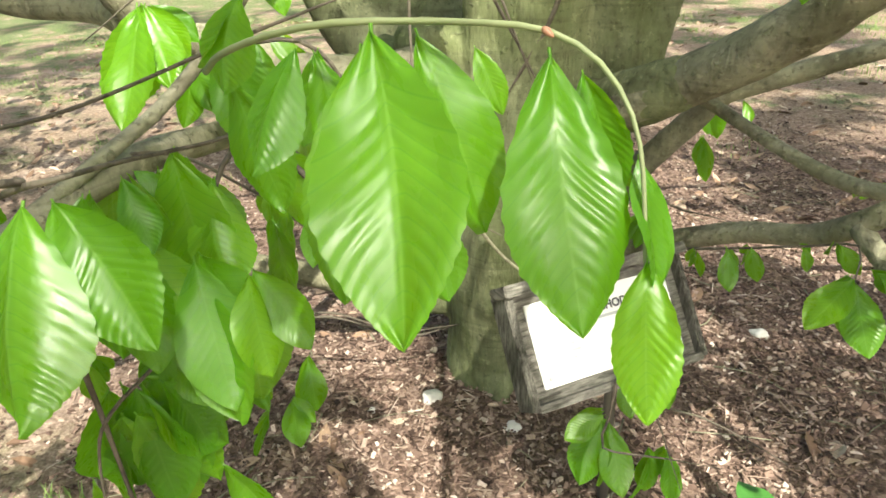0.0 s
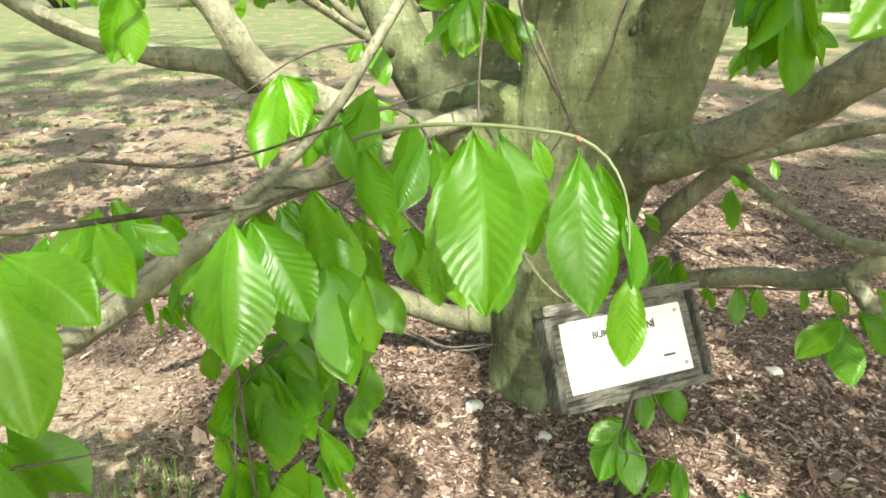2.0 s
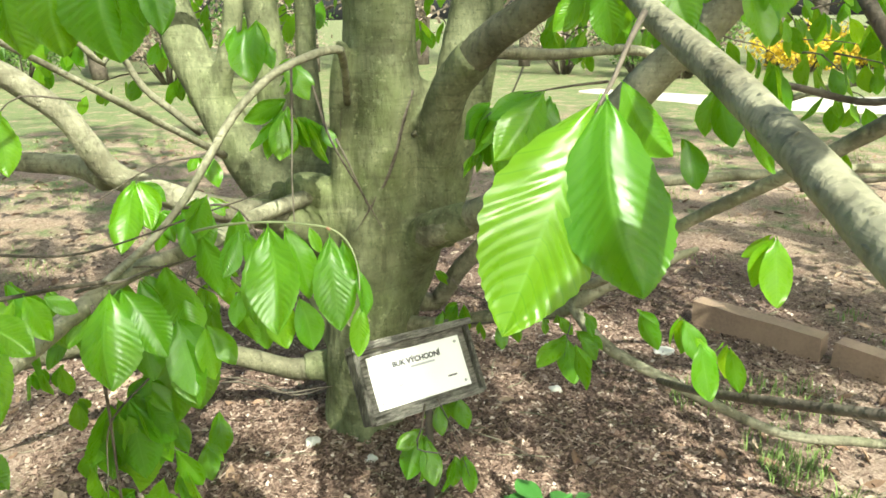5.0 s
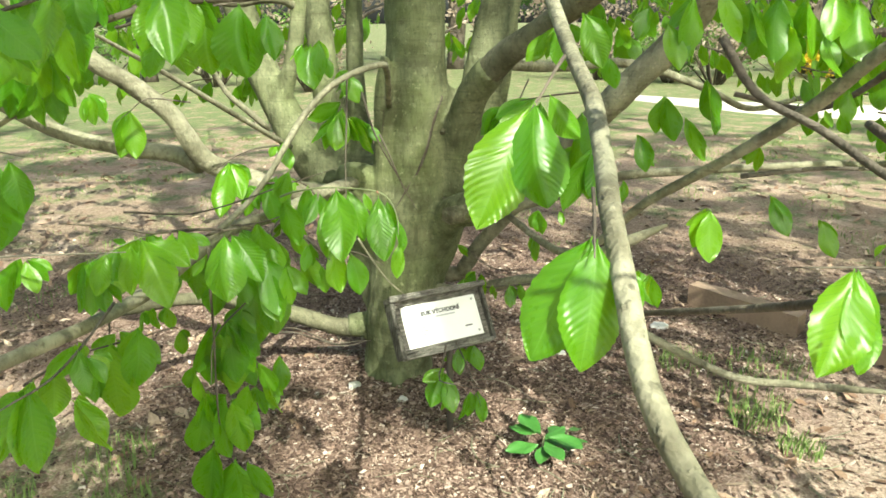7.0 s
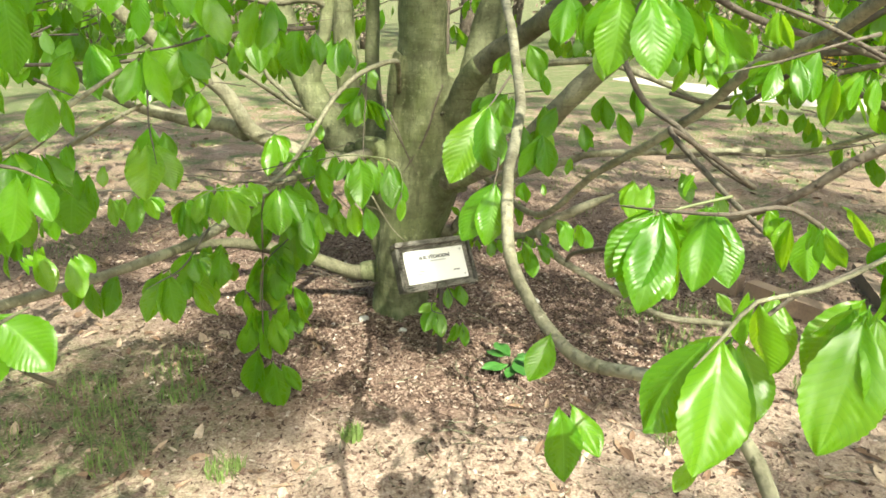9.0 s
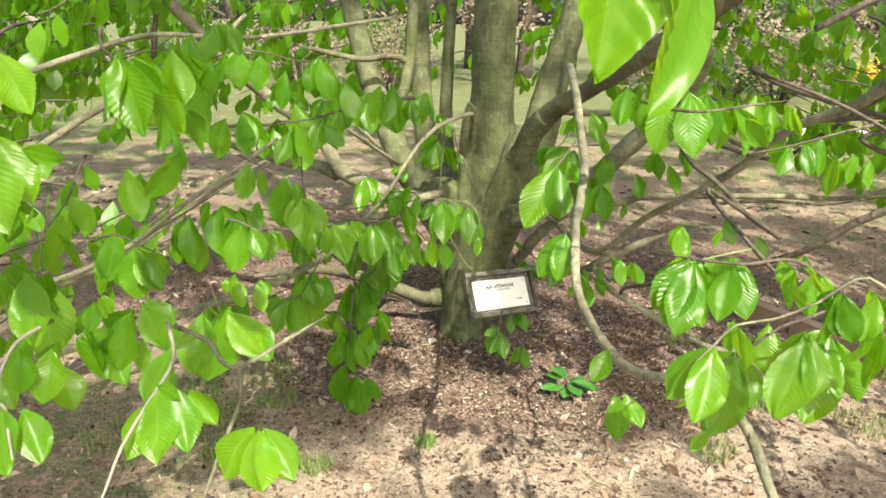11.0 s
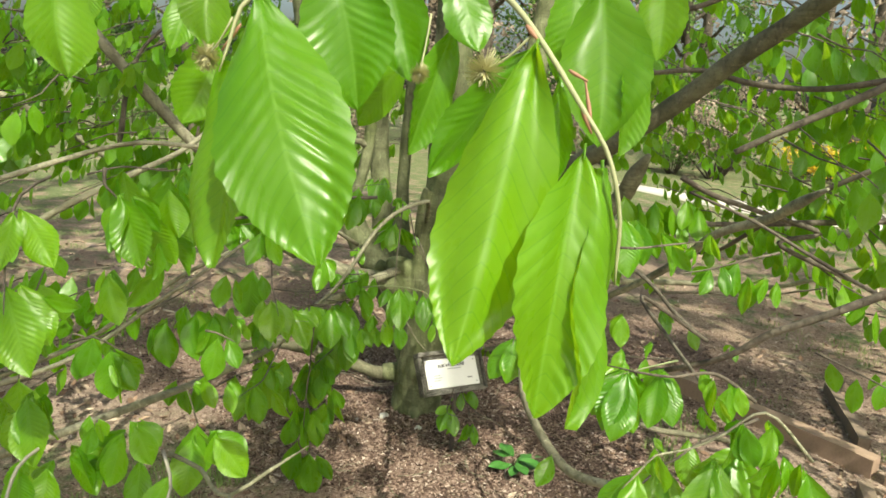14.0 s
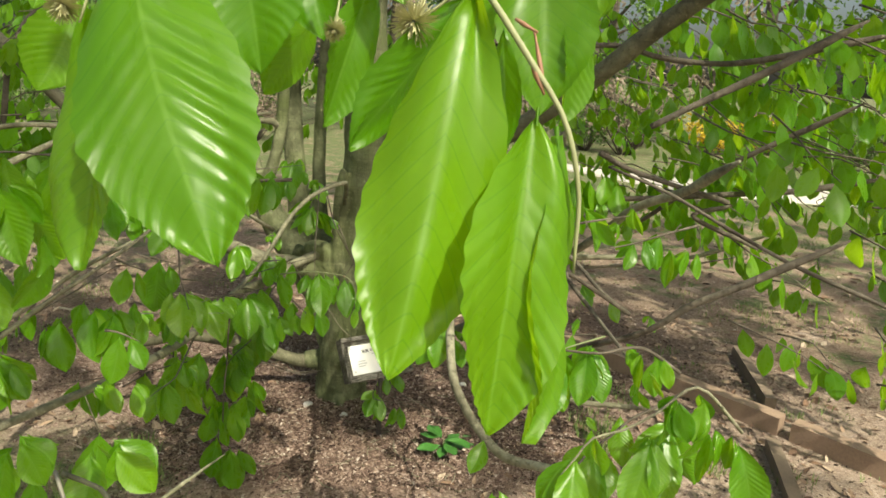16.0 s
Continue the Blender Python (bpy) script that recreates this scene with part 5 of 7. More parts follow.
# ---- the big near leaves at the end of the walk ----
TX = twig([(0.219, -1.632, 1.784), (0.241, -1.649, 1.757), (0.256, -1.657, 1.744), (0.267, -1.665, 1.731), (0.280, -1.675, 1.713), (0.294, -1.685, 1.692), (0.305, -1.689, 1.676), (0.311, -1.693, 1.660), (0.316, -1.692, 1.640), (0.317, -1.691, 1.623)], 0.0019, 0.0011, catkin_stem)
leaf(TX, (0.269, -1.672, 1.726), (0.235, -1.740, 1.577), -14, fine=True, wide=0.70, shape=folded_leaf)
leaf(TX, (0.274, -1.655, 1.726), (0.216, -1.660, 1.653), 30, fine=True, wide=0.70)
leaf(TX, (0.282, -1.668, 1.710), (0.284, -1.675, 1.655), -20, fine=True, wide=0.60)
leaf(TX, (0.295, -1.690, 1.677), (0.284, -1.742, 1.552), 12, fine=True, wide=0.76, shape=cupped_leaf)
leaf(TX, (0.306, -1.682, 1.669), (0.312, -1.722, 1.538), 62, fine=True, wide=0.80)
TX2 = twig([(0.118, -1.612, 1.765), (0.113, -1.621, 1.746), (0.106, -1.628, 1.736), (0.101, -1.632, 1.718)], 0.0019, 0.0011, catkin_stem)
leaf(TX2, (0.116, -1.632, 1.748), (0.165, -1.715, 1.618), 4, fine=True, wide=0.92, shape=wavy_leaf)
leaf(TX2, (0.099, -1.622, 1.709), (0.105, -1.664, 1.593), -28, fine=True, wide=1.00)
leaf(TX2, (0.084, -1.600, 1.717), (0.066, -1.615, 1.668), 10, fine=True, wide=1.20)
leaf(TX2, (0.144, -1.573, 1.777), (0.166, -1.600, 1.685), 6, fine=True, wide=1.20)
leaf(TX2, (0.175, -1.560, 1.781), (0.199, -1.580, 1.703), -10, fine=True, wide=1.00)
leaf(TX2, (0.226, -1.545, 1.741), (0.209, -1.575, 1.655), 30, fine=True, wide=0.80, shape=cupped_leaf)
leaf(TX2, (0.223, -1.560, 1.777), (0.243, -1.575, 1.722), 20, fine=True, wide=1.10)
leaf(TX2, (0.193, -1.520, 1.718), (0.160, -1.530, 1.669), 40, fine=True, wide=1.20)
leaf(TX2, (0.323, -1.535, 1.784), (0.328, -1.570, 1.669), -8, fine=True, wide=1.05)
leaf(TX2, (0.356, -1.530, 1.747), (0.355, -1.555, 1.663), 34, fine=True, wide=0.90, shape=cupped_leaf)
leaf(TX2, (-0.067, -1.500, 1.773), (-0.057, -1.520, 1.690), 10, fine=True, wide=1.00)
leaf(TX2, (0.055, -1.520, 1.770), (0.055, -1.540, 1.719), 20, fine=True, wide=1.20)
leaf(TX2, (0.316, -1.487, 1.791), (0.304, -1.505, 1.710), 10, fine=True)
leaf(TX2, (0.383, -1.465, 1.807), (0.383, -1.482, 1.731), -20, fine=True)
leaf(TX2, (-0.103, -1.430, 1.775), (-0.098, -1.459, 1.694), 10, fine=True)
leaf(TX2, (-0.108, -1.378, 1.778), (-0.110, -1.388, 1.734), 20, fine=True)
leaf(TX2, (-0.013, -1.380, 1.779), (-0.029, -1.394, 1.715), 10, fine=True)
# fore twigs below, left
TY = twig([(-0.098, -1.281, 1.245), (-0.067, -1.335, 1.231), (-0.061, -1.401, 1.221), (-0.063, -1.448, 1.205), (-0.064, -1.475, 1.185)], 0.0022, 0.0014, pale_twig)
TY2 = twig([(-0.095, -1.272, 1.237), (-0.048, -1.292, 1.231), (-0.027, -1.314, 1.222), (-0.000, -1.332, 1.224), (0.040, -1.303, 1.243)], 0.0028, 0.0022, limb_bark)
TY3 = twig([(-0.000, -1.332, 1.224), (0.009, -1.360, 1.201), (0.005, -1.387, 1.182), (0.001, -1.415, 1.159)], 0.0026, 0.002, limb_bark)
leaf(TY, (-0.052, -1.396, 1.234), (-0.036, -1.450, 1.192), 0, fine=True, wide=1.12)
leaf(TY, (-0.061, -1.401, 1.221), (-0.074, -1.435, 1.181), -30, fine=True, wide=1.12)
leaf(TY, (-0.040, -1.394, 1.237), (-0.014, -1.428, 1.188), 30, fine=True, wide=1.12)
leaf(TY, (-0.055, -1.396, 1.236), (-0.027, -1.406, 1.231), 0, fine=True, wide=1.12)
leaf(TY, (-0.035, -1.377, 1.223), (-0.005, -1.385, 1.190), fine=True, wide=1.12)
leaf(TY, (-0.078, -1.314, 1.234), (-0.097, -1.351, 1.186), -20, fine=True, wide=1.12)
leaf(TY, (0.052, -1.433, 1.225), (0.025, -1.450, 1.177), fine=True, wide=1.12)
leaf(TY, (0.058, -1.433, 1.224), (0.093, -1.461, 1.193), 20, fine=True, wide=1.12)
leaf(TY, (0.055, -1.433, 1.222), (0.070, -1.482, 1.197), 0, fine=True, wide=1.12)
leaf(TY, (-0.081, -1.230, 1.237), (-0.081, -1.270, 1.175), -10, fine=True, mates=2, wide=1.2)
leaf(TY, (-0.055, -1.227, 1.238), (-0.010, -1.239, 1.188), 20, fine=True, mates=2, wide=1.2)
leaf(TY, (-0.178, -1.188, 1.225), (-0.150, -1.202, 1.173), 10, fine=True, mates=2, wide=1.2)
leaf(TY, (-0.193, -1.193, 1.211), (-0.205, -1.215, 1.143), -20, fine=True, mates=2, wide=1.2)
leaf(TY, (-0.208, -1.236, 1.247), (-0.212, -1.247, 1.211), fine=True, mates=2, wide=1.2)
leaf(TY, (-0.247, -1.203, 1.194), (-0.228, -1.218, 1.138), fine=True, mates=2, wide=1.2)
TZ = twig([(-0.286, -1.204, 1.201), (-0.283, -1.276, 1.205), (-0.247, -1.360, 1.194), (-0.180, -1.430, 1.223), (-0.148, -1.469, 1.226)], 0.0026, 0.0015, pale_twig)
leaf(TZ, (-0.169, -1.446, 1.235), (-0.137, -1.496, 1.204), 0, fine=True, wide=1.12)
leaf(TZ, (-0.151, -1.445, 1.236), (-0.120, -1.474, 1.202), 25, fine=True, wide=1.12)
leaf(TZ, (-0.210, -1.431, 1.228), (-0.216, -1.461, 1.199), -30, fine=True, wide=1.12)
leaf(TZ, (-0.198, -1.412, 1.217), (-0.240, -1.418, 1.210), fine=True, wide=1.12)
leaf(TZ, (-0.327, -1.313, 1.197), (-0.300, -1.351, 1.135), 0, fine=True, wide=1.12)
leaf(TZ, (-0.348, -1.316, 1.191), (-0.352, -1.331, 1.143), fine=True, wide=1.12)
leaf(TZ, (-0.321, -1.189, 1.258), (-0.290, -1.241, 1.184), -5, fine=True, mates=2, wide=1.2)
leaf(TZ, (-0.366, -1.187, 1.239), (-0.388, -1.204, 1.192), fine=True, mates=2, wide=1.2)
leaf(TZ, (-0.274, -1.230, 1.179), (-0.276, -1.260, 1.118), 0, fine=True, mates=2, wide=1.2)
leaf(TZ, (-0.258, -1.207, 1.183), (-0.216, -1.219, 1.134), fine=True, mates=2, wide=1.2)
leaf(TZ, (-0.295, -1.259, 1.195), (-0.291, -1.276, 1.138), fine=True, mates=2, wide=1.2)
leaf(TZ, (-0.408, -1.149, 1.238), (-0.428, -1.168, 1.182), fine=True, mates=2, wide=1.2)
leaf(TZ, (-0.305, -1.189, 1.253), (-0.278, -1.203, 1.201), fine=True, mates=2, wide=1.2)
leaf(TZ, (-0.399, -1.226, 1.327), (-0.404, -1.239, 1.284), fine=True, mates=2, wide=1.2)
leaf(TZ, (-0.429, -1.183, 1.302), (-0.415, -1.198, 1.250), fine=True, mates=2, wide=1.2)
TZ2 = twig([(-0.292, -1.149, 1.552), (-0.297, -1.206, 1.536), (-0.289, -1.252, 1.488), (-0.274, -1.282, 1.454)], 0.0024, 0.0014)
leaf(TZ2, (-0.284, -1.241, 1.523), (-0.281, -1.282, 1.456), -8, fine=True)
leaf(TZ2, (-0.284, -1.230, 1.525), (-0.230, -1.256, 1.460), 25, fine=True)
leaf(TZ2, (-0.324, -1.215, 1.515), (-0.335, -1.232, 1.461), fine=True)
leaf(TZ2, (-0.284, -1.284, 1.450), (-0.293, -1.324, 1.393), -20, fine=True)
leaf(TZ2, (-0.273, -1.284, 1.447), (-0.224, -1.339, 1.360), 5, fine=True)
leaf(TZ2, (-0.270, -1.264, 1.443), (-0.222, -1.291, 1.379), 30, fine=True)
leaf(TZ2, (-0.242, -1.267, 1.427), (-0.197, -1.267, 1.417), 0, fine=True)
leaf(TZ2, (-0.297, -1.278, 1.438), (-0.290, -1.296, 1.380), fine=True)
TZ3 = twig([(-0.298, -0.994, 1.546), (-0.296, -1.001, 1.521), (-0.283, -1.004, 1.509)], 0.003, 0.0018)
leaf(TZ3, (-0.259, -1.032, 1.512), (-0.215, -1.080, 1.416), 5, fine=True, mates=2)
leaf(TZ3, (-0.247, -1.022, 1.508), (-0.200, -1.034, 1.459), fine=True, mates=2)
leaf(TZ3, (-0.255, -1.025, 1.500), (-0.263, -1.059, 1.428), -25, fine=True, mates=2)
leaf(TZ3, (-0.201, -0.994, 1.520), (-0.182, -1.015, 1.448), fine=True, mates=2)
leaf(TZ3, (-0.192, -0.957, 1.538), (-0.175, -0.974, 1.477), fine=True, mates=2)
leaf(TZ3, (-0.209, -1.019, 1.440), (-0.211, -1.037, 1.385), fine=True, mates=2)
leaf(TZ3, (-0.243, -0.997, 1.488), (-0.185, -1.018, 1.406), fine=True, mates=2)
leaf(TZ3, (-0.183, -0.877, 1.555), (-0.198, -0.897, 1.495), fine=True, mates=2)
leaf(TZ3, (-0.164, -0.876, 1.555), (-0.142, -0.889, 1.506), fine=True, mates=2)
leaf(TZ3, (-0.233, -0.919, 1.430), (-0.200, -0.938, 1.363), fine=True, mates=2)
leaf(TZ3, (-0.301, -0.795, 1.339), (-0.350, -0.825, 1.255), fine=True, mates=2)
leaf(TZ3, (-0.424, -0.760, 1.141), (-0.393, -0.788, 1.045), mates=2)
leaf(TZ3, (-0.424, -0.762, 1.135), (-0.368, -0.778, 1.071), mates=2)
leaf(TZ3, (-0.466, -0.756, 1.167), (-0.481, -0.781, 1.087), mates=2)
leaf(TZ3, (-0.324, -0.733, 1.205), (-0.305, -0.760, 1.115), mates=2)
leaf(TZ3, (-0.346, -0.739, 1.193), (-0.341, -0.755, 1.138), mates=2)
leaf(TZ3, (-0.290, -0.724, 1.228), (-0.293, -0.742, 1.167), mates=2)
leaf(TZ3, (-0.267, -0.723, 1.223), (-0.256, -0.751, 1.129), mates=2)
leaf(TZ3, (-0.198, -0.716, 1.231), (-0.184, -0.725, 1.198), mates=2)
leaf(TZ3, (-0.232, -0.722, 1.219), (-0.216, -0.745, 1.142), mates=2)
leaf(TZ3, (-0.231, -0.725, 1.208), (-0.251, -0.747, 1.141), mates=2)
leaf(TZ3, (-0.190, -0.759, 1.087), (-0.175, -0.775, 1.032), mates=2)
leaf(TZ3, (-0.237, -0.760, 1.097), (-0.210, -0.775, 1.042), mates=2)
leaf(TZ3, (-0.259, -0.765, 1.085), (-0.246, -0.771, 1.063), mates=2)
leaf(TZ3, (-0.444, -0.716, 1.290), (-0.415, -0.744, 1.191), mates=2)
leaf(TZ3, (-0.376, -0.704, 1.314), (-0.339, -0.714, 1.271), mates=2)
leaf(TZ3, (-0.168, -0.322, 1.482), (-0.142, -0.348, 1.388), mates=2)
leaf(TZ3, (-0.109, -0.333, 1.430), (-0.076, -0.359, 1.336), mates=2)
leaf(TZ3, (-0.024, -0.330, 1.419), (-0.048, -0.357, 1.337), mates=2)
leaf(TZ3, (0.004, -0.328, 1.420), (-0.012, -0.356, 1.332), mates=2)
leaf(TZ3, (-0.216, -0.371, 1.332), (-0.176, -0.397, 1.239), mates=2)
leaf(TZ3, (-0.229, -0.377, 1.318), (-0.253, -0.403, 1.237), mates=2)
leaf(TZ3, (-0.160, -0.367, 1.334), (-0.101, -0.378, 1.282), mates=2)
TW = twig([(0.770, -1.150, 1.217), (0.705, -1.156, 1.282), (0.662, -1.176, 1.296), (0.618, -1.197, 1.275), (0.565, -1.216, 1.259), (0.519, -1.231, 1.256), (0.495, -1.248, 1.241)], 0.0026, 0.0014, limb_bark)
leaf(TW, (0.493, -1.248, 1.240), (0.468, -1.302, 1.174), -8, fine=True)
leaf(TW, (0.490, -1.240, 1.233), (0.442, -1.269, 1.185), -50, fine=True)
leaf(TW, (0.526, -1.221, 1.251), (0.532, -1.235, 1.204), fine=True, mates=2)
leaf(TW, (0.606, -1.209, 1.237), (0.565, -1.257, 1.159), -15, fine=True, mates=2)
leaf(TW, (0.614, -1.209, 1.237), (0.606, -1.249, 1.174), 20, fine=True, mates=2)
leaf(TW, (0.653, -1.163, 1.272), (0.634, -1.183, 1.214), fine=True, mates=2)
leaf(TW, (0.656, -1.172, 1.276), (0.670, -1.188, 1.220), fine=True, mates=2)
leaf(TW, (0.698, -1.160, 1.273), (0.684, -1.178, 1.216), fine=True, mates=2)
leaf(TW, (0.697, -1.191, 1.240), (0.682, -1.211, 1.177), fine=True, mates=2)
leaf(TW, (0.712, -1.191, 1.235), (0.700, -1.207, 1.186), fine=True, mates=2)
leaf(TW, (0.726, -1.211, 1.237), (0.737, -1.258, 1.147), 0, fine=True, mates=2)
leaf(TW, (0.639, -1.168, 1.259), (0.663, -1.177, 1.224), fine=True, mates=2)
leaf(TW, (0.621, -1.115, 1.266), (0.638, -1.123, 1.236), fine=True, mates=2)
leaf(TW, (0.643, -1.109, 1.281), (0.661, -1.116, 1.252), fine=True, mates=2)

# fuller leaf sprays along the side branches
VA = twig([(-0.678, -0.335, 1.428), (-0.587, -0.335, 1.453), (-0.469, -0.335, 1.451), (-0.409, -0.335, 1.474)], 0.0030, 0.0016)
leaf(VA, (-0.580, -0.350, 1.448), (-0.564, -0.370, 1.316), -20, fine=True, mates=1, wide=1.30)
leaf(VA, (-0.596, -0.350, 1.433), (-0.618, -0.370, 1.328), -30, fine=True, mates=1)
leaf(VA, (-0.464, -0.350, 1.439), (-0.474, -0.370, 1.277), -7, fine=True, mates=1, wide=1.10)
leaf(VA, (-0.425, -0.350, 1.475), (-0.416, -0.370, 1.387), -26, fine=True, mates=1, wide=1.30)
leaf(VA, (-0.512, -0.350, 1.286), (-0.501, -0.370, 1.209), -32, fine=True, mates=1)
leaf(VA, (-0.532, -0.350, 1.408), (-0.519, -0.370, 1.361), -7, fine=True, mates=1)
VB = twig([(-0.495, -0.105, 1.482), (-0.381, -0.105, 1.478), (-0.284, -0.105, 1.458), (-0.187, -0.105, 1.462)], 0.0030, 0.0016)
leaf(VB, (-0.440, -0.120, 1.492), (-0.430, -0.140, 1.385), 31, fine=True, mates=1, wide=1.30)
leaf(VB, (-0.473, -0.120, 1.476), (-0.483, -0.140, 1.399), 22, fine=True, mates=1)
leaf(VB, (-0.376, -0.120, 1.472), (-0.382, -0.140, 1.379), 20, fine=True, mates=1, wide=1.20)
leaf(VB, (-0.313, -0.120, 1.435), (-0.326, -0.140, 1.334), -21, fine=True, mates=1)
leaf(VB, (-0.291, -0.120, 1.349), (-0.255, -0.140, 1.240), 2, fine=True, mates=1, wide=1.10)
leaf(VB, (-0.240, -0.120, 1.461), (-0.244, -0.140, 1.377), -16, fine=True, mates=1)
leaf(VB, (-0.200, -0.120, 1.463), (-0.188, -0.140, 1.356), -24, fine=True, mates=1)
leaf(VB, (-0.218, -0.120, 1.336), (-0.195, -0.140, 1.243), -29, fine=True, mates=1)
VC = twig([(-0.308, 0.265, 1.311), (-0.191, 0.265, 1.338), (-0.076, 0.265, 1.354)], 0.0030, 0.0016)
leaf(VC, (-0.188, 0.250, 1.337), (-0.181, 0.230, 1.226), -21, fine=True, mates=1, wide=1.20)
leaf(VC, (-0.131, 0.250, 1.348), (-0.127, 0.230, 1.228), 32, fine=True, mates=1)
leaf(VC, (-0.074, 0.250, 1.351), (-0.065, 0.230, 1.221), 24, fine=True, mates=1, wide=1.30)
leaf(VC, (-0.227, 0.250, 1.306), (-0.243, 0.230, 1.223), 23, fine=True, mates=1)
leaf(VC, (-0.026, 0.250, 1.334), (-0.009, 0.230, 1.252), 22, fine=True, mates=1)
VD = twig([(-0.627, -0.425, 1.027), (-0.547, -0.425, 1.078), (-0.438, -0.425, 1.145), (-0.378, -0.425, 1.185)], 0.0030, 0.0016)
leaf(VD, (-0.458, -0.440, 1.096), (-0.442, -0.460, 0.982), -23, fine=True, mates=1, wide=1.20)
leaf(VD, (-0.572, -0.440, 1.215), (-0.558, -0.460, 1.104), -14, fine=True, mates=1, wide=1.20)
leaf(VD, (-0.397, -0.440, 1.137), (-0.397, -0.460, 1.076), 9, fine=True, mates=1)
leaf(VD, (-0.339, -0.440, 1.125), (-0.357, -0.460, 1.011), 17, fine=True, mates=1, wide=1.30)
leaf(VD, (-0.289, -0.440, 1.135), (-0.284, -0.460, 1.102), 26, fine=True, mates=1)
leaf(VD, (-0.513, -0.440, 1.225), (-0.524, -0.460, 1.165), 28, fine=True, mates=1)
leaf(VD, (-0.318, -0.440, 1.119), (-0.307, -0.460, 1.052), -31, fine=True, mates=1)
VE = twig([(-0.510, -0.755, 1.152), (-0.460, -0.755, 1.168), (-0.414, -0.755, 1.148)], 0.0030, 0.0016)
leaf(VE, (-0.452, -0.770, 1.173), (-0.468, -0.790, 1.094), 8, fine=True, wide=1.20)
leaf(VE, (-0.419, -0.770, 1.151), (-0.412, -0.790, 1.050), 13, fine=True, wide=1.20)
leaf(VE, (-0.396, -0.770, 1.134), (-0.362, -0.790, 1.076), 0, fine=True)
leaf(VE, (-0.479, -0.770, 1.147), (-0.484, -0.790, 1.087), -24, fine=True)
VF = twig([(-0.588, -0.835, 0.929), (-0.584, -0.835, 1.006), (-0.565, -0.835, 1.106)], 0.0030, 0.0016)
leaf(VF, (-0.555, -0.850, 1.113), (-0.544, -0.870, 0.962), -2, fine=True, wide=1.45)
leaf(VF, (-0.640, -0.850, 1.084), (-0.649, -0.870, 1.013), -31, fine=True)
leaf(VF, (-0.559, -0.850, 0.940), (-0.516, -0.870, 0.854), 33, fine=True, wide=1.20)
leaf(VF, (-0.465, -0.850, 0.985), (-0.407, -0.870, 0.916), 27, fine=True)
leaf(VF, (-0.424, -0.850, 1.050), (-0.428, -0.870, 1.001), 3, fine=True)
leaf(VF, (-0.610, -0.850, 1.092), (-0.591, -0.870, 1.011), -15, fine=True, wide=1.20)
VG = twig([(-0.517, -0.985, 0.936), (-0.543, -0.985, 0.981), (-0.573, -0.985, 0.996)], 0.0030, 0.0016)
leaf(VG, (-0.562, -1.000, 1.000), (-0.590, -1.020, 0.903), 31, fine=True, wide=1.20)
leaf(VG, (-0.546, -1.000, 1.001), (-0.512, -1.020, 0.947), 5, fine=True)
VH = twig([(-0.101, -0.985, 1.028), (-0.150, -0.985, 1.057), (-0.167, -0.985, 1.121)], 0.0030, 0.0016)
leaf(VH, (-0.161, -1.000, 1.129), (-0.180, -1.020, 1.020), 29, fine=True, wide=1.35)
leaf(VH, (-0.142, -1.000, 1.119), (-0.077, -1.020, 1.066), 26, fine=True, wide=1.20)
leaf(VH, (-0.275, -1.000, 1.126), (-0.224, -1.020, 1.071), 0, fine=True, wide=1.30)
leaf(VH, (-0.292, -1.000, 1.082), (-0.289, -1.020, 1.031), -6, fine=True)
leaf(VH, (-0.260, -1.000, 1.057), (-0.264, -1.020, 0.966), 7, fine=True)
VI = twig([(-0.523, 0.115, 0.652), (-0.421, 0.115, 0.712), (-0.281, 0.115, 0.753)], 0.0030, 0.0016)
leaf(VI, (-0.446, 0.100, 0.706), (-0.454, 0.080, 0.604), -5, fine=True, mates=1, wide=1.20)
leaf(VI, (-0.336, 0.100, 0.745), (-0.331, 0.080, 0.600), -25, fine=True, mates=1, wide=1.50)
leaf(VI, (-0.387, 0.100, 0.699), (-0.373, 0.080, 0.631), -14, fine=True, mates=1)
leaf(VI, (-0.277, 0.100, 0.779), (-0.294, 0.080, 0.662), 23, fine=True, mates=1)
VJ = twig([(-0.463, 0.515, 0.891), (-0.282, 0.515, 0.889), (-0.060, 0.515, 0.958)], 0.0030, 0.0016)
leaf(VJ, (-0.145, 0.500, 0.867), (-0.130, 0.480, 0.722), 9, fine=True, mates=1)
leaf(VJ, (-0.080, 0.500, 0.927), (-0.042, 0.480, 0.814), -16, fine=True, mates=1)
leaf(VJ, (-0.059, 0.500, 0.990), (-0.081, 0.480, 0.917), 2, fine=True, mates=1)
leaf(VJ, (-0.347, 0.500, 0.832), (-0.321, 0.480, 0.723), -11, fine=True, mates=1)
VK = twig([(-0.562, -0.185, 1.028), (-0.478, -0.185, 1.017), (-0.367, -0.185, 1.016), (-0.255, -0.185, 1.019)], 0.0026, 0.0014, pale_twig)
leaf(VK, (-0.477, -0.200, 1.015), (-0.476, -0.220, 0.922), 37, fine=True)
leaf(VK, (-0.459, -0.200, 1.009), (-0.435, -0.220, 0.961), -23, fine=True)
leaf(VK, (-0.405, -0.200, 1.004), (-0.390, -0.220, 0.944), -6, fine=True)
leaf(VK, (-0.380, -0.200, 1.005), (-0.380, -0.220, 0.962), -22, fine=True)
leaf(VK, (-0.349, -0.200, 1.012), (-0.357, -0.220, 0.931), 10, fine=True)
leaf(VK, (-0.330, -0.200, 1.012), (-0.307, -0.220, 0.966), -17, fine=True)
VL = twig([(-0.376, -0.155, 1.175), (-0.341, -0.155, 1.164), (-0.306, -0.155, 1.156)], 0.0026, 0.0014)
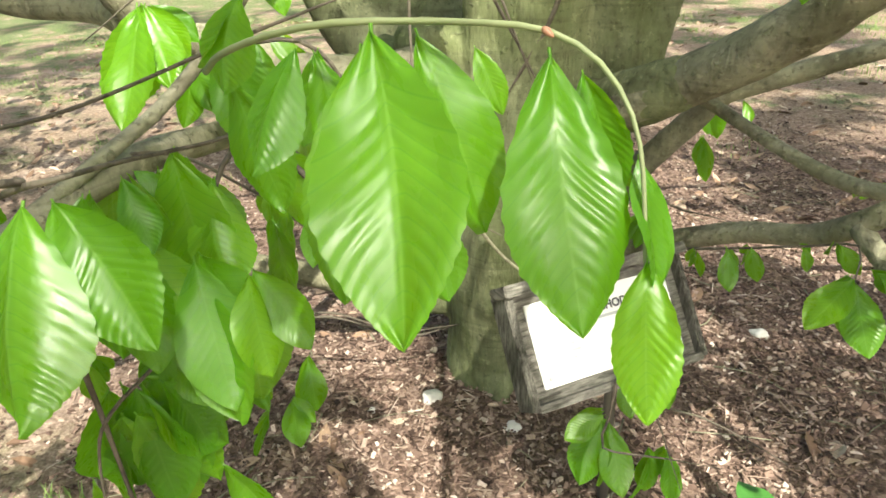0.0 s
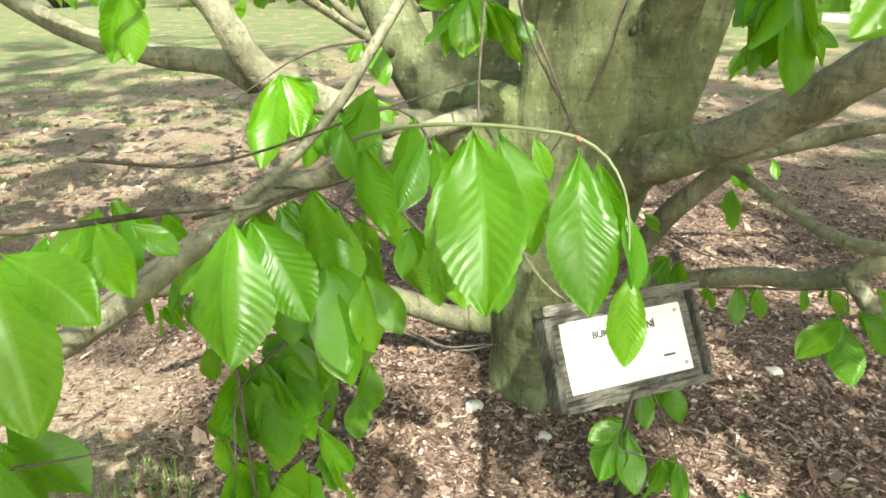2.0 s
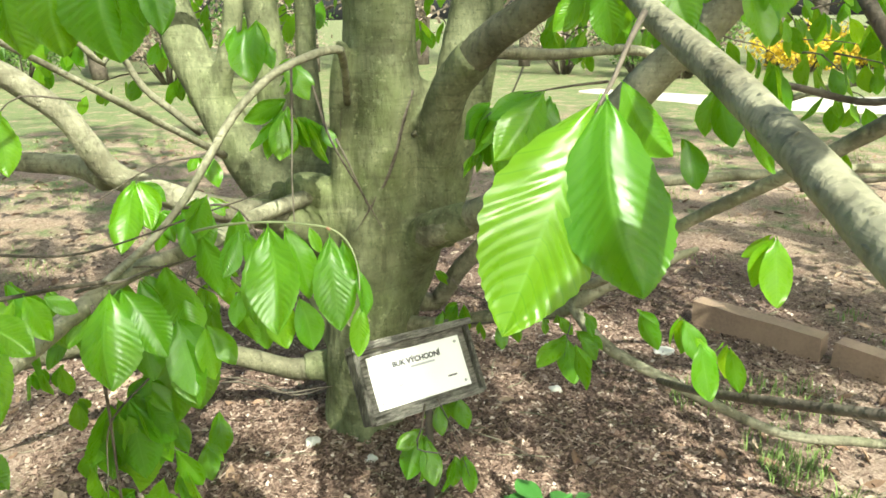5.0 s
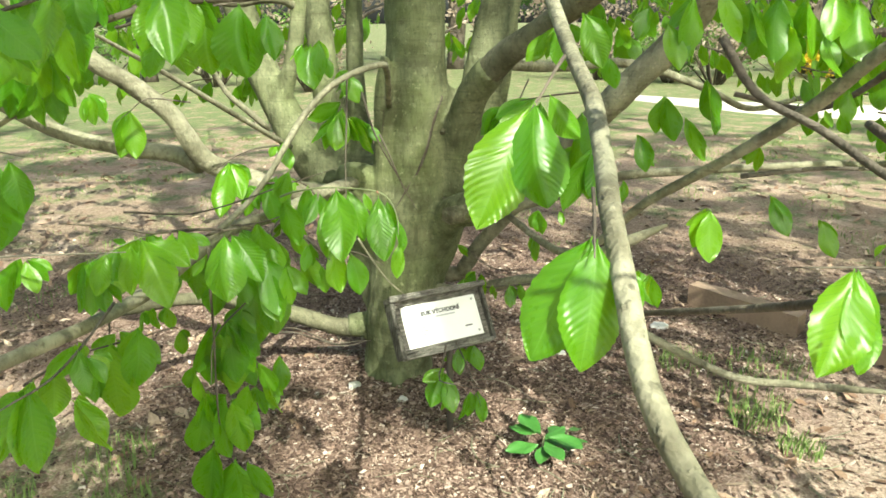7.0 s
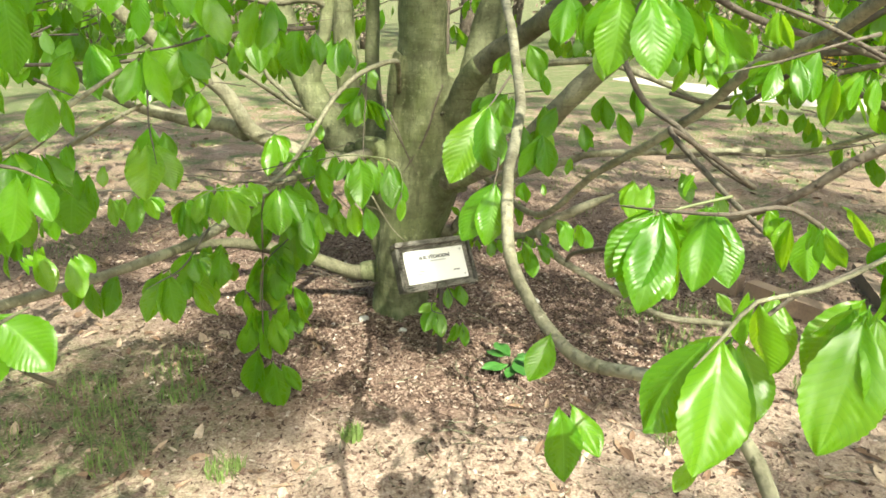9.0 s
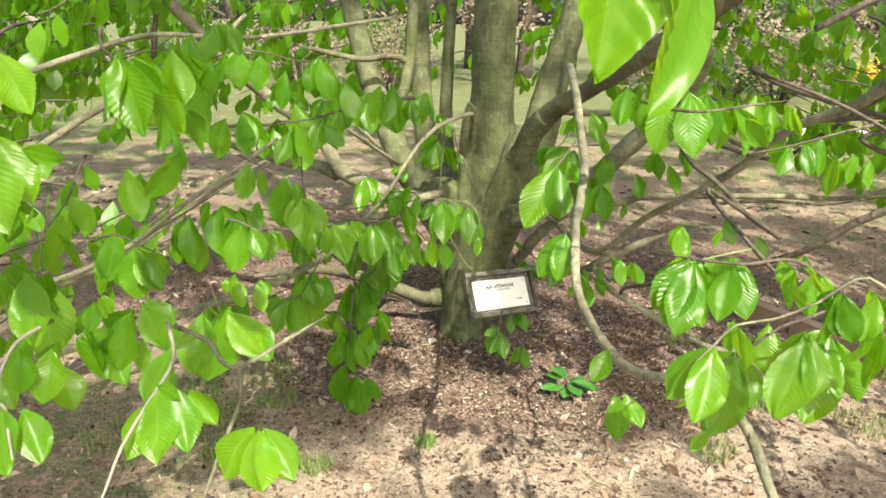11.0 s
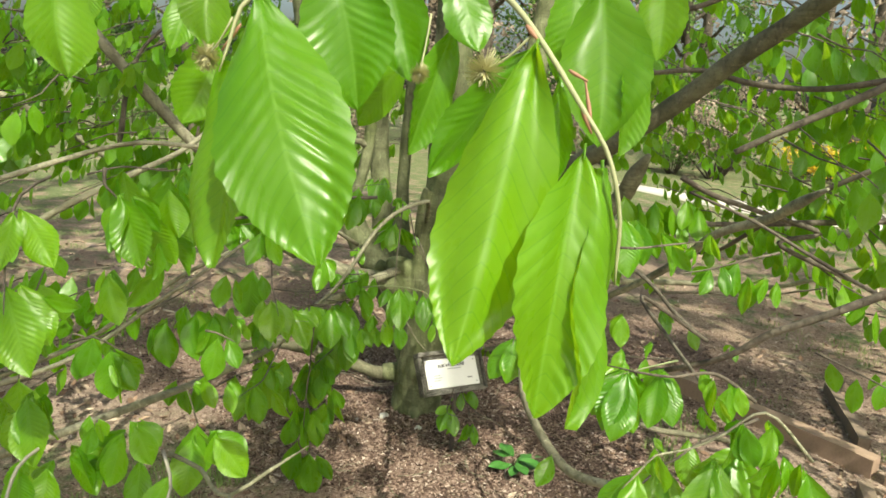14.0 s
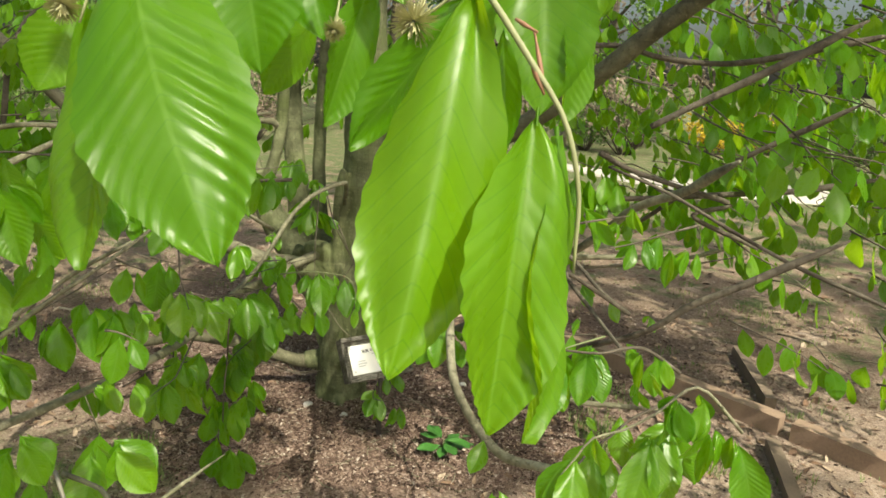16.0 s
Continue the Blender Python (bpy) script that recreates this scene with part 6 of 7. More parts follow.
leaf(VL, (-0.308, -0.170, 1.161), (-0.330, -0.190, 1.018), -10, fine=True, wide=1.20)
leaf(VL, (-0.285, -0.170, 1.147), (-0.269, -0.190, 1.078), 18, fine=True)
VM = twig([(-0.198, -0.855, 1.237), (-0.178, -0.855, 1.234), (-0.160, -0.855, 1.226)], 0.0026, 0.0014)
leaf(VM, (-0.170, -0.870, 1.232), (-0.183, -0.890, 1.154), -13, fine=True, wide=1.20)
leaf(VM, (-0.154, -0.870, 1.230), (-0.128, -0.890, 1.183), 4, fine=True, wide=1.20)
VN = twig([(-0.228, -0.705, 1.318), (-0.207, -0.705, 1.308), (-0.189, -0.705, 1.301)], 0.0026, 0.0014)
leaf(VN, (-0.203, -0.720, 1.306), (-0.215, -0.740, 1.241), 30, fine=True, wide=1.20)
leaf(VN, (-0.186, -0.720, 1.299), (-0.171, -0.740, 1.250), -30, fine=True)
VO = twig([(-0.441, -0.055, 0.786), (-0.499, -0.055, 0.769), (-0.587, -0.055, 0.752)], 0.0026, 0.0014)
leaf(VO, (-0.552, -0.070, 0.744), (-0.536, -0.090, 0.651), -33, fine=True, mates=1, wide=1.20)
leaf(VO, (-0.484, -0.070, 0.776), (-0.513, -0.090, 0.661), -20, fine=True, mates=1)
leaf(VO, (-0.578, -0.070, 0.758), (-0.598, -0.090, 0.674), 20, fine=True, mates=1)
VP = twig([(-0.376, 0.595, 0.726), (-0.279, 0.595, 0.816), (-0.192, 0.595, 0.830), (-0.110, 0.595, 0.784)], 0.0030, 0.0016)
leaf(VP, (-0.253, 0.580, 0.821), (-0.275, 0.560, 0.657), 8, fine=True, wide=1.10)
leaf(VP, (-0.203, 0.580, 0.823), (-0.192, 0.560, 0.733), -19, fine=True)
leaf(VP, (-0.310, 0.580, 0.754), (-0.338, 0.560, 0.643), -12, fine=True, wide=1.10)
leaf(VP, (-0.372, 0.580, 0.719), (-0.406, 0.560, 0.643), -24, fine=True)
leaf(VP, (-0.167, 0.580, 0.823), (-0.135, 0.560, 0.736), -3, fine=True)
leaf(VP, (-0.136, 0.580, 0.777), (-0.151, 0.560, 0.682), -34, fine=True)
leaf(VP, (-0.199, 0.580, 0.717), (-0.191, 0.560, 0.512), 14, fine=True, wide=1.00)
leaf(VP, (-0.164, 0.580, 0.701), (-0.137, 0.560, 0.544), 30, fine=True, wide=1.10)
leaf(VP, (-0.258, 0.580, 0.707), (-0.293, 0.560, 0.594), 34, fine=True, wide=1.10)
VQ = twig([(-0.164, 0.695, 0.917), (-0.053, 0.695, 0.908), (0.020, 0.695, 0.750), (0.080, 0.695, 0.717)], 0.0030, 0.0016)
leaf(VQ, (-0.161, 0.680, 0.916), (-0.133, 0.660, 0.814), 17, fine=True, wide=1.10)
leaf(VQ, (-0.050, 0.680, 0.915), (-0.076, 0.660, 0.813), 34, fine=True)
leaf(VQ, (-0.132, 0.680, 0.722), (-0.120, 0.660, 0.588), -36, fine=True)
leaf(VQ, (-0.070, 0.680, 0.735), (-0.044, 0.660, 0.630), -16, fine=True)
leaf(VQ, (0.006, 0.680, 0.743), (0.020, 0.660, 0.619), 35, fine=True, wide=1.10)
leaf(VQ, (0.051, 0.680, 0.726), (0.078, 0.660, 0.612), 20, fine=True, wide=1.10)
leaf(VQ, (-0.028, 0.680, 0.691), (-0.021, 0.660, 0.616), -6, fine=True)

# fuller sprays between the sign and the sweeping branch
leaf(TL, (-0.274, 0.520, 0.600), (-0.225, 0.520, 0.438), fine=True)
leaf(TL, (-0.289, 0.520, 0.592), (-0.341, 0.520, 0.456), fine=True)
leaf(TL, (-0.266, 0.520, 0.536), (-0.271, 0.520, 0.422), fine=True)
leaf(TL, (-0.184, 0.520, 0.486), (-0.141, 0.520, 0.394), fine=True)
leaf(TL, (-0.212, 0.520, 0.421), (-0.244, 0.520, 0.319), fine=True)
leaf(TL, (-0.167, 0.520, 0.437), (-0.146, 0.520, 0.326), fine=True)
leaf(TL, (-0.348, 0.520, 0.456), (-0.330, 0.520, 0.355), fine=True)
leaf(TL, (-0.301, 0.520, 0.355), (-0.287, 0.520, 0.197), fine=True)
leaf(TL, (-0.338, 0.520, 0.355), (-0.377, 0.520, 0.216), fine=True)
leaf(TL, (-0.252, 0.520, 0.320), (-0.247, 0.520, 0.214), fine=True)
leaf(TB, (-0.171, 0.450, 0.804), (-0.159, 0.412, 0.691), mates=1)
leaf(TB, (-0.118, 0.445, 0.791), (-0.093, 0.402, 0.665), mates=1)
leaf(TB, (-0.210, 0.463, 0.842), (-0.224, 0.434, 0.754), mates=1)
leaf(TB, (-0.072, 0.440, 0.778), (-0.053, 0.410, 0.690), mates=1)
leaf(TB, (-0.422, 0.466, 0.843), (-0.457, 0.425, 0.718), mates=1)
leaf(TB, (-0.395, 0.470, 0.856), (-0.358, 0.419, 0.704), mates=1)


# ---- the sign ----
def build_sign():
    """A tilted grey wooden board on a thin post, with a white plaque screwed to it."""
    ul, ur, ll = Vector((0.176, 0.837, 0.493)), Vector((0.404, 0.963, 0.485)), Vector((0.207, 0.775, 0.388))
    x = (ur - ul).normalized()
    z = (ul - ll)
    z = (z - x * z.dot(x)).normalized()
    y = z.cross(x)
    w, h = 0.26, 0.124
    centre = ul + x * w / 2 - z * h / 2
    sign = new("plant_sign")
    foot = Vector((centre.x + 0.02, centre.y + 0.05, 0.0))
    sign.location = foot
    tagged(sign, "weathered wooden plant sign with a white plaque on a thin post", "sign")
    m = Matrix.Translation(-foot) @ Matrix.Translation(centre) @ Matrix((x, y, z)).transposed().to_4x4()

    def box(name, cx, cy, cz, sx, sy, sz, mat, parent, label="", bevel=0.002):
        bm = bmesh.new()
        bmesh.ops.create_cube(bm, size=1)
        for v in bm.verts:
            v.co = Vector((v.co.x * sx, v.co.y * sy, v.co.z * sz))
        if bevel:
            bmesh.ops.bevel(bm, geom=bm.edges[:], offset=bevel, segments=2, affect="EDGES")
        for v in bm.verts:
            v.co += Vector((cx, cy, cz))
            v.co += Vector((1, 1, 1)) * 0.0012 * noise.noise(v.co * 60) * (bevel > 0.0015)
        bm.transform(m)
        return part(name, bm, mat, parent, label)

    W, H = 0.312, 0.172
    board = box("backboard", 0, 0.019, 0, W, 0.022, H, grey_wood, sign, "grey weathered board")
    box("frame_rail", 0, 0.004, H / 2 + 0.006, W + 0.028, 0.056, 0.018, grey_wood, sign, "overhanging top strip with worn grain")
    box("frame_rail", 0, 0.010, -H / 2 - 0.002, W, 0.040, 0.012, grey_wood, sign)
    box("frame_stile", -W / 2 - 0.005, 0.014, -0.001, 0.014, 0.050, H + 0.006, shaded_wood, sign)
    box("frame_stile", W / 2 + 0.004, 0.014, -0.001, 0.012, 0.046, H + 0.004, shaded_wood, sign)
    plaque = box("plaque", 0, 0.0055, 0, w + 0.006, 0.004, h + 0.006, plaque_mat, sign, "white enamelled plaque with black lettering", 0.0012)

    for sx in (-1, 1):
        for sz in (-1, 1):
            bm = bmesh.new()
            bmesh.ops.create_cone(bm, cap_ends=True, segments=16, radius1=0.0042, radius2=0.0030, depth=0.003)
            bm.transform(m @ Matrix.Translation((sx * (w / 2 - 0.011), 0.0025, sz * (h / 2 - 0.011))) @ Matrix.Rotation(radians(90), 4, "X"))
            part("screw", bm, steel, plaque)

    def line(text, size, cx, cz, mat):
        cu = bpy.data.curves.new("lettering", "FONT")
        cu.body, cu.size, cu.align_x, cu.align_y, cu.extrude = text, size, "CENTER", "CENTER", 0.0002
        cu.offset = 0.0006
        ob = new("lettering", cu)
        ob.parent = plaque
        ob.matrix_basis = m @ Matrix.Translation((cx, 0.0016, cz)) @ Matrix.Rotation(radians(90), 4, "X")
        cu.materials.append(mat)

    line("BUK V\u00ddCHODN\u00cd", 0.0185, -0.002, 0.033, ink)
    # lines too faint to read
    box("print_line", 0.012, 0.0018, 0.018, 0.070, 0.0006, 0.0045, faint_ink, plaque, bevel=0)
    for i, (cx, wd) in enumerate(((-0.082, 0.036), (-0.078, 0.044), (-0.083, 0.034))):
        box("print_line", cx, 0.0018, -0.008 - i * 0.011, wd, 0.0006, 0.004, faint_ink, plaque, bevel=0)
    box("print_line", 0.085, 0.0018, -0.030, 0.026, 0.0006, 0.004, ink, plaque, bevel=0)
    bm = bmesh.new()
    bmesh.ops.create_cone(bm, cap_ends=True, segments=12, radius1=0.011, radius2=0.010, depth=0.46)
    for v in bm.verts:
        v.co += Vector((0, 0, 0.20))
    part("post", bm, post_metal, sign, "thin dark post", True)


build_sign()


# ---- young plants and grass on the ground ----
seedling_leaves = [leaf_mesh("leaf_seedling", 27, 3, 80 + i) for i in range(4)]
for me in seedling_leaves:
    me.materials[0] = plain("seedling_leaf", (0.055, 0.17, 0.03), 0.42, 0.3, 60)


def seedling(x, y, size, n, seed):
    rng = random.Random(seed)
    plant = new("seedling")
    plant.location = (x, y, ground_height(x, y))
    tagged(plant, "low dark green seedling growing out of the mulch", "plant")
    v, f = tube([(0, 0, -0.01, 0.003), (0, 0, size * 0.3, 0.002), (0.005, 0, size * 0.5, 0.0015)], 6, 0.02)
    mesh_object("stem", v, f, catkin_stem, plant)
    for i in range(n):
        a = i * 2.4 + rng.uniform(-0.3, 0.3)
        b = Vector((math.cos(a) * 0.01, math.sin(a) * 0.01, size * rng.uniform(0.3, 0.55)))
        t = b + Vector((math.cos(a), math.sin(a), rng.uniform(-0.35, 0.15))) * size * rng.uniform(0.55, 0.8)
        ob = new("leaf", rng.choice(seedling_leaves))
        ob.parent = plant
        z = (b - t).normalized()
        yv = Vector((0, 0, -1)) + z * z.z
        yv.normalize()
        xv = yv.cross(z)
        ob.matrix_basis = Matrix.Translation(b) @ Matrix((xv, yv, z)).transposed().to_4x4() @ Matrix.Scale((t - b).length, 4)


seedling(0.612, 0.77, 0.165, 8, 3)
seedling(0.70, 0.83, 0.10, 5, 4)


def grass_tuft(x, y, r, n, h, seed):
    rng = random.Random(seed)
    verts, faces = [], []
    for _ in range(n):
        a, d = rng.uniform(0, 6.3), r * math.sqrt(rng.random())
        px, py = x + math.cos(a) * d, y + math.sin(a) * d
        pz = ground_height(px, py)
        l = h * rng.uniform(0.4, 1.0)
        b = rng.uniform(0, 6.3)
        lean = rng.uniform(0.1, 0.8) * l
        w = rng.uniform(0.0012, 0.0028)
        sx, sy = math.cos(b + 1.57) * w, math.sin(b + 1.57) * w
        mx, my = px + math.cos(b) * lean * 0.35, py + math.sin(b) * lean * 0.35
        k = len(verts)
        verts += [(px - sx, py - sy, pz - 0.004), (px + sx, py + sy, pz - 0.004), (mx + sx * 0.8, my + sy * 0.8, pz + l * 0.6), (mx - sx * 0.8, my - sy * 0.8, pz + l * 0.6),
                  (px + math.cos(b) * lean, py + math.sin(b) * lean, pz + l)]
        faces += [(k, k + 1, k + 2, k + 3), (k + 3, k + 2, k + 4)]
    return verts, faces


def build_grass():
    rng = random.Random(21)
    verts, faces = [], []

    def add(*a):
        v, f = grass_tuft(*a)
        k = len(verts)
        verts.extend(v)
        faces.extend(tuple(i + k for i in g) for g in f)

    for x, y, r in ((-0.65, 0.60, 0.09), (-0.85, 0.41, 0.12), (-0.72, 0.2, 0.10), (-1.0, 0.55, 0.14), (-0.75, 0.8, 0.12), (1.42, 1.07, 0.13), (1.30, 1.38, 0.12), (1.44, 0.78, 0.07), (1.37, 0.95, 0.09), (1.14, 0.42, 0.09), (1.82, 0.67, 0.12), (1.6, 1.35, 0.16), (0.03, 0.33, 0.035), (-0.35, 0.15, 0.06), (-1.15, 0.25, 0.14)):
        add(x, y, r, 150, 0.06, rng.random())
    n = 0
    while n < 650:
        x, y = rng.uniform(-5, 6.5), rng.uniform(-1.0, 7.5)
        d = math.hypot(x - 0.35, y - 1.2)
        patch = noise.noise(Vector((x * 0.9, y * 0.9, 4.0)))
        if d < 1.7 or rng.random() > (d - 1.6) / 3.5 + patch * 0.8:
            continue
        n += 1
        add(x, y, rng.uniform(0.06, 0.2), 34, rng.uniform(0.025, 0.05), rng.random())
    ob = mesh_object("grass", verts, faces, grass_mat, smooth=False)
    tagged(ob, "thin short grass in tufts between mulch and litter", "grass", kind="stuff")


build_grass()


# ---- timber edging on the right ----
def sleeper(x0, y0, x1, y1, seed, height=0.11, wood=None, label="weathered timber sleeper edging the planting bed"):
    a, b = Vector((x0, y0, 0)), Vector((x1, y1, 0))
    bm = bmesh.new()
    bmesh.ops.create_cube(bm, size=1)
    bmesh.ops.subdivide_edges(bm, edges=bm.edges[:], cuts=5, use_grid_fill=True)
    l = (b - a).length
    for v in bm.verts:
        v.co = Vector((v.co.x * l, v.co.y * 0.77 * height, v.co.z * height))
        v.co += noise.noise_vector(v.co * 7 + Vector((seed, 0, 0))) * 0.006
    ob = part("sleeper", bm, wood or sleeper_wood, smooth=False)
    ob.location = ((a.x + b.x) / 2, (a.y + b.y) / 2, height * 0.41)
    ob.rotation_euler = (0, 0, math.atan2(b.y - a.y, b.x - a.x))
    tagged(ob, label, "edging", "timber edging")


# ---- flower heads and buds on the nearest twigs ----
def flower_head(parent, at, stalk_from, radius, seed):
    """A round tassel of fine pale hairs on a thin stalk."""
    rng = random.Random(seed)
    at = Vector(at)
    v, f = tube([(*stalk_from, 0.0008), (*(at * 0.5 + Vector(stalk_from) * 0.5 + Vector((0, 0, -0.002))), 0.0007), (*at, 0.0009)], 6, 0.01, 0.05)
    stalk = mesh_object("stalk", v, f, catkin_stem, parent)
    verts, faces = [], []
    for _ in range(420):
        d = Vector((rng.gauss(0, 1), rng.gauss(0, 1), rng.gauss(0, 1) - 0.25)).normalized()
        s = d.cross(Vector((0.3, 0.5, 0.8))).normalized() * 0.00032
        a, b = at + d * radius * rng.uniform(0.1, 0.4), at + d * radius * rng.uniform(0.75, 1.15) + Vector((rng.gauss(0, 1), rng.gauss(0, 1), rng.gauss(0, 1))) * radius * 0.1
        k = len(verts)
        verts += [a - s, a + s, b + s * 0.7, b - s * 0.7]
        faces.append((k, k + 1, k + 2, k + 3))
    mesh_object("tassel", verts, faces, catkin_mat, parent, "round tassel of pale hairs", smooth=False)


flower_head(TX, (0.244, -1.660, 1.709), (0.267, -1.666, 1.729), 0.0105, 1)
flower_head(TX2, (0.085, -1.624, 1.708), (0.102, -1.630, 1.730), 0.008, 2)
flower_head(TX2, (0.206, -1.586, 1.707), (0.211, -1.577, 1.744), 0.006, 3)


def bud(parent, a, b, r):
    v, f = tube([(*a, r * 0.5), (*(Vector(a) * 0.6 + Vector(b) * 0.4), r), (*b, r * 0.15)], 7, 0.004, 0.05)
    mesh_object("bud", v, f, bud_mat, parent, "reddish brown bud scale")


bud(TX, (0.263, -1.665, 1.733), (0.270, -1.669, 1.725), 0.0016)
bud(TX, (0.292, -1.684, 1.695), (0.298, -1.687, 1.682), 0.0016)
bud(TX, (0.285, -1.677, 1.712), (0.295, -1.678, 1.707), 0.0011)
bud(TX, (0.298, -1.683, 1.687), (0.294, -1.675, 1.708), 0.0012)
bud(TX2, (0.106, -1.628, 1.727), (0.095, -1.628, 1.712), 0.0012)
bud(TA, (0.161, 0.289, 0.990), (0.166, 0.286, 0.986), 0.0022)

for k, (p, q) in enumerate((((1.55, 2.02), (1.88, 1.63)), ((1.91, 1.59), (2.37, 0.96)), ((2.41, 0.91), (2.9, 0.22)))):
    sleeper(*p, *q, k * 3.1)
for k, (p, q) in enumerate((((2.68, 1.95), (2.47, 1.22)), ((2.22, 0.80), (2.0, 0.22)))):
    sleeper(*p, *q, 20 + k * 2.3, 0.075, shaded_sleeper, "dark timber laid across the bed's edge, shade put into its colour")


def label_post(x, y, turn):
    """A small white plant label on a thin stake, far off in the lawn."""
    ob = new("plant_label")
    ob.location = (x, y, 0)
    ob.rotation_euler = (0, 0, radians(turn))
    tagged(ob, "small white plant label on a thin stake in the lawn", "sign", "far plant labels")
    v, f = tube([(0, 0, -0.05, 0.012), (0, 0.003, 0.25, 0.011), (0, 0.006, 0.5, 0.010)], 8, 0.2)
    mesh_object("stake", v, f, post_metal, ob)
    bm = bmesh.new()
    bmesh.ops.create_cube(bm, size=1)
    bmesh.ops.bevel(bm, geom=bm.edges[:], offset=0.03, segments=2, affect="EDGES")
    for w in bm.verts:
        w.co = Matrix.Rotation(radians(-28), 3, "X") @ Vector((w.co.x * 0.21, w.co.y * 0.02, w.co.z * 0.13)) + Vector((0, -0.012, 0.5))
    part("plate", bm, plaque_mat, ob, "white plate")


label_post(-7.7, 14.0, -14)


# ---- leaf masses of the crown ----
def low_leaf(rng):
    return leaf_geometry(7, 1, rng.uniform(0.5, 0.6), rng.uniform(0.0, 0.35), rng.uniform(-0.1, 0.15), 0.0, rng.uniform(-0.4, 0.4), rng.random() * 9)


class Foliage:
    """Sprays of small twigs with hanging leaves, gathered in one mesh of leaves and one of twigs."""

    def __init__(self, seed):
        self.rng = random.Random(seed)
        self.kinds = [low_leaf(self.rng) for _ in range(10)]
        self.v, self.f, self.uv, self.tv, self.tf = [], [], [], [], []

    def one(self, base, down, size, face):
        verts, uvs, faces = self.rng.choice(self.kinds)
        z = -down.normalized()
        y = face - z * face.dot(z)
        if y.length < 1e-3:
            y = Vector((1, 0, 0)).cross(z)
        y.normalize()
        m = Matrix((y.cross(z), y, z)).transposed() * size
        k = len(self.v)
        self.v.extend(base + m @ Vector(p) for p in verts)
        self.uv.extend(uvs)
        self.f.extend(tuple(i + k for i in g) for g in faces)

    def spray(self, start, heading, length, leaves, size=0.115):
        r = self.rng
        pts = [start + heading * length * t + Vector((0, 0, -0.25 * length * t * t)) + Vector((r.gauss(0, 0.012), r.gauss(0, 0.012), r.gauss(0, 0.01))) for t in (0, 0.35, 0.7, 1.0)]
        v, f = tube([(*p, 0.004 - 0.0008 * i) for i, p in enumerate(pts)], 5, 0.08, 0.05)
        k = len(self.tv)
        self.tv.extend(v)
        self.tf.extend(tuple(i + k for i in g) for g in f)
        for i in range(leaves):
            t = (i + 0.6) / leaves
            p = pts[0].lerp(pts[3], t) + Vector((0, 0, -0.02 * t))
            side = heading.cross(Vector((0, 0, 1))) * (1 if i % 2 else -1)
            down = Vector((0, 0, -1)) + side * r.uniform(0.05, 0.6) + heading * r.uniform(-0.1, 0.5)
            self.one(p, down, size * r.uniform(0.7, 1.15), Vector((r.uniform(-1, 1), r.uniform(-1, 1), r.uniform(-0.2, 0.4))))

    def fill(self, n, lo, hi, length, leaves, keep=None):
        r = self.rng
        while n > 0:
            p = Vector([r.uniform(a, b) for a, b in zip(lo, hi)])
            if keep and not keep(p):
                continue
            n -= 1
            out = Vector((p.x - 0.2, p.y - 1.4, 0))
            a = math.atan2(out.y, out.x) + r.gauss(0, 0.6)
            self.spray(p, Vector((math.cos(a), math.sin(a), r.uniform(-0.3, 0.1))), length * r.uniform(0.7, 1.2), r.randint(leaves - 2, leaves + 2))

    def finish(self, name, label):
        ob = mesh_object(name, self.v, self.f, leaf_mat, tree, label)
        ob.matrix_parent_inverse = TREE_INV
        layer = ob.data.uv_layers.new(name="UVMap")
        idx = np.empty(len(ob.data.loops), dtype=np.int32)
        ob.data.loops.foreach_get("vertex_index", idx)
        layer.data.foreach_set("uv", np.array(self.uv, dtype=np.float32)[idx].ravel())
        tagged(ob, kind="stuff")
        tw = mesh_object("twigwork", self.tv, self.tf, twig_bark, tree)
        tw.matrix_parent_inverse = TREE_INV
        tagged(tw, kind="stuff")


back = Foliage(31)
back.fill(250, (-3.4, 1.4, 1.05), (-0.55, 4.0, 2.3), 0.32, 7)
back.fill(110, (-2.8, 0.3, 1.25), (-1.0, 1.6, 2.0), 0.32, 7)
back.fill(250, (1.0, 1.0, 1.1), (4.4, 4.2, 2.4), 0.34, 7)
back.fill(85, (1.3, -0.2, 1.25), (3.0, 1.2, 2.0), 0.32, 7)
back.fill(44, (1.45, -0.3, 0.75), (3.1, 1.7, 1.25), 0.28, 6)
back.fill(16, (-1.8, -0.3, 0.6), (-0.95, 0.9, 0.95), 0.26, 6)
back.fill(26, (-1.9, -0.4, 0.85), (-0.85, 0.7, 1.3), 0.28, 6)
back.fill(34, (-0.5, 2.0, 1.25), (1.0, 3.6, 2.0), 0.32, 7)
back.finish("foliage", "sprays of fresh green leaves in the lower crown")

# Unseen overhead crown, added to throw dappled shade on the ground and trunk.
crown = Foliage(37)


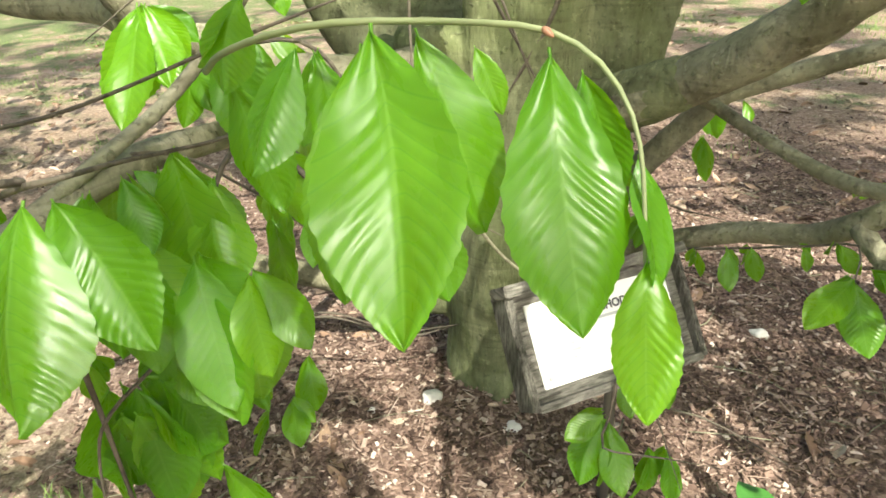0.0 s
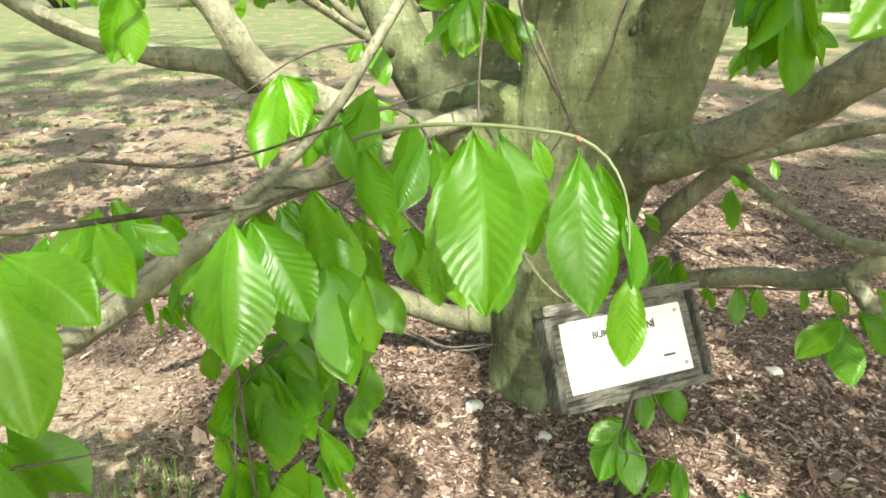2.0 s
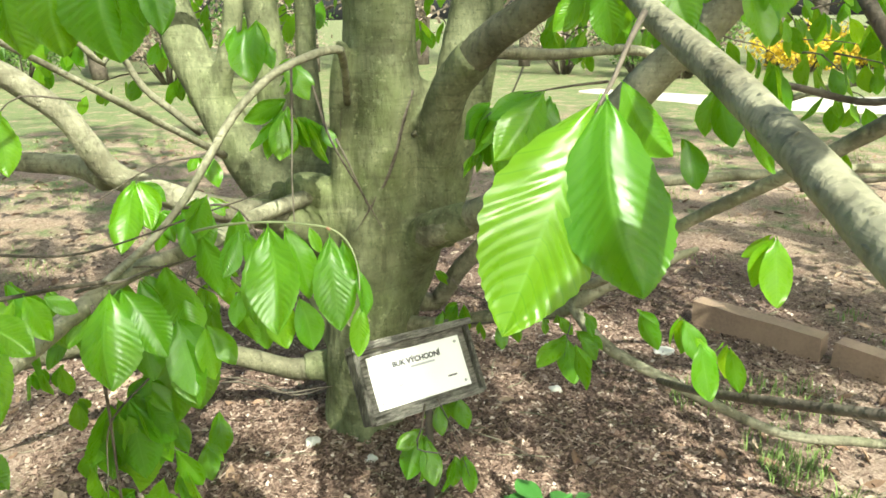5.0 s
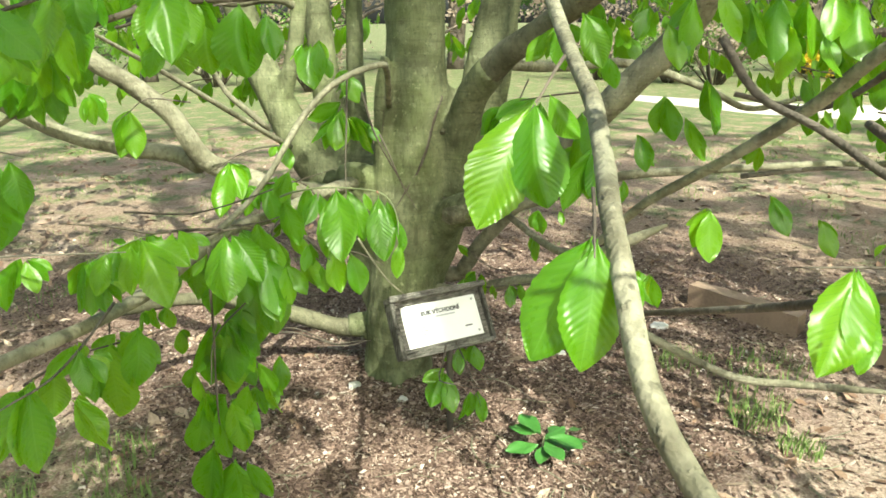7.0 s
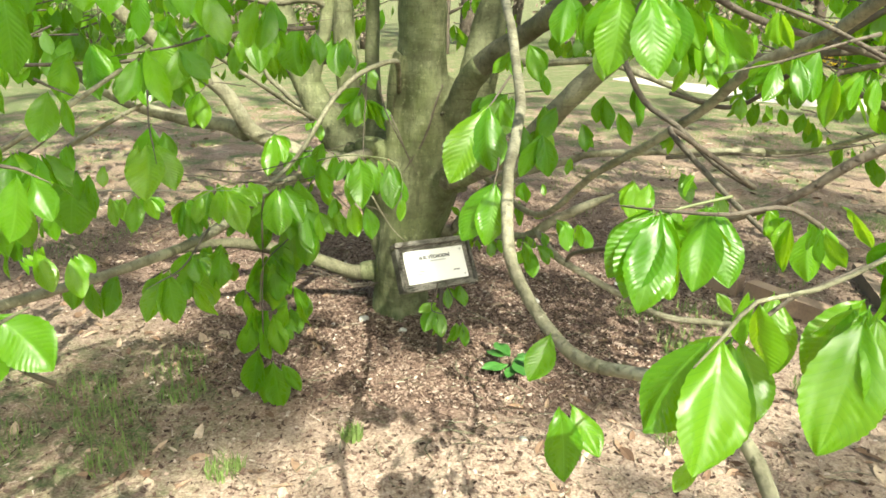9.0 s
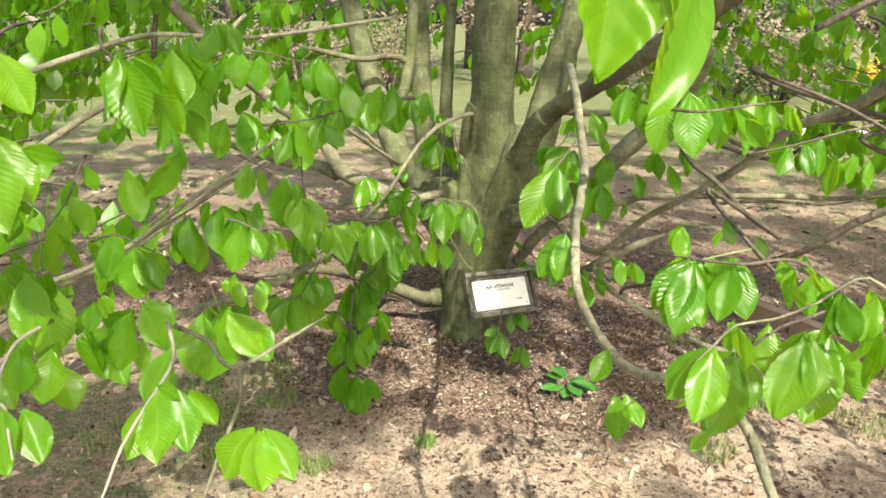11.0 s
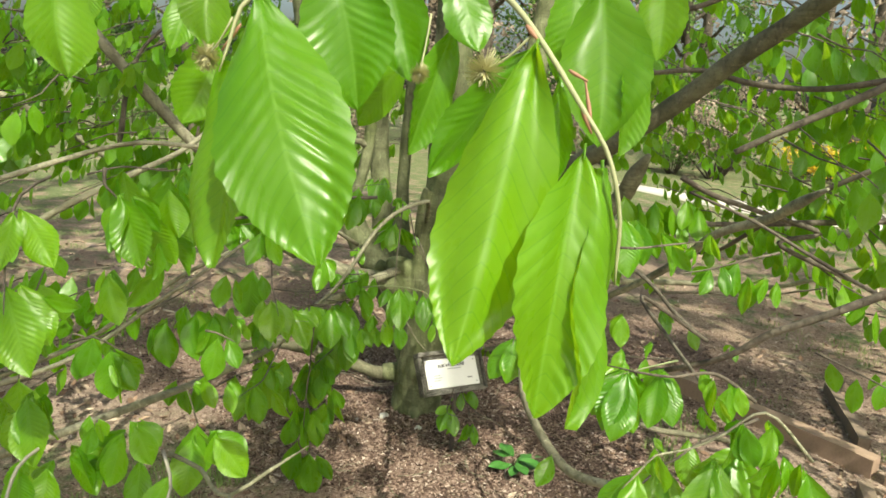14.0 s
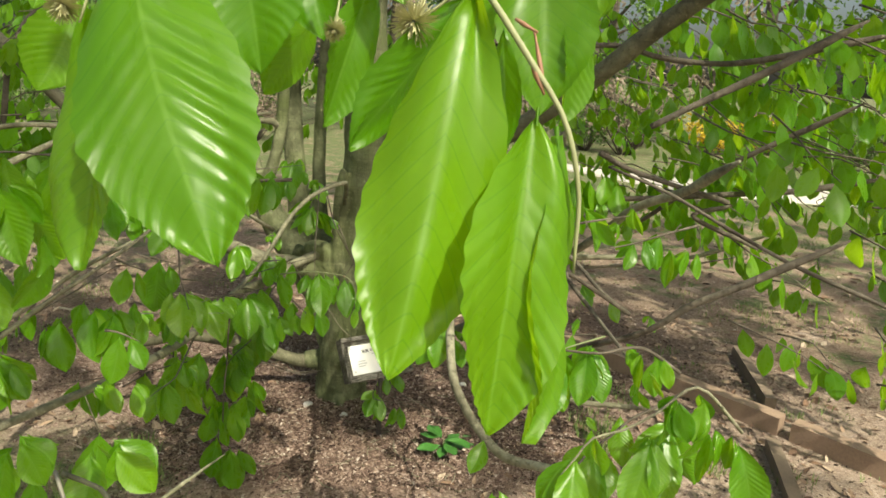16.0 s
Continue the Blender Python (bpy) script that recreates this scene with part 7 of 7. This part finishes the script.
def shade_gap(p):
    """Uneven clumps, gapped by where their shadow falls, to light chosen leaves and ground."""
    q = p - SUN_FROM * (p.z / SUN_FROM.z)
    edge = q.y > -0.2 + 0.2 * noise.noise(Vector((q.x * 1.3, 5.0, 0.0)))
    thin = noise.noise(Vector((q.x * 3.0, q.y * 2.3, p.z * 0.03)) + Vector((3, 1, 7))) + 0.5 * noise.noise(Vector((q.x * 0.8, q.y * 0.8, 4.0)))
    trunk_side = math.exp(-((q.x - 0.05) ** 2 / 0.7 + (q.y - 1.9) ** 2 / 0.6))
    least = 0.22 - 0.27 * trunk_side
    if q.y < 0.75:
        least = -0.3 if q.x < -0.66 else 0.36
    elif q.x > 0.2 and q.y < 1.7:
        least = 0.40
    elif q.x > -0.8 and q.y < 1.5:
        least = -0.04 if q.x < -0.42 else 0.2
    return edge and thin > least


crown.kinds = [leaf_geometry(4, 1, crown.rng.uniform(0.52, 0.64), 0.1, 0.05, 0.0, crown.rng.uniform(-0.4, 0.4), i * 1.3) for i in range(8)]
crown.fill(8200, (-4.0, -9.5, 7.5), (9.5, 1.5, 11.0), 0.3, 9, shade_gap)
crown.finish("crown", "unseen leaf crown overhead, added to dapple the light")
for i in range(11):
    a = i * 2.39996
    h = 1.9 + 0.45 * i
    r = 2.0 + 0.8 * math.sin(i * 1.7)
    c, s = math.cos(a), math.sin(a)
    limb("crown_limb", [(0.15 + c * 0.05, 1.43 + s * 0.05, h + 0.4), (0.15 + c * r * 0.4, 1.43 + s * r * 0.4, h + 1.0), (0.15 + c * r * 0.9, 1.43 + s * r * 0.9, h + 1.5), (0.15 + c * r * 1.6, 1.43 + s * r * 1.6, h + 1.9)], 0.03, 0.007, sides=8, step=0.1)


# ---- gravel path ----
def build_path():
    line = smooth_path([(3.7, 11.7, 0, 0.25), (4.5, 10.7, 0, 0.45), (5.6, 9.6, 0, 0.75), (7.0, 9.0, 0, 0.95), (9.0, 8.9, 0, 1.0), (14, 9.2, 0, 1.2), (60, 11.0, 0, 1.4)], 0.5)
    verts, faces = [], []
    for i, q in enumerate(line):
        d = Vector(line[min(i + 1, len(line) - 1)][:3]) - Vector(line[max(i - 1, 0)][:3])
        s = Vector((-d.y, d.x, 0)).normalized()
        for j, e in enumerate((-1, -0.97, -0.4, 0.4, 0.97, 1)):
            verts.append(Vector(q[:3]) + s * (q[3] * e + 0.05 * noise.noise(Vector((i * 0.4, e, 0)))) + Vector((0, 0, -0.05 if abs(e) == 1 else 0.025)))
    for i in range(len(line) - 1):
        for j in range(5):
            a = i * 6 + j
            faces.append((a, a + 1, a + 7, a + 6))
    ob = mesh_object("path", verts, faces, plain("pale_gravel", (0.52, 0.49, 0.43), 0.9, 0.35, 30))
    tagged(ob, "pale gravel path crossing the lawn", "path", kind="structure")


build_path()


# ---- far trees and shrubs ----
def far_leaf_material(name, a, b):
    k = Nodes(name)
    isl = k.n("ShaderNodeNewGeometry").outputs["Random Per Island"]
    col = k.ramp(isl, (0.0, a), (1.0, b))
    s = k.surface(col, 0.6)
    thin = k.n("ShaderNodeBsdfTranslucent")
    k.t.links.new(col, thin.inputs["Color"])
    both = k.n("ShaderNodeMixShader")
    both.inputs[0].default_value = 0.35
    k.t.links.new(s.outputs[0], both.inputs[1])
    k.t.links.new(thin.outputs[0], both.inputs[2])
    return k.done(both.outputs[0])


far_green = far_leaf_material("far_leaf", (0.05, 0.12, 0.02), (0.17, 0.30, 0.05))
far_dark = far_leaf_material("evergreen_leaf", (0.025, 0.05, 0.02), (0.07, 0.12, 0.04))
far_yellow = far_leaf_material("yellow_flower", (0.55, 0.38, 0.02), (0.80, 0.62, 0.05))
far_brown = far_leaf_material("dry_twig_leaf", (0.22, 0.17, 0.12), (0.42, 0.34, 0.27))


def clump_mesh(rng, centre, radius, n, size, verts, faces):
    for _ in range(n):
        d = Vector((rng.gauss(0, 1), rng.gauss(0, 1), rng.gauss(0, 1))).normalized() * rng.random() ** 0.4
        p = centre + Vector((d.x * radius, d.y * radius, d.z * radius * 0.75))
        m = Euler((rng.uniform(0, 6), rng.uniform(0, 6), rng.uniform(0, 6))).to_matrix() * size * rng.uniform(0.6, 1.3)
        k = len(verts)
        verts.extend(p + m @ Vector(q) for q in ((0, -1, 0), (0.5, 0, 0.12), (0, 1, 0), (-0.5, 0, 0.12)))
        faces.append((k, k + 1, k + 2, k + 3))


def far_tree(height, spread, seed, leaf_material, clumps, per, label, low=0.35):
    rng = random.Random(seed)
    ob = new("far_tree")
    tagged(ob, label, "tree", "trees beyond the path")
    v, f = tube([(0, 0, -0.1, height * 0.022), (rng.gauss(0, 0.1), rng.gauss(0, 0.1), height * 0.35, height * 0.017), (rng.gauss(0, 0.25), rng.gauss(0, 0.25), height * 0.9, height * 0.004)], 9, 0.4, 0.08, seed)
    tips = []
    for i in range(14):
        a, h = i * 2.4, height * (low + (0.95 - low) * i / 14)
        r = spread * rng.uniform(0.6, 1.0) * (1.15 - 0.5 * i / 14)
        e = Vector((math.cos(a) * r, math.sin(a) * r, h + height * 0.10))
        bv, bf = tube([(0, 0, h * 0.9, height * 0.007), (*(e * 0.5 + Vector((0, 0, h * 0.47))), height * 0.004), (*e, height * 0.001)], 6, 0.5, 0.1, i)
        k = len(v)
        v += bv
        f += [tuple(q + k for q in g) for g in bf]
        tips += [e, e * 0.62 + Vector((0, 0, h * 0.37))]
    mesh_object("trunk", v, f, twig_bark, ob)
    lv, lf = [], []
    for _ in range(clumps):
        t = rng.choice(tips) + Vector((rng.gauss(0, 0.3), rng.gauss(0, 0.3), rng.gauss(0, 0.3)))
        clump_mesh(rng, t, rng.uniform(0.35, 0.8), per, 0.085, lv, lf)
    mesh_object("crown", lv, lf, leaf_material, ob, smooth=False)
    return ob


def shrub(radius, height, seed, material, n, label):
    rng = random.Random(seed)
    ob = new("shrub")
    tagged(ob, label, "shrub", "shrubs beyond the path")
    v, f = [], []
    lv, lf = [], []
    for i in range(26):
        a, r = rng.uniform(0, 6.3), radius * rng.uniform(0.3, 1.0)
        e = Vector((math.cos(a) * r, math.sin(a) * r, height * rng.uniform(0.5, 1.0)))
        bv, bf = tube([(math.cos(a) * 0.08, math.sin(a) * 0.08, -0.05, 0.018), (*(e * 0.55 + Vector((0, 0, 0.1))), 0.011), (*e, 0.004)], 5, 0.4, 0.1, i)
        k = len(v)
        v += bv
        f += [tuple(q + k for q in g) for g in bf]
        for t in (1.0, 0.75, 0.5):
            clump_mesh(rng, e * t, radius * 0.24, n, 0.045, lv, lf)
    mesh_object("branchwork", v, f, twig_bark, ob)
    mesh_object("foliage", lv, lf, material, ob, smooth=False)
    return ob


rng = random.Random(77)
kinds = [far_tree(9, 2.6, 1, far_green, 150, 34, "young broadleaf tree in fresh spring leaf", 0.2), far_tree(12, 3.2, 2, far_green, 160, 26, "tall broadleaf tree with an open crown"),
         far_tree(10, 2.4, 3, far_dark, 190, 40, "dark evergreen tree behind the shrubs", 0.08), far_tree(8, 2.8, 4, far_brown, 60, 24, "tree with dry brown twigs not yet in leaf", 0.15)]
spots = [(-15, 17, 0), (-10.5, 19, 3), (-6.5, 16, 0), (-3.0, 19.5, 3), (-1.8, 17.5, 3), (1.0, 20, 1), (0.3, 16.5, 3), (2.6, 22, 0), (-0.8, 24, 1), (3.8, 18.5, 3), (6.5, 18, 0), (10, 17, 3), (13.5, 14, 0), (17, 11, 1), (-19, 12, 1), (-8.5, 24, 2), (8.2, 27, 3), (14, 22, 1), (20, 17, 0), (-5, 27, 1), (-14, 26, 2), (9.5, 25, 1), (-22, 20, 0), (24, 10, 0)]
used = set()
for x, y, k in spots:
    s = rng.uniform(0.85, 1.2)
    m = pose(x, y, 0, 0, 0, rng.uniform(0, 360)) @ Matrix.Scale(s, 4)
    if k in used:
        ob = copy_thing(kinds[k], m)
        ob.matrix_basis = m
    else:
        kinds[k].matrix_basis = m
        used.add(k)
bushes = [shrub(1.2, 1.5, 5, far_green, 34, "rounded green shrub at the wood edge"), shrub(1.3, 0.75, 6, far_yellow, 30, "shrub in full yellow flower"), shrub(1.4, 1.7, 7, far_brown, 22, "leafless brown shrub with dense twigs")]
used = set()
for x, y, k in [(9.9, 15.3, 1), (6.4, 14.0, 2), (10.6, 12.0, 0), (-4.5, 14.5, 2), (-7.8, 15.2, 0), (5.6, 14.6, 0), (-2.2, 13.2, 2), (-11.5, 15.5, 0), (12.8, 10.2, 0), (4.2, 15.6, 2), (11.9, 15.9, 1), (-16, 14, 0), (15, 8, 2), (-2.8, 16.5, 0), (7.7, 16.5, 0)]:
    m = pose(x, y, 0, 0, 0, rng.uniform(0, 360)) @ Matrix.Scale(rng.uniform(0.85, 1.25), 4)
    if k in used:
        copy_thing(bushes[k], m).matrix_basis = m
    else:
        bushes[k].matrix_basis = m
        used.add(k)
